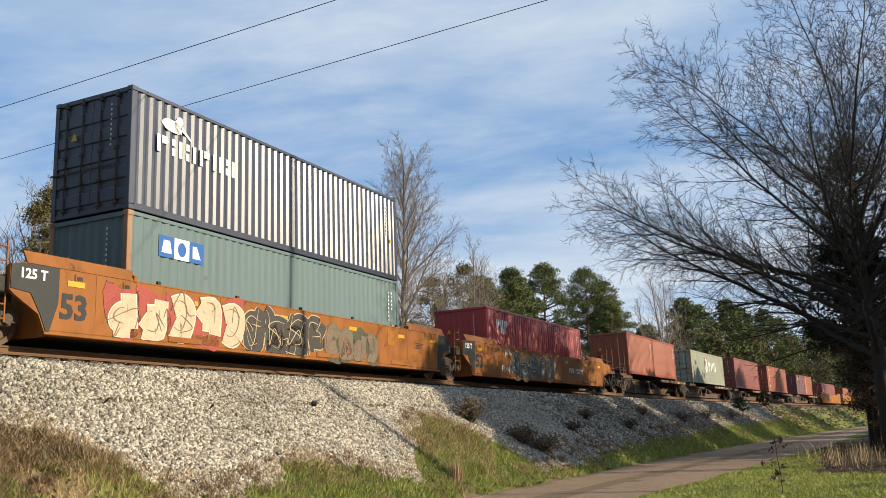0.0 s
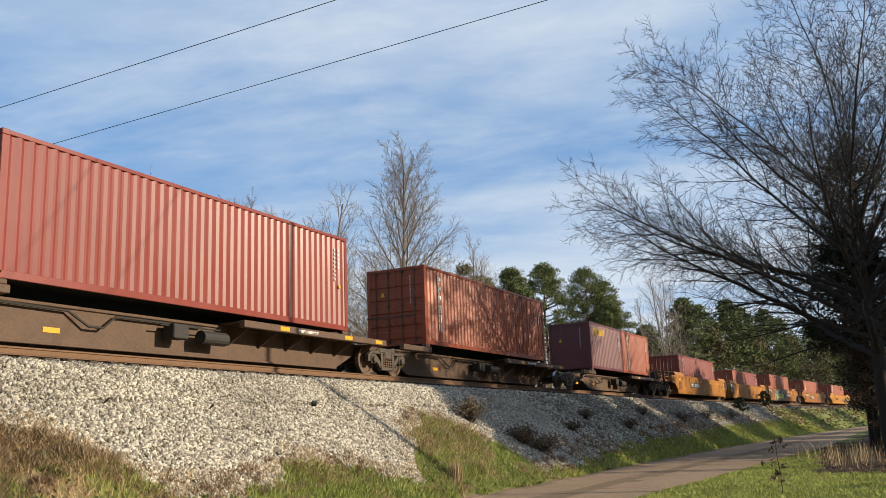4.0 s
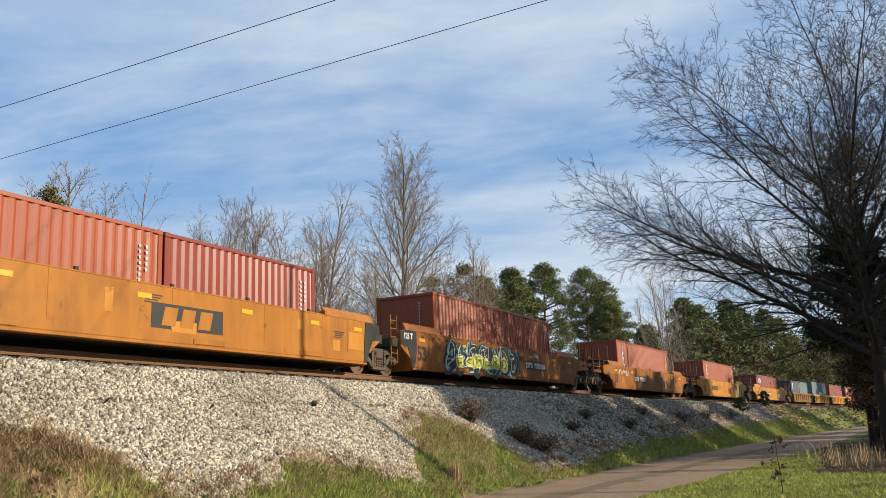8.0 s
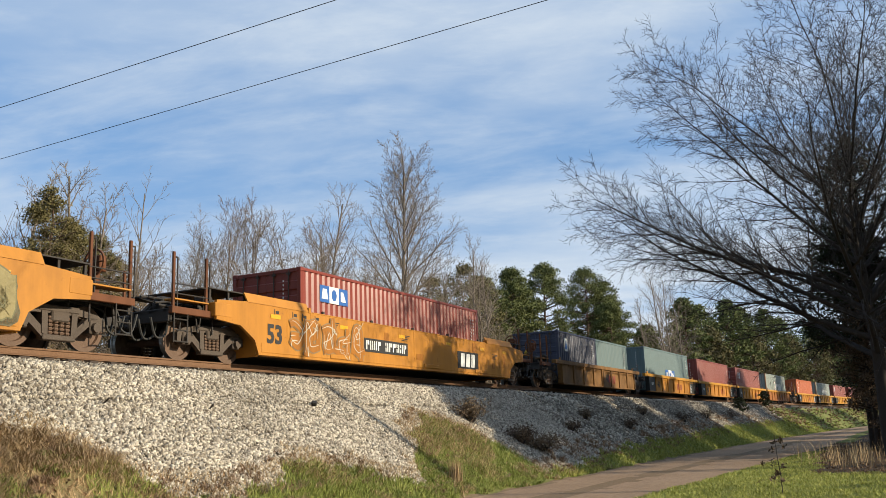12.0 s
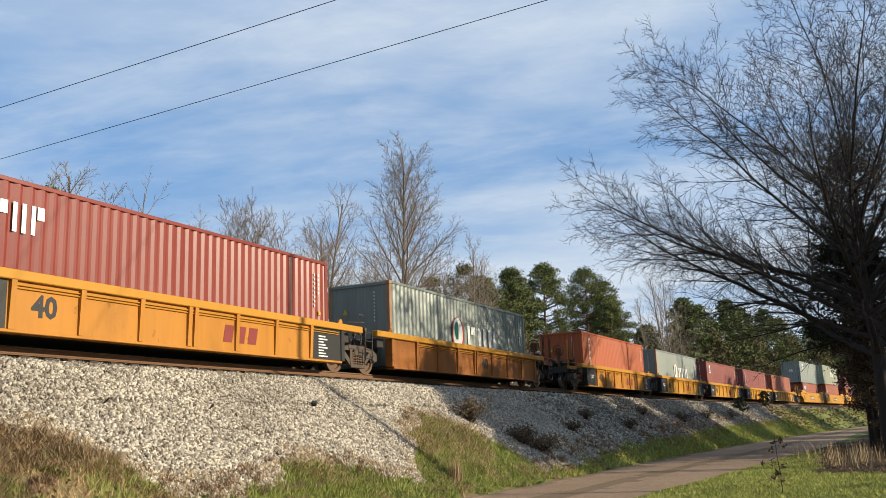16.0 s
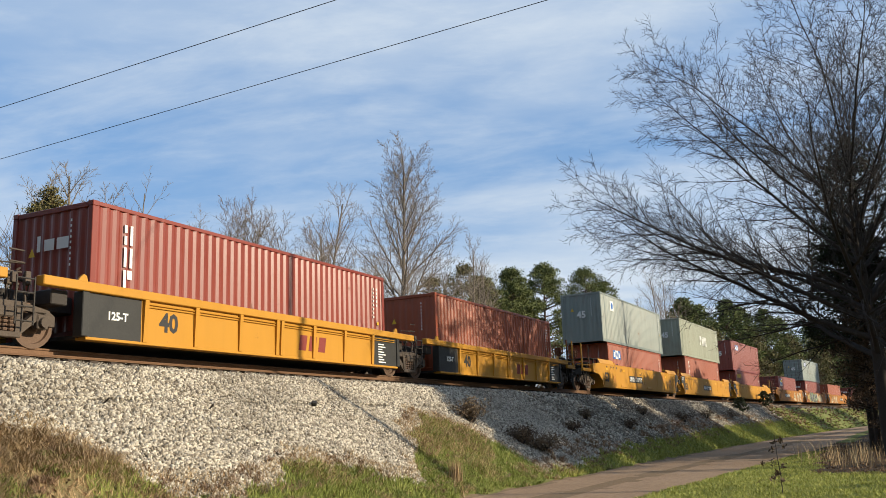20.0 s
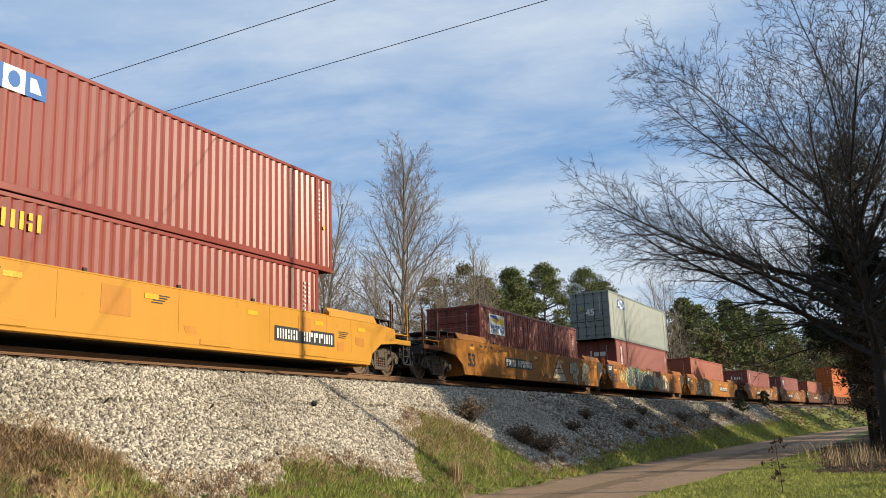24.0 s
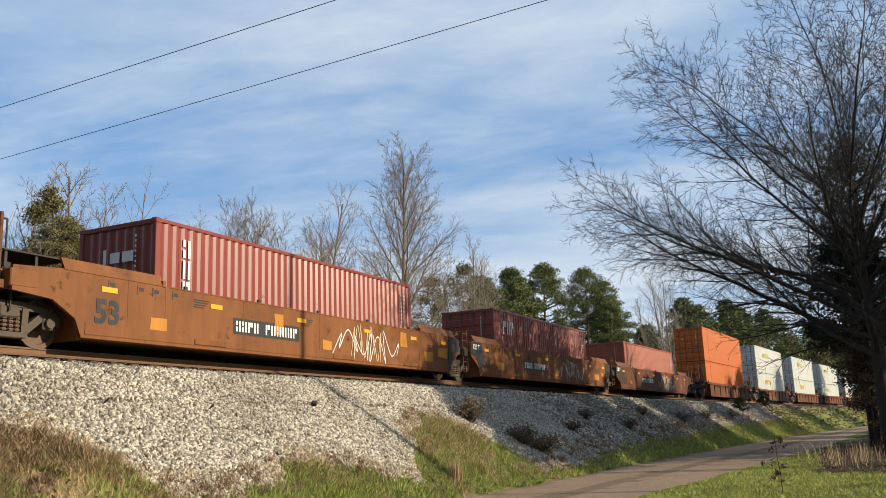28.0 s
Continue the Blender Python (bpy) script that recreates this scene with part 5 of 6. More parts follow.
# three single well cars
for k, s in enumerate((210.55, 234.39, 258.24)):
    p = s + M
    car = go(well53(("brown-orange well car with white spray tag", "amber well car with letter panel and graffiti", "amber well car with dark number panel")[k], (RUSTY, WORN_YELLOW, WORN_YELLOW)[k], p, "end", "end", 9.65, 9.65, "rear" if k else "front"), p)
    if k == 0:
        scribble(car, -7.3, -5.2, 0.95, 1.35, LETTER_WHITE, 3)
        graffiti(car, 2.4, 5.2, 0.35, 1.25, 4, plain("graffiti_teal", (0.16, 0.24, 0.2), 0.6, 0.3), RUSTY, 41, fat=0.1)
        number_bars(car, -4.0, 0.72, 2.6, 0.26, -1.554, LETTER_BLACK, LETTER_WHITE, 10, 5)
        forty(p, ORANGE_RED, False, "orange-red shipping container with upright letters", "column6")
    elif k == 1:
        number_bars(car, -5.1, 0.78, 2.4, 0.2, -1.554, LETTER_BLACK, AMBER, 10, 6)
        plate(car, "logo", logo_bars(1.2, 0.45, 1.6, 0.5), LOGO_RED, -1.554)
        graffiti(car, 4.4, 8.2, 0.2, 1.4, 4, plain("graffiti_olive", (0.14, 0.13, 0.06), 0.6, 0.3), plain("graffiti_moss", (0.24, 0.2, 0.085), 0.6, 0.4, 2.0), 42, ground=plain("graffiti_mud", (0.10, 0.085, 0.04), 0.6, 0.4, 2.0), fat=0.12)
        forty(p, ORANGE_RED, False, "faded orange-red shipping container with upright letters", "column6")
    else:
        graffiti(car, -7.2, -3.3, 0.25, 1.44, 5, plain("graffiti_smoke", (0.22, 0.15, 0.075), 0.6, 0.4), AMBER, 43, stroke=plain("graffiti_dull_white", (0.5, 0.46, 0.36), 0.6, 0.3), fat=0.11, wild=0.4)
        number_bars(car, -3.2, 0.66, 2.6, 0.28, -1.562, LETTER_BLACK, LETTER_WHITE, 10, 8)
        number_bars(car, 3.4, 0.45, 1.7, 0.5, -1.562, LETTER_BLACK, LETTER_WHITE, 3, 9)
        forty(p, RED, True, "brown-red shipping container with blue and white sign", "block_sign", top=2.855, tall=STD)
# two five-unit ribbed well cars
UNITS5 = [("end", "joint", 7.4, 7.9), ("joint", "joint", 8.0, 7.75), ("joint", "joint", 8.0, 7.87), ("joint", "joint", 8.0, 7.85), ("joint", "end", 8.0, 7.4)]
for k, s in enumerate((279.94, 296.31, 311.75, 327.4, 343.3)):
    p = s + M
    f, r, a, b = UNITS5[k]
    car = go(well40("grimy yellow ribbed well car", (DIRTY, WORN_YELLOW, WORN_YELLOW, WORN_YELLOW, RUSTY)[k], p, f, r, a, b, black=0 < k < 4, rim=YELLOW if k > 0 else None), p)
    if k < 4:
        plate(car, "logo", logo_bars(1.1, 0.42, 1.4, 0.42), LOGO_RED, -1.474)
    if k == 0:
        load(p, -3.067, 0.275, 6.058, STD, NAVY, True, "navy short shipping container with white emblem", "small_sign")
        load(p, 3.067, 0.275, 6.058, STD, SAGE, False, "grey short shipping container with white letters", "")
    else:
        forty(p, (SAGE, RED, RED, GREEN_GREY)[k - 1], (False, False, True, False)[k - 1], ("sage grey shipping container with blue sign", "brown-red shipping container in a ribbed well", "dark red shipping container with door bars", "grey-green shipping container with emblem and letters")[k - 1], ("mid_sign", "", "short_word", "round_word")[k - 1], RUST_POST if k == 4 else None)
for k, s in enumerate((363.75, 379.33, 395.21, 411.01, 426.95)):
    p = s + M
    f, r, a, b = UNITS5[k]
    car = go(well40("yellow ribbed well car with black end panels", WORN_YELLOW if k == 0 else YELLOW, p, f, r, a, b, rim=YELLOW), p)
    plate(car, "logo", logo_bars(0.9, 0.42, 1.4, 0.42), LOGO_RED, -1.474)
    forty(p, (TANGERINE, GREEN_GREY, RED, RED, ORANGE_RED)[k], False, ("orange-red shipping container with upright letters", "grey-green shipping container with emblem and letters", "brown-red shipping container with small sign", "brown-red shipping container with white upright letters", "brown-red shipping container in a yellow well car")[k], ("column6", "round_word", "small_sign", "column3", "")[k], RUST_POST if k == 1 else None)
# three-unit yellow well car with stacks
for k, s in enumerate((448.62, 468.1, 487.7)):
    p = s + M
    f, r, a, b = [("end", "joint", 9.85, 9.75), ("joint", "joint", 9.75, 9.8), ("joint", "end", 9.8, 9.8)][k]
    car = go(well53("clean yellow well car under stacked containers", YELLOW, p, f, r, a, b, "front" if k == 0 else ""), p)
    number_bars(car, (-3.2, -2.0, 3.6)[k], 0.66, 2.7, 0.26, -1.554, LETTER_BLACK, LETTER_WHITE, 10, 10 + k)
    tall = (STD, HC, STD)[k]
    forty(p, (ORANGE_RED, ORANGE_RED, RED)[k], False, ("orange-red shipping container under a long one", "orange-red shipping container under a cream one", "brown-red shipping container with yellow letters")[k], ("block_sign", "column6", "yellow_word")[k], top=0.264 + tall, tall=tall)
    over45(p, (GREEN_GREY, CREAM, RED)[k], False, ("long grey-green shipping container on a stack", "long rust-streaked cream shipping container on a stack", "long brown-red shipping container on a stack")[k], ("box_square", "big_word", "block_sign")[k], 0.276 + tall)
# three-unit orange well car with graffiti
CREAM_SPRAY = plain("graffiti_ivory", (0.50, 0.415, 0.275), 0.6, 0.35, 2.0)
for k, s in enumerate((511.39, 530.8, 550.37)):
    p = s + M
    f, r, a, b = [("end", "joint", 9.8, 9.75), ("joint", "joint", 9.75, 9.8), ("joint", "end", 9.8, 9.7)][k]
    car = go(well53(("orange well car with ivory cartoon graffiti", "orange well car with green-edged block graffiti", "orange well car with ivory painted shapes")[k], RUSTY if k == 1 else AMBER, p, f, r, a, b, "rear" if k == 2 else ""), p)
    if k == 1:
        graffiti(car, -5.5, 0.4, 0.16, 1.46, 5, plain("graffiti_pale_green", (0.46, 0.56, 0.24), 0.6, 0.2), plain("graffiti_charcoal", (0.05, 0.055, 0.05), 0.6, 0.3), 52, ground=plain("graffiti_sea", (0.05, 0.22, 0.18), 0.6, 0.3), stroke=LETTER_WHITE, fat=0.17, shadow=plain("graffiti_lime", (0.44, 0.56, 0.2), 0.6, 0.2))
        graffiti(car, 0.7, 4.6, 0.2, 1.36, 5, plain("graffiti_sand", (0.32, 0.21, 0.1), 0.6, 0.2), CREAM_SPRAY, 58, stroke=plain("graffiti_earth", (0.2, 0.13, 0.07), 0.6, 0.2), fat=0.19)
        scribble(car, -7.2, -5.7, 0.5, 1.3, plain("graffiti_lemon", (0.6, 0.56, 0.26), 0.6, 0.2), 75, thick=0.02, n=21)
        forty(p, RED, False, "brown-red shipping container under a long grey one", "column3")
        over45(p, GREEN_GREY, True, "long grey-green shipping container with door bars", "block_sign")
    else:
        x0 = 0.9 if k == 0 else -6.6
        plate(car, "graffiti_outline", [[(x0, 0.2), (x0 + 2.3, 0.25), (x0 + 1.25, 1.42)]], LETTER_BLACK, -1.566)
        plate(car, "graffiti_fill", [[(x0 + 0.12, 0.25), (x0 + 2.18, 0.29), (x0 + 1.24, 1.34)]], CREAM_SPRAY, -1.571)
        plate(car, "graffiti_stroke", [[(x0 + 0.6, 0.62 + j * 0.22), (x0 + 1.85 - j * 0.2, 0.62 + j * 0.22), (x0 + 1.83 - j * 0.2, 0.66 + j * 0.22), (x0 + 0.62, 0.66 + j * 0.22)] for j in range(3)], LETTER_BLACK, -1.576)
        for j, (cx, cz, rx, rz) in enumerate(((x0 + 3.5, 0.95, 0.62, 0.36), (x0 + 3.55, 0.48, 0.34, 0.3), (x0 + 5.2, 0.9, 0.62, 0.44), (x0 + 5.35, 0.42, 0.42, 0.26))):
            plate(car, "graffiti_outline", [blob(cx, cz, rx, rz, random.Random(60 + j), 26, 0.4)], LETTER_BLACK, -1.564 - 0.0045 * j)
            plate(car, "graffiti_fill", [blob(cx, cz, rx * 0.93, rz * 0.91, random.Random(60 + j), 26, 0.4)], CREAM_SPRAY, -1.5662 - 0.0045 * j)
            strokes, r = Shape(), random.Random(80 + j)
            for q in range(4):
                a = r.uniform(0, 6.28)
                ribbon(strokes, smooth_line([(cx + rx * f * math.cos(a + d), cz + rz * f * math.sin(a + d)) for f, d in ((0.75, 0), (0.55, 0.7), (0.4, 1.5), (0.62, 2.3))], 5), 0.016, -1.5852 - 0.0004 * q, 0.5)
            tagged(part("graffiti_stroke", strokes, LETTER_BLACK, car), kind="stuff")
        for j in range(6):
            ribbon_at = x0 + 0.75 + 0.17 * j
            plate(car, "graffiti_stroke", [[(ribbon_at, 0.55), (ribbon_at + 0.025, 0.55), (x0 + 1.18 + 0.03 * j, 0.98), (x0 + 1.165 + 0.03 * j, 0.98)]], LETTER_BLACK, -1.578)
        number_bars(car, -4.35 if k == 0 else 2.4, 0.7, 2.9, 0.28, -1.554, LETTER_BLACK, LETTER_WHITE, 10, 14 + k)
        if k == 0:
            scribble(car, -0.6, 0.7, 0.3, 0.6, LETTER_BLACK, 9)
        forty(p, RED if k == 0 else ORANGE_RED, k == 0, "brown-red shipping container with white and blue sign" if k == 0 else "faded orange-red shipping container in a graffiti car", "panel_sign" if k == 0 else "")
# three-unit brown well car
for k, s in enumerate((574.01, 593.47, 613.11)):
    p = s + M
    f, r, a, b = [("end", "joint", 9.7, 9.75), ("joint", "joint", 9.75, 9.8), ("joint", "end", 9.8, 9.7)][k]
    car = go(well53("dark rusty well car with sprayed white lines", (UMBER, UMBER, BROWN)[k], p, f, r, a, b, ""), p)
    number_bars(car, -3.7, 0.7, 2.6, 0.26, -1.554, LETTER_BLACK, LETTER_WHITE, 10, 20 + k)
    scribble(car, 0.6, 4.6, 0.25, 1.3, LETTER_WHITE, 30 + k)
    scribble(car, 1.6, 3.4, 0.2, 1.4, CREAM_SPRAY, 35 + k)
    forty(p, (RED, RED, ORANGE_RED)[k], k == 1, ("brown-red shipping container with upright white letters", "brown-red shipping container with door bars", "faded orange-red shipping container")[k], ("column3", "short_word", "")[k])
# single ribbed well cars with domestic stacks
for k, s in enumerate((636.4, 660.2, 683.6, 706.0, 729.0)):
    p = s + 8.07
    car = go(well40("dark ribbed well car under stacked long containers", BROWN, p, "end", "end", 9.4, 9.4, half=8.3, black=False), p)
    coat, name = (ORANGE, "orange") if k == 0 else (WHITE, "white")
    load(p, 0, 0.264, 16.15, HC, coat, True, f"long {name} container low in a well car", "yellow_tab" if k else "")
    load(p, 0, 3.172, 16.15, HC, coat, True, f"long {name} container stacked on another", "yellow_tab" if k else "")


# ------------------------------------------------------------------ trees
def sprout(s, rnd, p, d, length, r, level, plan, twig):
    """Grow one branch into the shapes s[level] and its children after it."""
    kids, spread, rise, wobble, n, shrink = plan[level][:6]
    pts, rad, q, w = [p.copy()], [r], p.copy(), d.normalized()
    end = 0.25 if level == 0 else 0.12
    for i in range(n):
        w = (w + Vector((rnd.gauss(0, wobble), rnd.gauss(0, wobble), rnd.gauss(0, wobble) + rise))).normalized()
        q = q + w * (length / n)
        pts.append(q.copy())
        rad.append(r * (1 - (1 - end) * (i + 1) / n))
    if level == 1:
        s[1].append(Shape().tube(pts, rad, 5))
    else:
        s[min(level, 2)].tube(pts, rad, 8 if level == 0 else 3)
    if level + 1 >= len(plan):
        return
    start = plan[level][6] if len(plan[level]) > 6 else 0.2
    for k in range(kids):
        u = start + (1 - start) * (k + rnd.random()) / kids
        f = u * n
        i = min(n - 1, int(f))
        at = pts[i].lerp(pts[i + 1], f - i)
        ax = (pts[i + 1] - pts[i]).normalized()
        side = ax.orthogonal().normalized()
        side.rotate(Matrix.Rotation(k * 2.4 + rnd.uniform(-0.5, 0.5), 3, ax))
        wide = spread + (plan[level][7] - spread) * (u - start) / (1 - start) if len(plan[level]) > 7 else spread
        a = radians(wide * rnd.uniform(0.75, 1.2))
        nd = ax * math.cos(a) + side * math.sin(a)
        here = rad[i] + (rad[i + 1] - rad[i]) * (f - i)
        taper = (1 - (plan[0][8] if len(plan[0]) > 8 else 0.70) * u) if level == 0 else (1 - 0.45 * u)
        sprout(s, rnd, at, nd, length * shrink * taper * (rnd.uniform(0.75, 1.2) if level else rnd.uniform(0.84, 1.12)), max(twig, min(here * 0.62, r * 0.40)), level + 1, plan, twig)


def ground_at(x, y):
    return ground_z(x, y - track_y(x))


def bare_tree(name, label, x, y, top, thick, plan, seed, bark, lean=(0, 0), foot=None, twig=0.008):
    t = thing(name, label, "tree", "bare trees", at=Matrix.Translation((x, y, (ground_at(x, y) if foot is None else foot) - 0.1)))
    s, rnd = [Shape(), [], Shape()], random.Random(seed)
    h = top - t.matrix_basis.translation.z
    sprout(s, rnd, Vector((0, 0, 0)), Vector((lean[0], lean[1], 1)), h * 0.94, thick, 0, plan, twig)
    part("trunk", s[0].mesh("trunk", True), bark, t)
    for limb in s[1]:
        part("limb", limb.mesh("limb", True), bark, t)
    part("crown", s[2], bark, t, "fine leafless twigs")
    return t


# kids, spread, rise, wobble, segments, shrink, first, spread at the tip
TALL = [(44, 52, 0.02, 0.03, 10, 0.47, 0.16, 22), (12, 34, 0.035, 0.07, 7, 0.42, 0.12), (8, 38, 0.03, 0.10, 4, 0.48, 0.1), (5, 36, 0.03, 0.12, 2, 0.5, 0.2), (0, 0, 0.03, 0.12, 1, 0.5)]
SLIM = [(22, 46, 0.02, 0.04, 8, 0.42, 0.15, 24), (9, 38, 0.045, 0.1, 5, 0.44, 0.12), (7, 38, 0.04, 0.12, 3, 0.5, 0.15), (0, 0, 0.03, 0.12, 2, 0.5)]
ROUND = [(17, 50, 0.02, 0.06, 6, 0.62, 0.12, 24), (10, 40, 0.03, 0.1, 5, 0.46, 0.12), (8, 40, 0.03, 0.12, 2, 0.5, 0.15), (0, 0, 0.03, 0.12, 2, 0.5)]
OPEN = [(13, 44, 0.0, 0.02, 8, 0.46, 0.22, 34), (6, 34, 0.05, 0.07, 5, 0.36, 0.25), (3, 34, 0.04, 0.1, 3, 0.5, 0.3), (0, 0, 0.03, 0.12, 2, 0.5)]
bare_tree("tall_bare_tree", "tall leafless tree with upright oval crown", 57.7, 30.2, 22.7, 0.24, TALL, 3, BARK_LIGHT, twig=0.011)
bare_tree("bare_tree", "slender leafless sapling standing above the brush", 31.9, 31.8, 14.5, 0.09, OPEN, 23, BARK_LIGHT, twig=0.011)
for i, (x, y, top, th) in enumerate([(51.4, 33.5, 19.4, 0.17), (48.6, 31.0, 16.4, 0.13), (29.6, 33.2, 15.6, 0.16), (28.0, 30.8, 13.4, 0.12), (25.2, 32.0, 13.9, 0.15), (23.6, 31.5, 12.9, 0.14), (69.3, 29.7, 18.6, 0.16),
                                     (73.5, 33.0, 17.6, 0.14), (62.5, 35.0, 17.0, 0.14), (76.5, 31.0, 18.2, 0.15), (139, 27.0, 26.2, 0.2), (146, 28.5, 24.0, 0.18), (132, 29.0, 21.0, 0.16), (30.2, 34.5, 13.2, 0.12), (22.0, 30.4, 11.6, 0.12),
                                     (66.0, 27.5, 15.5, 0.12), (136.0, 25.0, 25.0, 0.15), (142.0, 25.5, 23.0, 0.15)]):
    bare_tree("bare_tree", "slender leafless tree at the wood's edge", x, y, top - 0.7, th, SLIM, 20 + i, BARK_LIGHT, twig=0.011)
for i, (x, y, top) in enumerate([(36.0, 31.5, 13.0), (37.5, 30.6, 13.8), (38.6, 29.9, 14.1), (39.8, 29.2, 14.0), (41.0, 28.6, 13.7), (42.4, 28.2, 13.4), (44.0, 28.6, 13.3), (45.6, 29.2, 13.6), (38.0, 33.5, 14.0), (41.5, 32.5, 14.2),
                                 (34.4, 30.0, 11.2), (31.0, 29.6, 10.6), (29.0, 28.6, 10.2), (26.6, 28.2, 10.0), (54.0, 29.0, 14.0), (60.5, 29.5, 15.0)]):
    bare_tree("bare_tree", "small bushy leafless tree in the thicket", x, y, top - 0.5, 0.09, ROUND, 420 + i, BRUSH_BARK if i % 2 else BARK_LIGHT, twig=0.010)

# the broad tree beside the lane
BROAD = [(28, 74, 0.02, 0.06, 8, 1.28, 0.38, 26, 0.16), (21, 37, 0.012, 0.065, 10, 0.40, 0.12), (12, 40, 0.0, 0.10, 5, 0.42, 0.08), (6, 42, 0.0, 0.13, 2, 0.5, 0.12), (0, 0, 0.0, 0.16, 1, 0.5)]
bare_tree("broad_bare_tree", "broad leafless tree with spreading dark limbs beside the lane", 40.5, -0.7, 11.0, 0.34, BROAD, 7, BARK, (0.0, 0.02), twig=0.0105)


def leaf_cloud(centres, spread, count, size, rng, flatten=1.0):
    """Small four-cornered leaves scattered round the centres."""
    c = np.repeat(np.asarray(centres, float), count, axis=0)
    n = len(c)
    c += rng.normal(0, 1, (n, 3)) * spread * np.array([1, 1, flatten])
    u = rng.normal(0, 1, (n, 3))
    u /= np.linalg.norm(u, axis=1, keepdims=True)
    w = np.cross(u, rng.normal(0, 1, (n, 3)))
    w /= np.linalg.norm(w, axis=1, keepdims=True)
    a = size * rng.uniform(0.6, 1.3, (n, 1))
    v = np.stack([c - u * a, c + w * a * 0.45, c + u * a, c - w * a * 0.45], 1).reshape(-1, 3)
    return v, np.arange(n * 4).reshape(n, 4)


def evergreen(name, label, x, y, top, width, low, seed, leaf, clumps, per, size, bark=PINE_BARK, lumpy=1.0, foot=None, puff=0.13):
    z = (ground_at(x, y) if foot is None else foot) - 0.1
    t = thing(name, label, "tree", "evergreen trees", at=Matrix.Translation((x, y, z)))
    rnd, rng, h = random.Random(seed), np.random.default_rng(seed), top - z
    s = Shape()
    pts = [Vector((0.15 * math.sin(i + seed) * i / 8, 0.15 * math.cos(i * 1.3 + seed) * i / 8, h * 0.97 * i / 8)) for i in range(9)]
    s.tube(pts, [max(0.04, h * 0.016 * (1 - i / 8.6)) for i in range(9)], 7)
    part("trunk", s.mesh("trunk", True), bark, t)
    boughs, centres = Shape(), []
    for k in range(clumps):
        u = rnd.random() ** 0.8
        zz = h * (low + (0.99 - low) * u)
        prof = math.sin(math.pi * min(1, 0.22 + 0.78 * u)) ** 0.7 if lumpy > 0.5 else (1 - u) ** 0.8 + 0.08
        reach = width * prof * math.sqrt(rnd.uniform(0.15, 1.0)) * rnd.uniform(0.7, 1.15)
        a = rnd.uniform(0, 2 * math.pi)
        c = Vector((reach * math.cos(a), reach * math.sin(a), zz))
        boughs.tube([Vector((0, 0, zz - reach * 0.25)), Vector((c.x * 0.5, c.y * 0.5, zz - reach * 0.12)), c], [h * 0.004, h * 0.003, 0.015], 3)
        centres.append(c)
    tagged(part("branchwork", boughs, bark, t), kind="stuff")
    v, f = leaf_cloud(centres, width * puff * (0.6 + 0.4 * lumpy), per, size, rng, 0.55)
    part("crown", fast_mesh("crown", v, f), leaf, t, "uneven dark green foliage")
    return t


for i, (x, y, top, wd) in enumerate([(93.0, 38.0, 18.6, 3.2), (98.5, 36.9, 20.5, 3.6), (108.6, 36.2, 22.4, 4.4), (104.0, 38.5, 19.6, 3.4), (123.5, 35.0, 24.0, 4.8), (127.5, 33.5, 22.4, 3.8), (121.0, 31.0, 18.5, 3.6), (134.0, 35.5, 20.0, 3.6)]):
    evergreen("pine_tree", "tall pine tree with a rounded green crown", x, y, top, wd, 0.40, 60 + i, NEEDLES, 120, 190, 0.13, puff=0.10)
for i, (x, y, top, wd) in enumerate([(85.5, 37.6, 19.0, 3.6), (88.5, 37.0, 18.2, 3.0), (81.0, 39.0, 17.0, 3.0)]):
    evergreen("vine_grown_tree", "leafless tree overgrown with olive vines", x, y, top, wd, 0.25, 160 + i, VINE, 80, 110, 0.13, BARK_LIGHT, puff=0.12)
for i, (x, y, top, wd) in enumerate([(150, 26, 21.8, 4.6), (158, 23.5, 17.5, 4.5), (165, 26, 22.5, 5.0), (176, 22.5, 24.2, 5.5), (186, 19.5, 19.0, 5.0), (192, 22.0, 24.5, 5.5), (204, 18.5, 25.0, 6.0), (214, 15.0, 20.0, 5.0),
                                     (224, 17.0, 25.0, 6.0), (238, 10.5, 20.0, 6.0), (252, 11.5, 25.5, 7.0), (268, 7.0, 22.0, 7.0), (284, 6.0, 25.0, 8.0), (300, 0.0, 22.0, 8.0), (310, 8.0, 27.0, 8.0), (143, 31, 17, 4.5), (170, 30, 20, 5)]):
    evergreen("evergreen_tree", "dense evergreen tree behind the line", x, y, top, wd, 0.08, 90 + i, VINE if i in (1, 4, 7, 9) else EVERGREEN, 200, 56, 0.26, lumpy=0.7, puff=0.10)
for i, (x, y, top, wd) in enumerate([(25.6, 30.0, 12.3, 1.7), (27.0, 30.2, 11.2, 1.9), (28.9, 30.6, 10.9, 1.4), (30.6, 31.4, 10.2, 1.5)]):
    evergreen("cedar_tree", "olive-brown cedar among bare trees", x, y, top, wd, 0.22, 120 + i, CEDAR, 100, 190, 0.055, lumpy=0.8, puff=0.12)
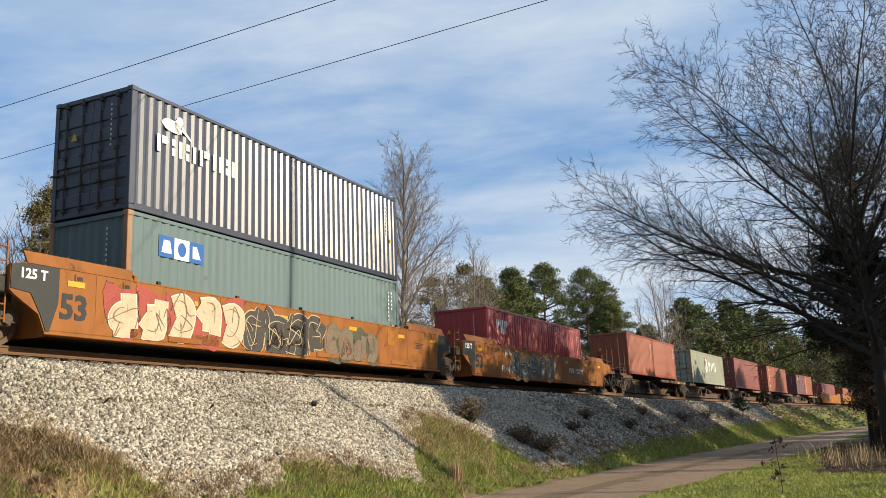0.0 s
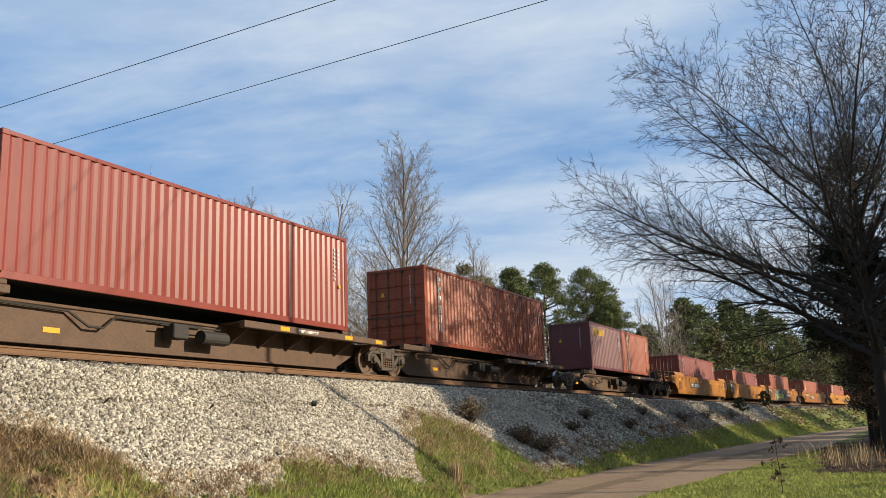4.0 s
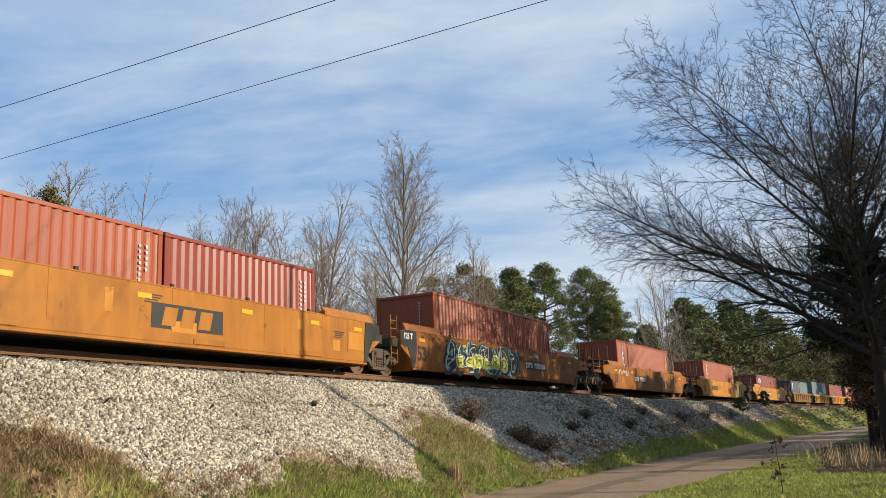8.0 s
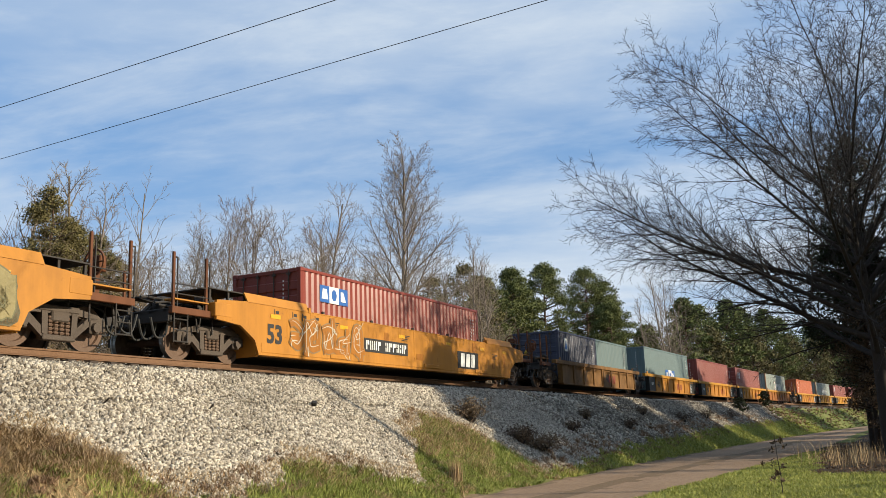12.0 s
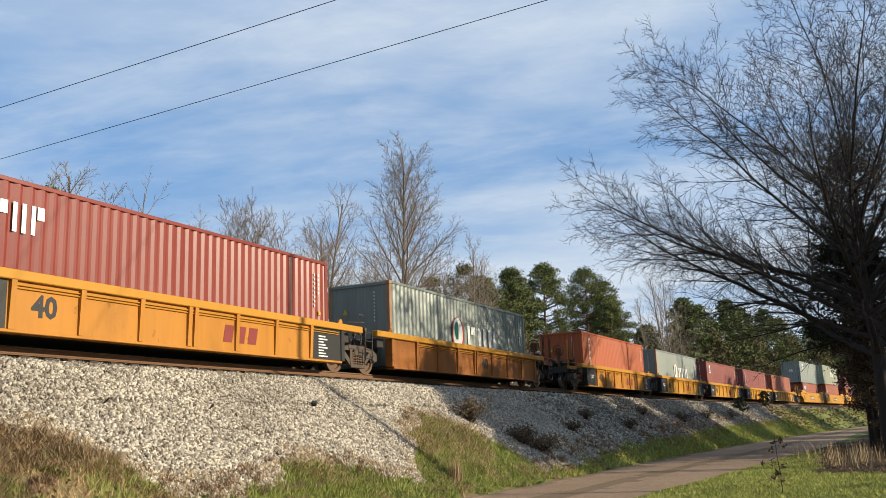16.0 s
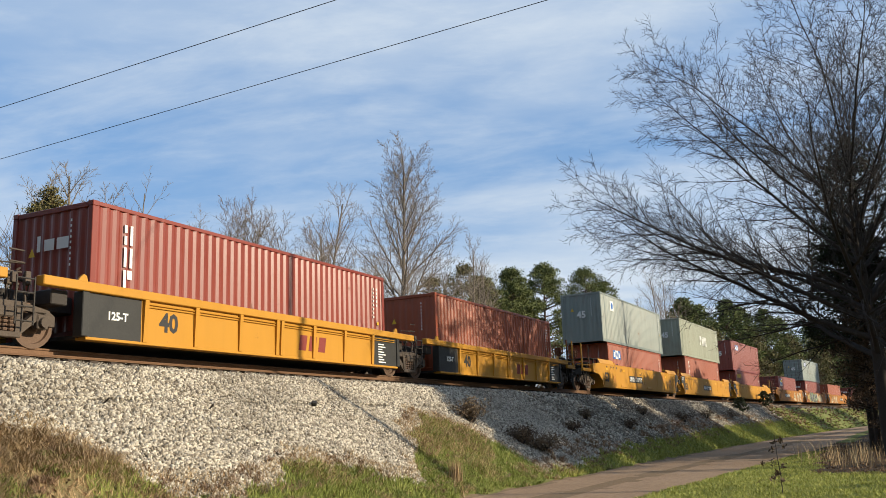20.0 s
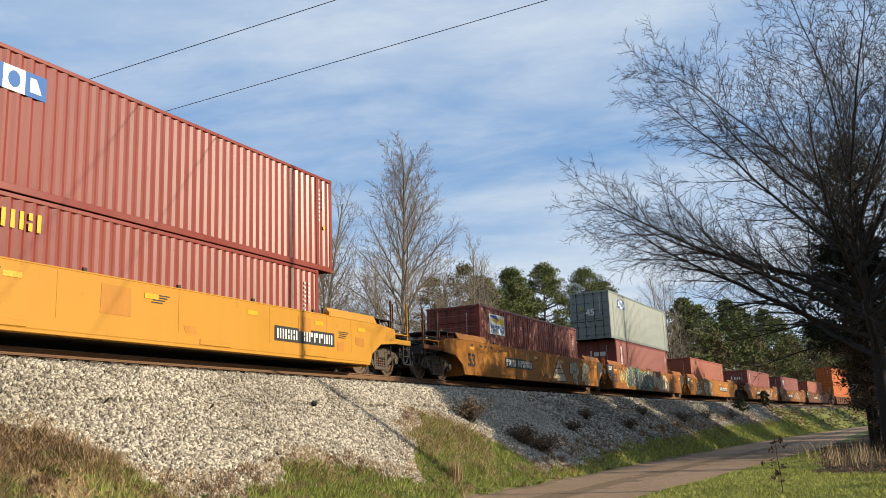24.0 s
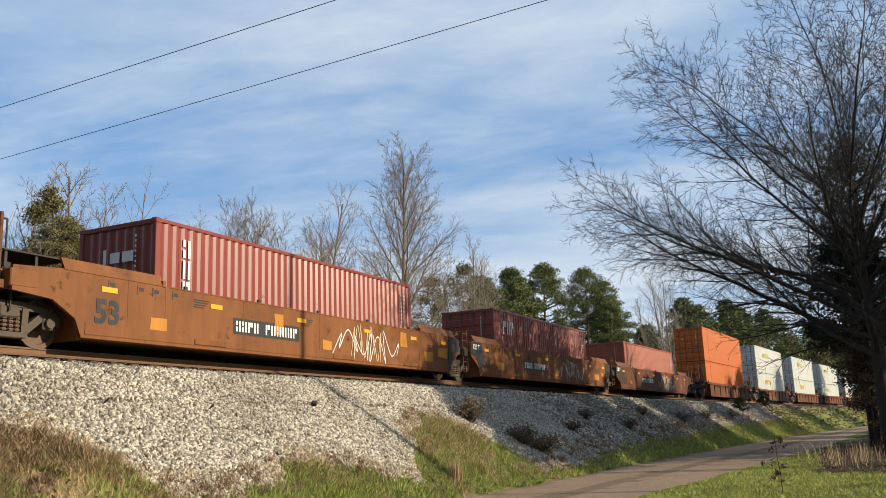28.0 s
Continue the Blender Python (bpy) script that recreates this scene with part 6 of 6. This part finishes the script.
# dark evergreens beside the lane
for i, (x, y, top, wd, low, n, per, size) in enumerate([(46.0, 0.0, 10.4, 2.5, 0.46, 150, 110, 0.09), (44.5, -0.7, 14.5, 2.6, 0.55, 110, 44, 0.09), (47.5, -3.9, 8.5, 2.6, 0.02, 260, 60, 0.11), (53.0, -4.2, 8.0, 2.6, 0.02, 220, 60, 0.12), (61.0, -5.4, 11.0, 3.6, 0.32, 300, 60, 0.14),
                                                        (64.0, -7.4, 12.0, 4.4, 0.03, 200, 60, 0.26), (78.0, -8.6, 13.0, 5.0, 0.03, 180, 60, 0.26), (96.0, -10.4, 14.0, 5.5, 0.03, 160, 60, 0.26), (118.0, -12.5, 15.0, 6.0, 0.03, 150, 60, 0.26), (150.0, -15.0, 17.0, 7.0, 0.03, 150, 60, 0.26),
                                                        (185.0, -17.5, 20.0, 9.0, 0.03, 160, 60, 0.26), (225, -28.0, 22.0, 10.0, 0.03, 150, 60, 0.26)]):
    evergreen("broadleaf_evergreen", "dark glossy evergreen crowding the lane's edge", x, y, top, wd, low, 140 + i, DARK_SHADED_LEAF, n, per, size, BARK)
for i, (x, y, top, wd) in enumerate([(44.5, -0.2, 7.0, 1.5), (49.5, -0.3, 7.6, 1.7), (42.5, -1.5, 6.4, 1.5), (53.0, -0.9, 7.5, 1.8)]):
    evergreen("undergrowth_bush", "brown leafy bush under the broad tree", x, y, top, wd, 0.26 if i != 2 else 0.03, 340 + i, DRY_LEAF if i % 2 == 0 else DARK_SHADED_LEAF, 130, 70, 0.07, BARK)
# tall trees out of view beside the lane, added to cast shade on the line
for i, (x, y, top, th) in enumerate([(24.4, -8.0, 28.0, 0.15), (60, -12.0, 20.0, 0.25), (76, -15, 20.0, 0.25)]):
    bare_tree("bare_tree", "unseen tall leafless tree added to shade the line", x, y, top, th, [(14, 40, 0.0, 0.008, 10, 0.2, 0.86)] + SLIM[1:] if i == 0 else SLIM, 200 + i, BARK)


# unseen row, its crowns raised so that ballast is shaded and lane stays lit
for i, (x, y, top, wd, low, n) in enumerate([(33.2, -8.6, 12.6, 2.7, 0.55, 150), (37.6, -9.0, 12.2, 2.8, 0.55, 150), (42.4, -9.6, 12.6, 2.6, 0.55, 140), (47.5, -10.6, 13.4, 3.4, 0.5, 130), (54.0, -11.5, 13.0, 3.6, 0.4, 120), (61.0, -12.4, 13.0, 4.0, 0.3, 110), (69.0, -13.5, 14.5, 4.6, 0.03, 60), (80.0, -15.0, 15.0, 5.0, 0.03, 60), (92.0, -17.0, 16.0, 5.5, 0.03, 60)]):
    evergreen("broadleaf_evergreen", "unseen evergreen added to shade the ballast", x, y, top, wd, low, 240 + i, DARK_SHADED_LEAF, n, 44, 0.22, BARK)
# unseen pines, their clump counts set how dappled the shade on the train is
for i, (x, y, top, wd, low) in enumerate([(34.6, -12.5, 21.5, 3.0, 0.50), (41.0, -13.0, 21.5, 3.0, 0.45), (47.0, -13.5, 20.0, 3.0, 0.45)]):
    evergreen("pine_tree", "unseen high-crowned pine added to dapple the train", x, y, top, wd, low, 255 + i, NEEDLES, (30, 12, 7)[i], 46, 0.18)
# unseen trees added behind the camera to keep sky light off container ends
for i, (x, y) in enumerate([(-14, 27), (-20, 36), (-12, 40), (-24, 25), (-30, 14), (-26, 4), (-30, -8), (-24, -20), (-36, 30), (-38, -22), (-34, 44), (-8, 50), (-8, 24), (-7, 32), (-9, 1), (-8, -6), (-14, -3)]):
    evergreen("evergreen_tree", "unseen dense evergreen added to block sky light", x, y, 22.0 + (i * 7) % 5, 6.0, 0.04, 260 + i, NEEDLES, 90, 40, 0.5, lumpy=0.8)


# ------------------------------------------------------------------ brush, stones and grass
def thicket(name, label, spots, seed, mat, tall):
    """Thin bare stems of the wood's edge."""
    rnd, s = random.Random(seed), Shape()
    for x, y in spots:
        z, h = ground_at(x, y), tall * rnd.uniform(0.5, 1.1)
        p, w, pts = Vector((x, y, z)), Vector((rnd.gauss(0, 0.16), rnd.gauss(0, 0.16), 1)), []
        for i in range(5):
            pts.append(p + w * (h * i / 4) + Vector((rnd.gauss(0, 0.08), rnd.gauss(0, 0.08), 0)) * i)
        s.tube(pts, [0.028, 0.022, 0.017, 0.012, 0.006], 3)
        for k in range(11):
            i = rnd.randrange(1, 4)
            b = pts[i].lerp(pts[i + 1], rnd.random())
            d = Vector((rnd.gauss(0, 1), rnd.gauss(0, 1), rnd.uniform(0.3, 1.6))).normalized() * h * rnd.uniform(0.12, 0.32)
            s.tube([b, b + d * 0.55, b + d + Vector((0, 0, d.length * 0.18))], [0.012, 0.009, 0.005], 3)
    tagged(part(name, s, mat, None), label, "brush", kind="stuff")


rnd = random.Random(77)
thicket("brush", "tangled leafless brush along the wood's edge", [(rnd.uniform(14, 75), rnd.uniform(24, 38)) for _ in range(1300)], 78, BRUSH, 6.0)
thicket("brush", "leafless brush below the pines", [(x, track_y(x) + rnd.uniform(9, 20)) for x in (rnd.uniform(70, 220) for _ in range(600))], 79, BRUSH, 7.0)
far_clumps = [(x, track_y(x) + rnd.uniform(24, 46), rnd.uniform(3, 9)) for x in (rnd.uniform(60, 330) for _ in range(700))]
v, f = leaf_cloud([(x, y, z) for x, y, z in far_clumps], 1.6, 26, 0.45, np.random.default_rng(5))
tagged(part("undergrowth", fast_mesh("undergrowth", v, f), CEDAR, None), "evergreen undergrowth deep in the wood", "undergrowth", kind="stuff")


def scatter(n, xa, xb, sa, sb, rng, keep, bias=1.0):
    """Points of the bank in a stretch of the plan, by zone."""
    out = []
    while len(out) < n:
        x, s = xa + (xb - xa) * rng.random() ** bias, sa + (sb - sa) * rng.random()
        if keep(x, s):
            out.append((x, s))
    return [(x, track_y(x) + s, ground_z(x, s)) for x, s in out]


def stones(name, label, points, low, high, rng, mat):
    n = len(points)
    base = np.array([(1, 0, 0), (-1, 0, 0), (0, 1, 0), (0, -1, 0), (0, 0, 1), (0, 0, -1)], float)
    tri = np.array([(0, 2, 4), (2, 1, 4), (1, 3, 4), (3, 0, 4), (2, 0, 5), (1, 2, 5), (3, 1, 5), (0, 3, 5)])
    q = rng.normal(0, 1, (n, 3, 3))
    q, _ = np.linalg.qr(q)
    size = rng.uniform(low, high, (n, 1, 1)) * rng.uniform(0.65, 1.25, (n, 1, 3))
    v = (base[None] + rng.normal(0, 0.30, (n, 6, 3))) * size
    v = np.einsum("nij,nkj->nik", v, q) + np.asarray(points)[:, None, :] + np.array([0, 0, 0.004])
    f = tri[None] + (np.arange(n) * 6)[:, None, None]
    tagged(part(name, fast_mesh(name, v.reshape(-1, 3), f.reshape(-1, 3)), mat, None), label, "ballast", kind="stuff")


rng = np.random.default_rng(11)
stones("ballast_stones", "pale crushed limestone ballast on the bank", scatter(90000, 6.5, 34, -6.2, -1.45, rng, lambda x, s: zone(x, s) == 0), 0.024, 0.052, rng, STONE)
stones("ballast_stones", "grey crushed ballast further along the bank", scatter(18000, 34, 110, -6.2, -1.5, rng, lambda x, s: zone(x, s) == 0, 1.5), 0.035, 0.07, rng, STONE)
stones("ballast_stones", "pale ballast between the rails", scatter(9000, 6, 40, -1.7, -0.86, rng, lambda x, s: True), 0.022, 0.040, rng, STONE)


def blades(name, label, points, low, high, wide, lean, rng, mat):
    p = np.asarray(points)
    n = len(p)
    h = rng.uniform(low, high, (n, 1))
    a = rng.uniform(0, 2 * np.pi, n)
    u = np.stack([np.cos(a), np.sin(a), np.zeros(n)], 1) * wide
    bend = rng.normal(0, lean, (n, 3)) * h
    bend[:, 2] = 0
    up = np.array([0, 0, 1.0]) * h
    v = np.stack([p - u, p + u, p + up * 0.6 + bend * 0.4 + u * 0.7, p + up * 0.6 + bend * 0.4 - u * 0.7, p + up * 0.92 + bend], 1).reshape(-1, 3)
    k = (np.arange(n) * 5)[:, None]
    quads = np.concatenate([k + np.array([[0, 1, 2]]), k + np.array([[0, 2, 3]]), k + np.array([[3, 2, 4]])])
    tagged(part(name, fast_mesh(name, v, quads), mat, None), label, "grass", kind="stuff")


def clumps(name, label, roots, per, low, high, wide, rng, mat):
    """Tufts of bent blades that fan out from their roots."""
    c = np.asarray(roots)
    big = rng.uniform(0.45, 1.0, len(c)) ** 1.5
    p = np.repeat(c, per, axis=0) + rng.normal(0, 0.05, (len(c) * per, 3)) * np.array([1, 1, 0.1])
    n = len(p)
    h = (np.repeat(big, per) * rng.uniform(low, high, n))[:, None]
    drift = np.repeat(rng.uniform(0, 2 * np.pi, len(c)), per) + rng.normal(0, 1.1, n)
    out = np.stack([np.cos(drift), np.sin(drift), np.zeros(n)], 1)
    side = np.stack([-np.sin(drift), np.cos(drift), np.zeros(n)], 1) * wide
    reach, up = out * h * rng.uniform(0.5, 1.5, (n, 1)), np.array([0, 0, 1.0]) * h
    tip = p + reach + up * rng.uniform(0.0, 0.55, (n, 1))
    mid = p + reach * 0.45 + up * 0.5
    v = np.stack([p - side, p + side, mid + side * 0.8, mid - side * 0.8, tip], 1).reshape(-1, 3)
    k = (np.arange(n) * 5)[:, None]
    tris = np.concatenate([k + np.array([[0, 1, 2]]), k + np.array([[0, 2, 3]]), k + np.array([[3, 2, 4]])])
    tagged(part(name, fast_mesh(name, v, tris), mat, None), label, "grass", kind="stuff")


def patchy(x, s, scale, shift):
    return noise.noise((x * scale, s * scale, shift)) + 0.5 * noise.noise((x * scale * 2.7, s * scale * 2.7, shift + 4))


clumps("dry_grass", "dry straw-coloured grass tangled on the bank", scatter(1500, 5.5, 14.5, -9, -3, rng, lambda x, s: zone(x, s) == 2 and patchy(x, s, 0.9, 7.0) > -0.25), 26, 0.14, 0.36, 0.0055, rng, STRAW_BLADE)
clumps("dry_grass", "matted brown weeds on the bank", scatter(320, 5.5, 15.5, -9, -2.9, rng, lambda x, s: zone(x, s) == 2 and patchy(x, s, 1.1, 17.0) > 0.1), 26, 0.12, 0.34, 0.006, rng, WEED_BLADE)
clumps("grass", "green tufts growing through the dry grass", scatter(560, 5.5, 16, -9, -3.4, rng, lambda x, s: zone(x, s) == 2 and patchy(x, s, 0.8, 27.0) > 0.12 + 0.16 * (s + 5.2)), 26, 0.08, 0.2, 0.007, rng, GRASS_BLADE)
clumps("dry_grass", "brown weeds along the ballast's edge", scatter(330, 11, 29, -6.4, -2.9, rng, lambda x, s: zone(x, s) in (0, 1) and abs(s - along(BALLAST_TOE, x)) < 0.5 and patchy(x, s, 0.9, 37.0) > 0.05), 24, 0.1, 0.3, 0.0055, rng, WEED_BLADE)
clumps("dry_grass", "dry tussocks on the turf slope", scatter(210, 14, 29, -6.8, -2.9, rng, lambda x, s: zone(x, s) == 1 and patchy(x, s, 0.8, 47.0) > 0.1), 26, 0.12, 0.34, 0.006, rng, STRAW_BLADE)
clumps("grass", "lush green tufts on the turf slope", scatter(620, 13, 29, -6.8, -3.2, rng, lambda x, s: zone(x, s) == 1 and patchy(x, s, 0.8, 57.0) > -0.05), 26, 0.1, 0.24, 0.007, rng, GRASS_BLADE)
clumps("dry_grass", "brown weeds along the shaded bank", scatter(700, 27, 120, -6.2, -2.6, rng, lambda x, s: abs(s - along(BALLAST_TOE, x) - 0.25) < 0.75 and patchy(x, s, 0.35, 67.0) > -0.05, 1.5), 24, 0.14, 0.42, 0.009, rng, WEED_BLADE)
clumps("grass", "deep green tussocks along the verge", scatter(500, 27, 110, -7.0, -4.0, rng, lambda x, s: zone(x, s) == 3, 1.5), 24, 0.12, 0.32, 0.010, rng, LAWN_BLADE)
clumps("dry_grass", "rank brown grass on the far bank", scatter(520, 96, 190, -6.0, -1.9, rng, lambda x, s: True, 1.4), 20, 0.25, 0.6, 0.02, rng, WEED_BLADE)
clumps("grass", "rank green grass on the far bank", scatter(520, 96, 190, -6.4, -2.6, rng, lambda x, s: True, 1.4), 20, 0.2, 0.5, 0.02, rng, GRASS_BLADE)
blades("dry_grass", "short dry grass on the bank", scatter(14000, 5.5, 14.5, -9, -3, rng, lambda x, s: zone(x, s) == 2), 0.05, 0.16, 0.006, 0.95, rng, STRAW_BLADE)
blades("grass", "short green grass on the bank", scatter(14000, 6, 20, -7.5, -3.8, rng, lambda x, s: zone(x, s) in (1, 2) and noise.noise((x * 0.9, s * 0.9, 6.0)) > 0.05 + 0.35 * (s + 5.2)), 0.06, 0.19, 0.007, 0.6, rng, GRASS_BLADE)
blades("grass", "green and yellow turf patch on the slope", scatter(22000, 12.5, 29, -7, -3, rng, lambda x, s: zone(x, s) == 1), 0.06, 0.20, 0.007, 0.5, rng, GRASS_BLADE)
blades("dry_grass", "dry stalks through the turf on the slope", scatter(7000, 14, 29, -6.6, -3, rng, lambda x, s: zone(x, s) == 1 and noise.noise((x * 0.8, s * 0.8, 3.0)) > -0.1 - 0.3 * (s + 4.6)), 0.08, 0.24, 0.006, 0.8, rng, STRAW_BLADE)
blades("grass", "bright green lawn beside the lane", scatter(60000, 17, 46, -20, -10, rng, lambda x, s: zone(x, s) == 3, 1.4), 0.03, 0.085, 0.007, 0.6, rng, LAWN_BLADE)
blades("grass", "green verge below the ballast", scatter(24000, 26, 120, -7.2, -3.5, rng, lambda x, s: zone(x, s) == 3, 1.6), 0.08, 0.24, 0.012, 0.5, rng, LAWN_BLADE)


def tuft(name, label, x, y, n, tall, spread, mat, seed):
    g = np.random.default_rng(seed)
    pts = [(x + a, y + b, ground_at(x, y)) for a, b in g.normal(0, spread, (n, 2))]
    blades(name, label, pts, tall * 0.5, tall, 0.008, 0.16, g, mat)


def fallen(name, label, n, xa, xb, sa, sb, keep, size, seed, bias=1.4):
    """Fallen leaves lying about on the ground."""
    g = np.random.default_rng(seed)
    pts = scatter(n, xa, xb, sa, sb, g, keep, bias)
    v, f = leaf_cloud([(x, y, z + 0.012) for x, y, z in pts], 0.01, 1, size, g, 0.3)
    tagged(part(name, fast_mesh(name, v, f), LEAF_FALL, None), label, "fallen leaves", kind="stuff")


fallen("fallen_leaves", "brown fallen leaves under the trees", 9000, 24, 60, -18, -11, lambda x, s: zone(x, s) == 6 or (zone(x, s) == 3 and s < -12.4 and noise.noise((x * 0.7, s * 0.7, 4.0)) > 0.25), 0.036, 52)
blades("dry_grass", "thin dry grass creeping into the ballast", scatter(7000, 6.5, 27, -6.4, -2.8, rng, lambda x, s: zone(x, s) == 0 and s < along(BALLAST_TOE, x) + 0.45 + 0.5 * noise.noise((x * 1.5, s * 1.5, 2.0))), 0.05, 0.18, 0.006, 0.9, rng, STRAW_BLADE)
fallen("fallen_leaves", "dead leaves caught in the bank grass", 5000, 6, 32, -7, -3.2, lambda x, s: zone(x, s) in (1, 2), 0.05, 53, 1.0)


tuft("straw_tuft", "upright tuft of dry straw at the bank's foot", 20.8, track_y(20.8) - 5.75, 160, 0.75, 0.07, STRAW_BLADE, 3)
for i, (x, y) in enumerate([(33.0, 1.3), (34.5, 0.6), (36.0, 0.9), (31.5, 0.5), (35.2, 0.0), (37.5, 1.9)]):
    tuft("straw_tuft", "clump of tall dry grass by the lane", x, y, 34, 0.95, 0.42, STRAW_BLADE, 30 + i)


def dry_bush(x, s, tall, wide, n, seed):
    """A dead brown bush of thin twigs with clinging leaves."""
    y = track_y(x) + s
    b = thing("dead_bush", "dead brown bush clinging to the bank", "bush", "bank bushes", at=Matrix.Translation((x, y, ground_z(x, s))))
    r, twigs, cs = random.Random(seed), Shape(), []
    for k in range(n):
        d = Vector((r.gauss(0, wide * 0.5), r.gauss(0, wide * 0.5), tall * r.uniform(0.5, 1.0)))
        twigs.tube([Vector((0, 0, -0.05)), d * 0.55 + Vector((0, 0, 0.06)), d], [0.012, 0.008, 0.004], 3)
        cs += [d[:], (d * 0.7)[:]]
    tagged(part("twig_mass", twigs, BARK, b), kind="stuff")
    v, f = leaf_cloud(cs, 0.09, 9, 0.045, np.random.default_rng(seed))
    part("foliage", fast_mesh("foliage", v, f), DRY_LEAF if seed % 2 else BRUSH, b)


for i, (x, s, h, w) in enumerate([(26.4, -3.7, 0.75, 0.45), (28.2, -4.7, 0.5, 0.6), (28.9, -5.1, 0.5, 0.8), (34.5, -4.3, 0.35, 0.35), (38.5, -3.6, 0.4, 0.3), (43.0, -4.3, 0.45, 0.5), (49.0, -3.4, 0.4, 0.4), (56.0, -4.0, 0.6, 0.6), (64.0, -3.7, 0.6, 0.8), (72.0, -3.9, 0.7, 0.9)]):
    dry_bush(x, s, h, w, 70 if i < 3 else 30, 300 + i)
for i, (x, s, h) in enumerate([(81.6, -2.9, 1.1), (97.5, -2.3, 1.6)]):
    evergreen("green_bush", "small dark green bush beside the rails", x, track_y(x) + s, ground_z(x, s) + h, 0.7, 0.05, 320 + i, DARK_SHADED_LEAF, 40, 30, 0.10, BARK)


def weed():
    """A withered stalk with hanging brown leaves."""
    w = thing("withered_weed", "tall withered weed with curled brown leaves", "weed", at=Matrix.Translation((20.5, 1.85, ground_at(20.5, 1.85))))
    s = Shape().tube([Vector((0, 0, 0)), Vector((0.02, 0.0, 0.4)), Vector((0.0, 0.03, 0.8)), Vector((0.03, 0.05, 1.28))], [0.012, 0.010, 0.008, 0.004], 5)
    r, cs = random.Random(4), []
    for k in range(16):
        z = r.uniform(0.25, 1.2)
        d = Vector((r.gauss(0, 0.1), r.gauss(0, 0.1), r.uniform(-0.05, 0.08)))
        s.tube([Vector((0.01, 0.02, z)), Vector((0.01, 0.02, z)) + d], [0.004, 0.002], 3)
        cs.append(Vector((0.01, 0.02, z)) + d)
    part("stalk", s, BARK, w)
    v, f = leaf_cloud([c[:] for c in cs], 0.025, 5, 0.055, np.random.default_rng(8))
    part("foliage", fast_mesh("foliage", v, f), DRY_LEAF, w, "curled dry leaves")


weed()


# ------------------------------------------------------------------ overhead wires
def wires():
    """Two cables that cross the line overhead, level but for a slight sag."""
    for k, (a, b) in enumerate((((16.85, 31.0), (13.22, -22.0)), ((20.23, 36.0), (15.44, -22.0)))):
        pts = []
        for i in range(25):
            u = i / 24
            pts.append(Vector((a[0] + (b[0] - a[0]) * u, a[1] + (b[1] - a[1]) * u, 11.0 + WIRE_SAG[k] * ((2 * u - 1) ** 2 - 0.2))))
        w = thing("overhead_cable", "thin dark overhead cable crossing the line", "cable", "overhead cables")
        part("strand", Shape().tube(pts, [0.0095] * 25, 5), LETTER_BLACK, w)
        for y in (a[1], b[1]):
            x = a[0] if y == a[1] else b[0]
            g = ground_at(x, y)
            part("pole", Shape().rod((x, y, g), (x, y, 11.6), 0.14, 0.10, 10), BARK, w, "round wooden cable pole")


WIRE_SAG = (0.1, 0.1)
wires()


# ------------------------------------------------------------------ small things on the bank
def bits():
    g = track_y(18.7) - 2.97
    b = thing("charred_block", "small charred block lying on the ballast", "debris", at=Matrix.Translation((18.7, g, ground_z(18.7, -2.97) + 0.06)) @ pose(0, 0, 0, 12, 20, 40))
    part("block", Shape().box(-0.14, 0.14, -0.07, 0.07, -0.05, 0.05, 0.025), LETTER_BLACK, b)
    for x, s, a in ((12.0, -3.0, 70), (14.6, -3.2, 60)):
        d = thing("stick", "short weathered stick on the ballast", "debris", at=Matrix.Translation((x, track_y(x) + s, ground_z(x, s) + 0.05)) @ pose(0, 0, 0, 0, 20, a))
        part("wood", Shape().rod((-0.22, 0, 0), (0.22, 0, 0), 0.018, 0.012, 6), BARK, d)


bits()


# ------------------------------------------------------------------ what moves
def motions():
    seconds = [float(t) for t in range(29)]
    for ob, place, lift in moving:
        up = Matrix.Translation((0, 0, lift))
        walk(ob, [(t, on_track(place - gone(t)) @ up) for t in seconds])
    for wheel, dx, place in spinning:
        rows = []
        for k in range(0, 841):
            t = k / 30
            if 4 < place - gone(t) < 55:
                rows.append((t, Matrix.Translation((dx, 0, WHEEL_R)) @ Matrix.Rotation(-(gone(t) / WHEEL_R) % (2 * math.pi), 4, "Y")))
        if not rows:
            continue
        if rows[0][0] > 0:
            rows.insert(0, (0.0, rows[0][1]))
        if rows[-1][0] < 28:
            rows.append((28.0, rows[-1][1]))
        walk(wheel, rows)


motions()
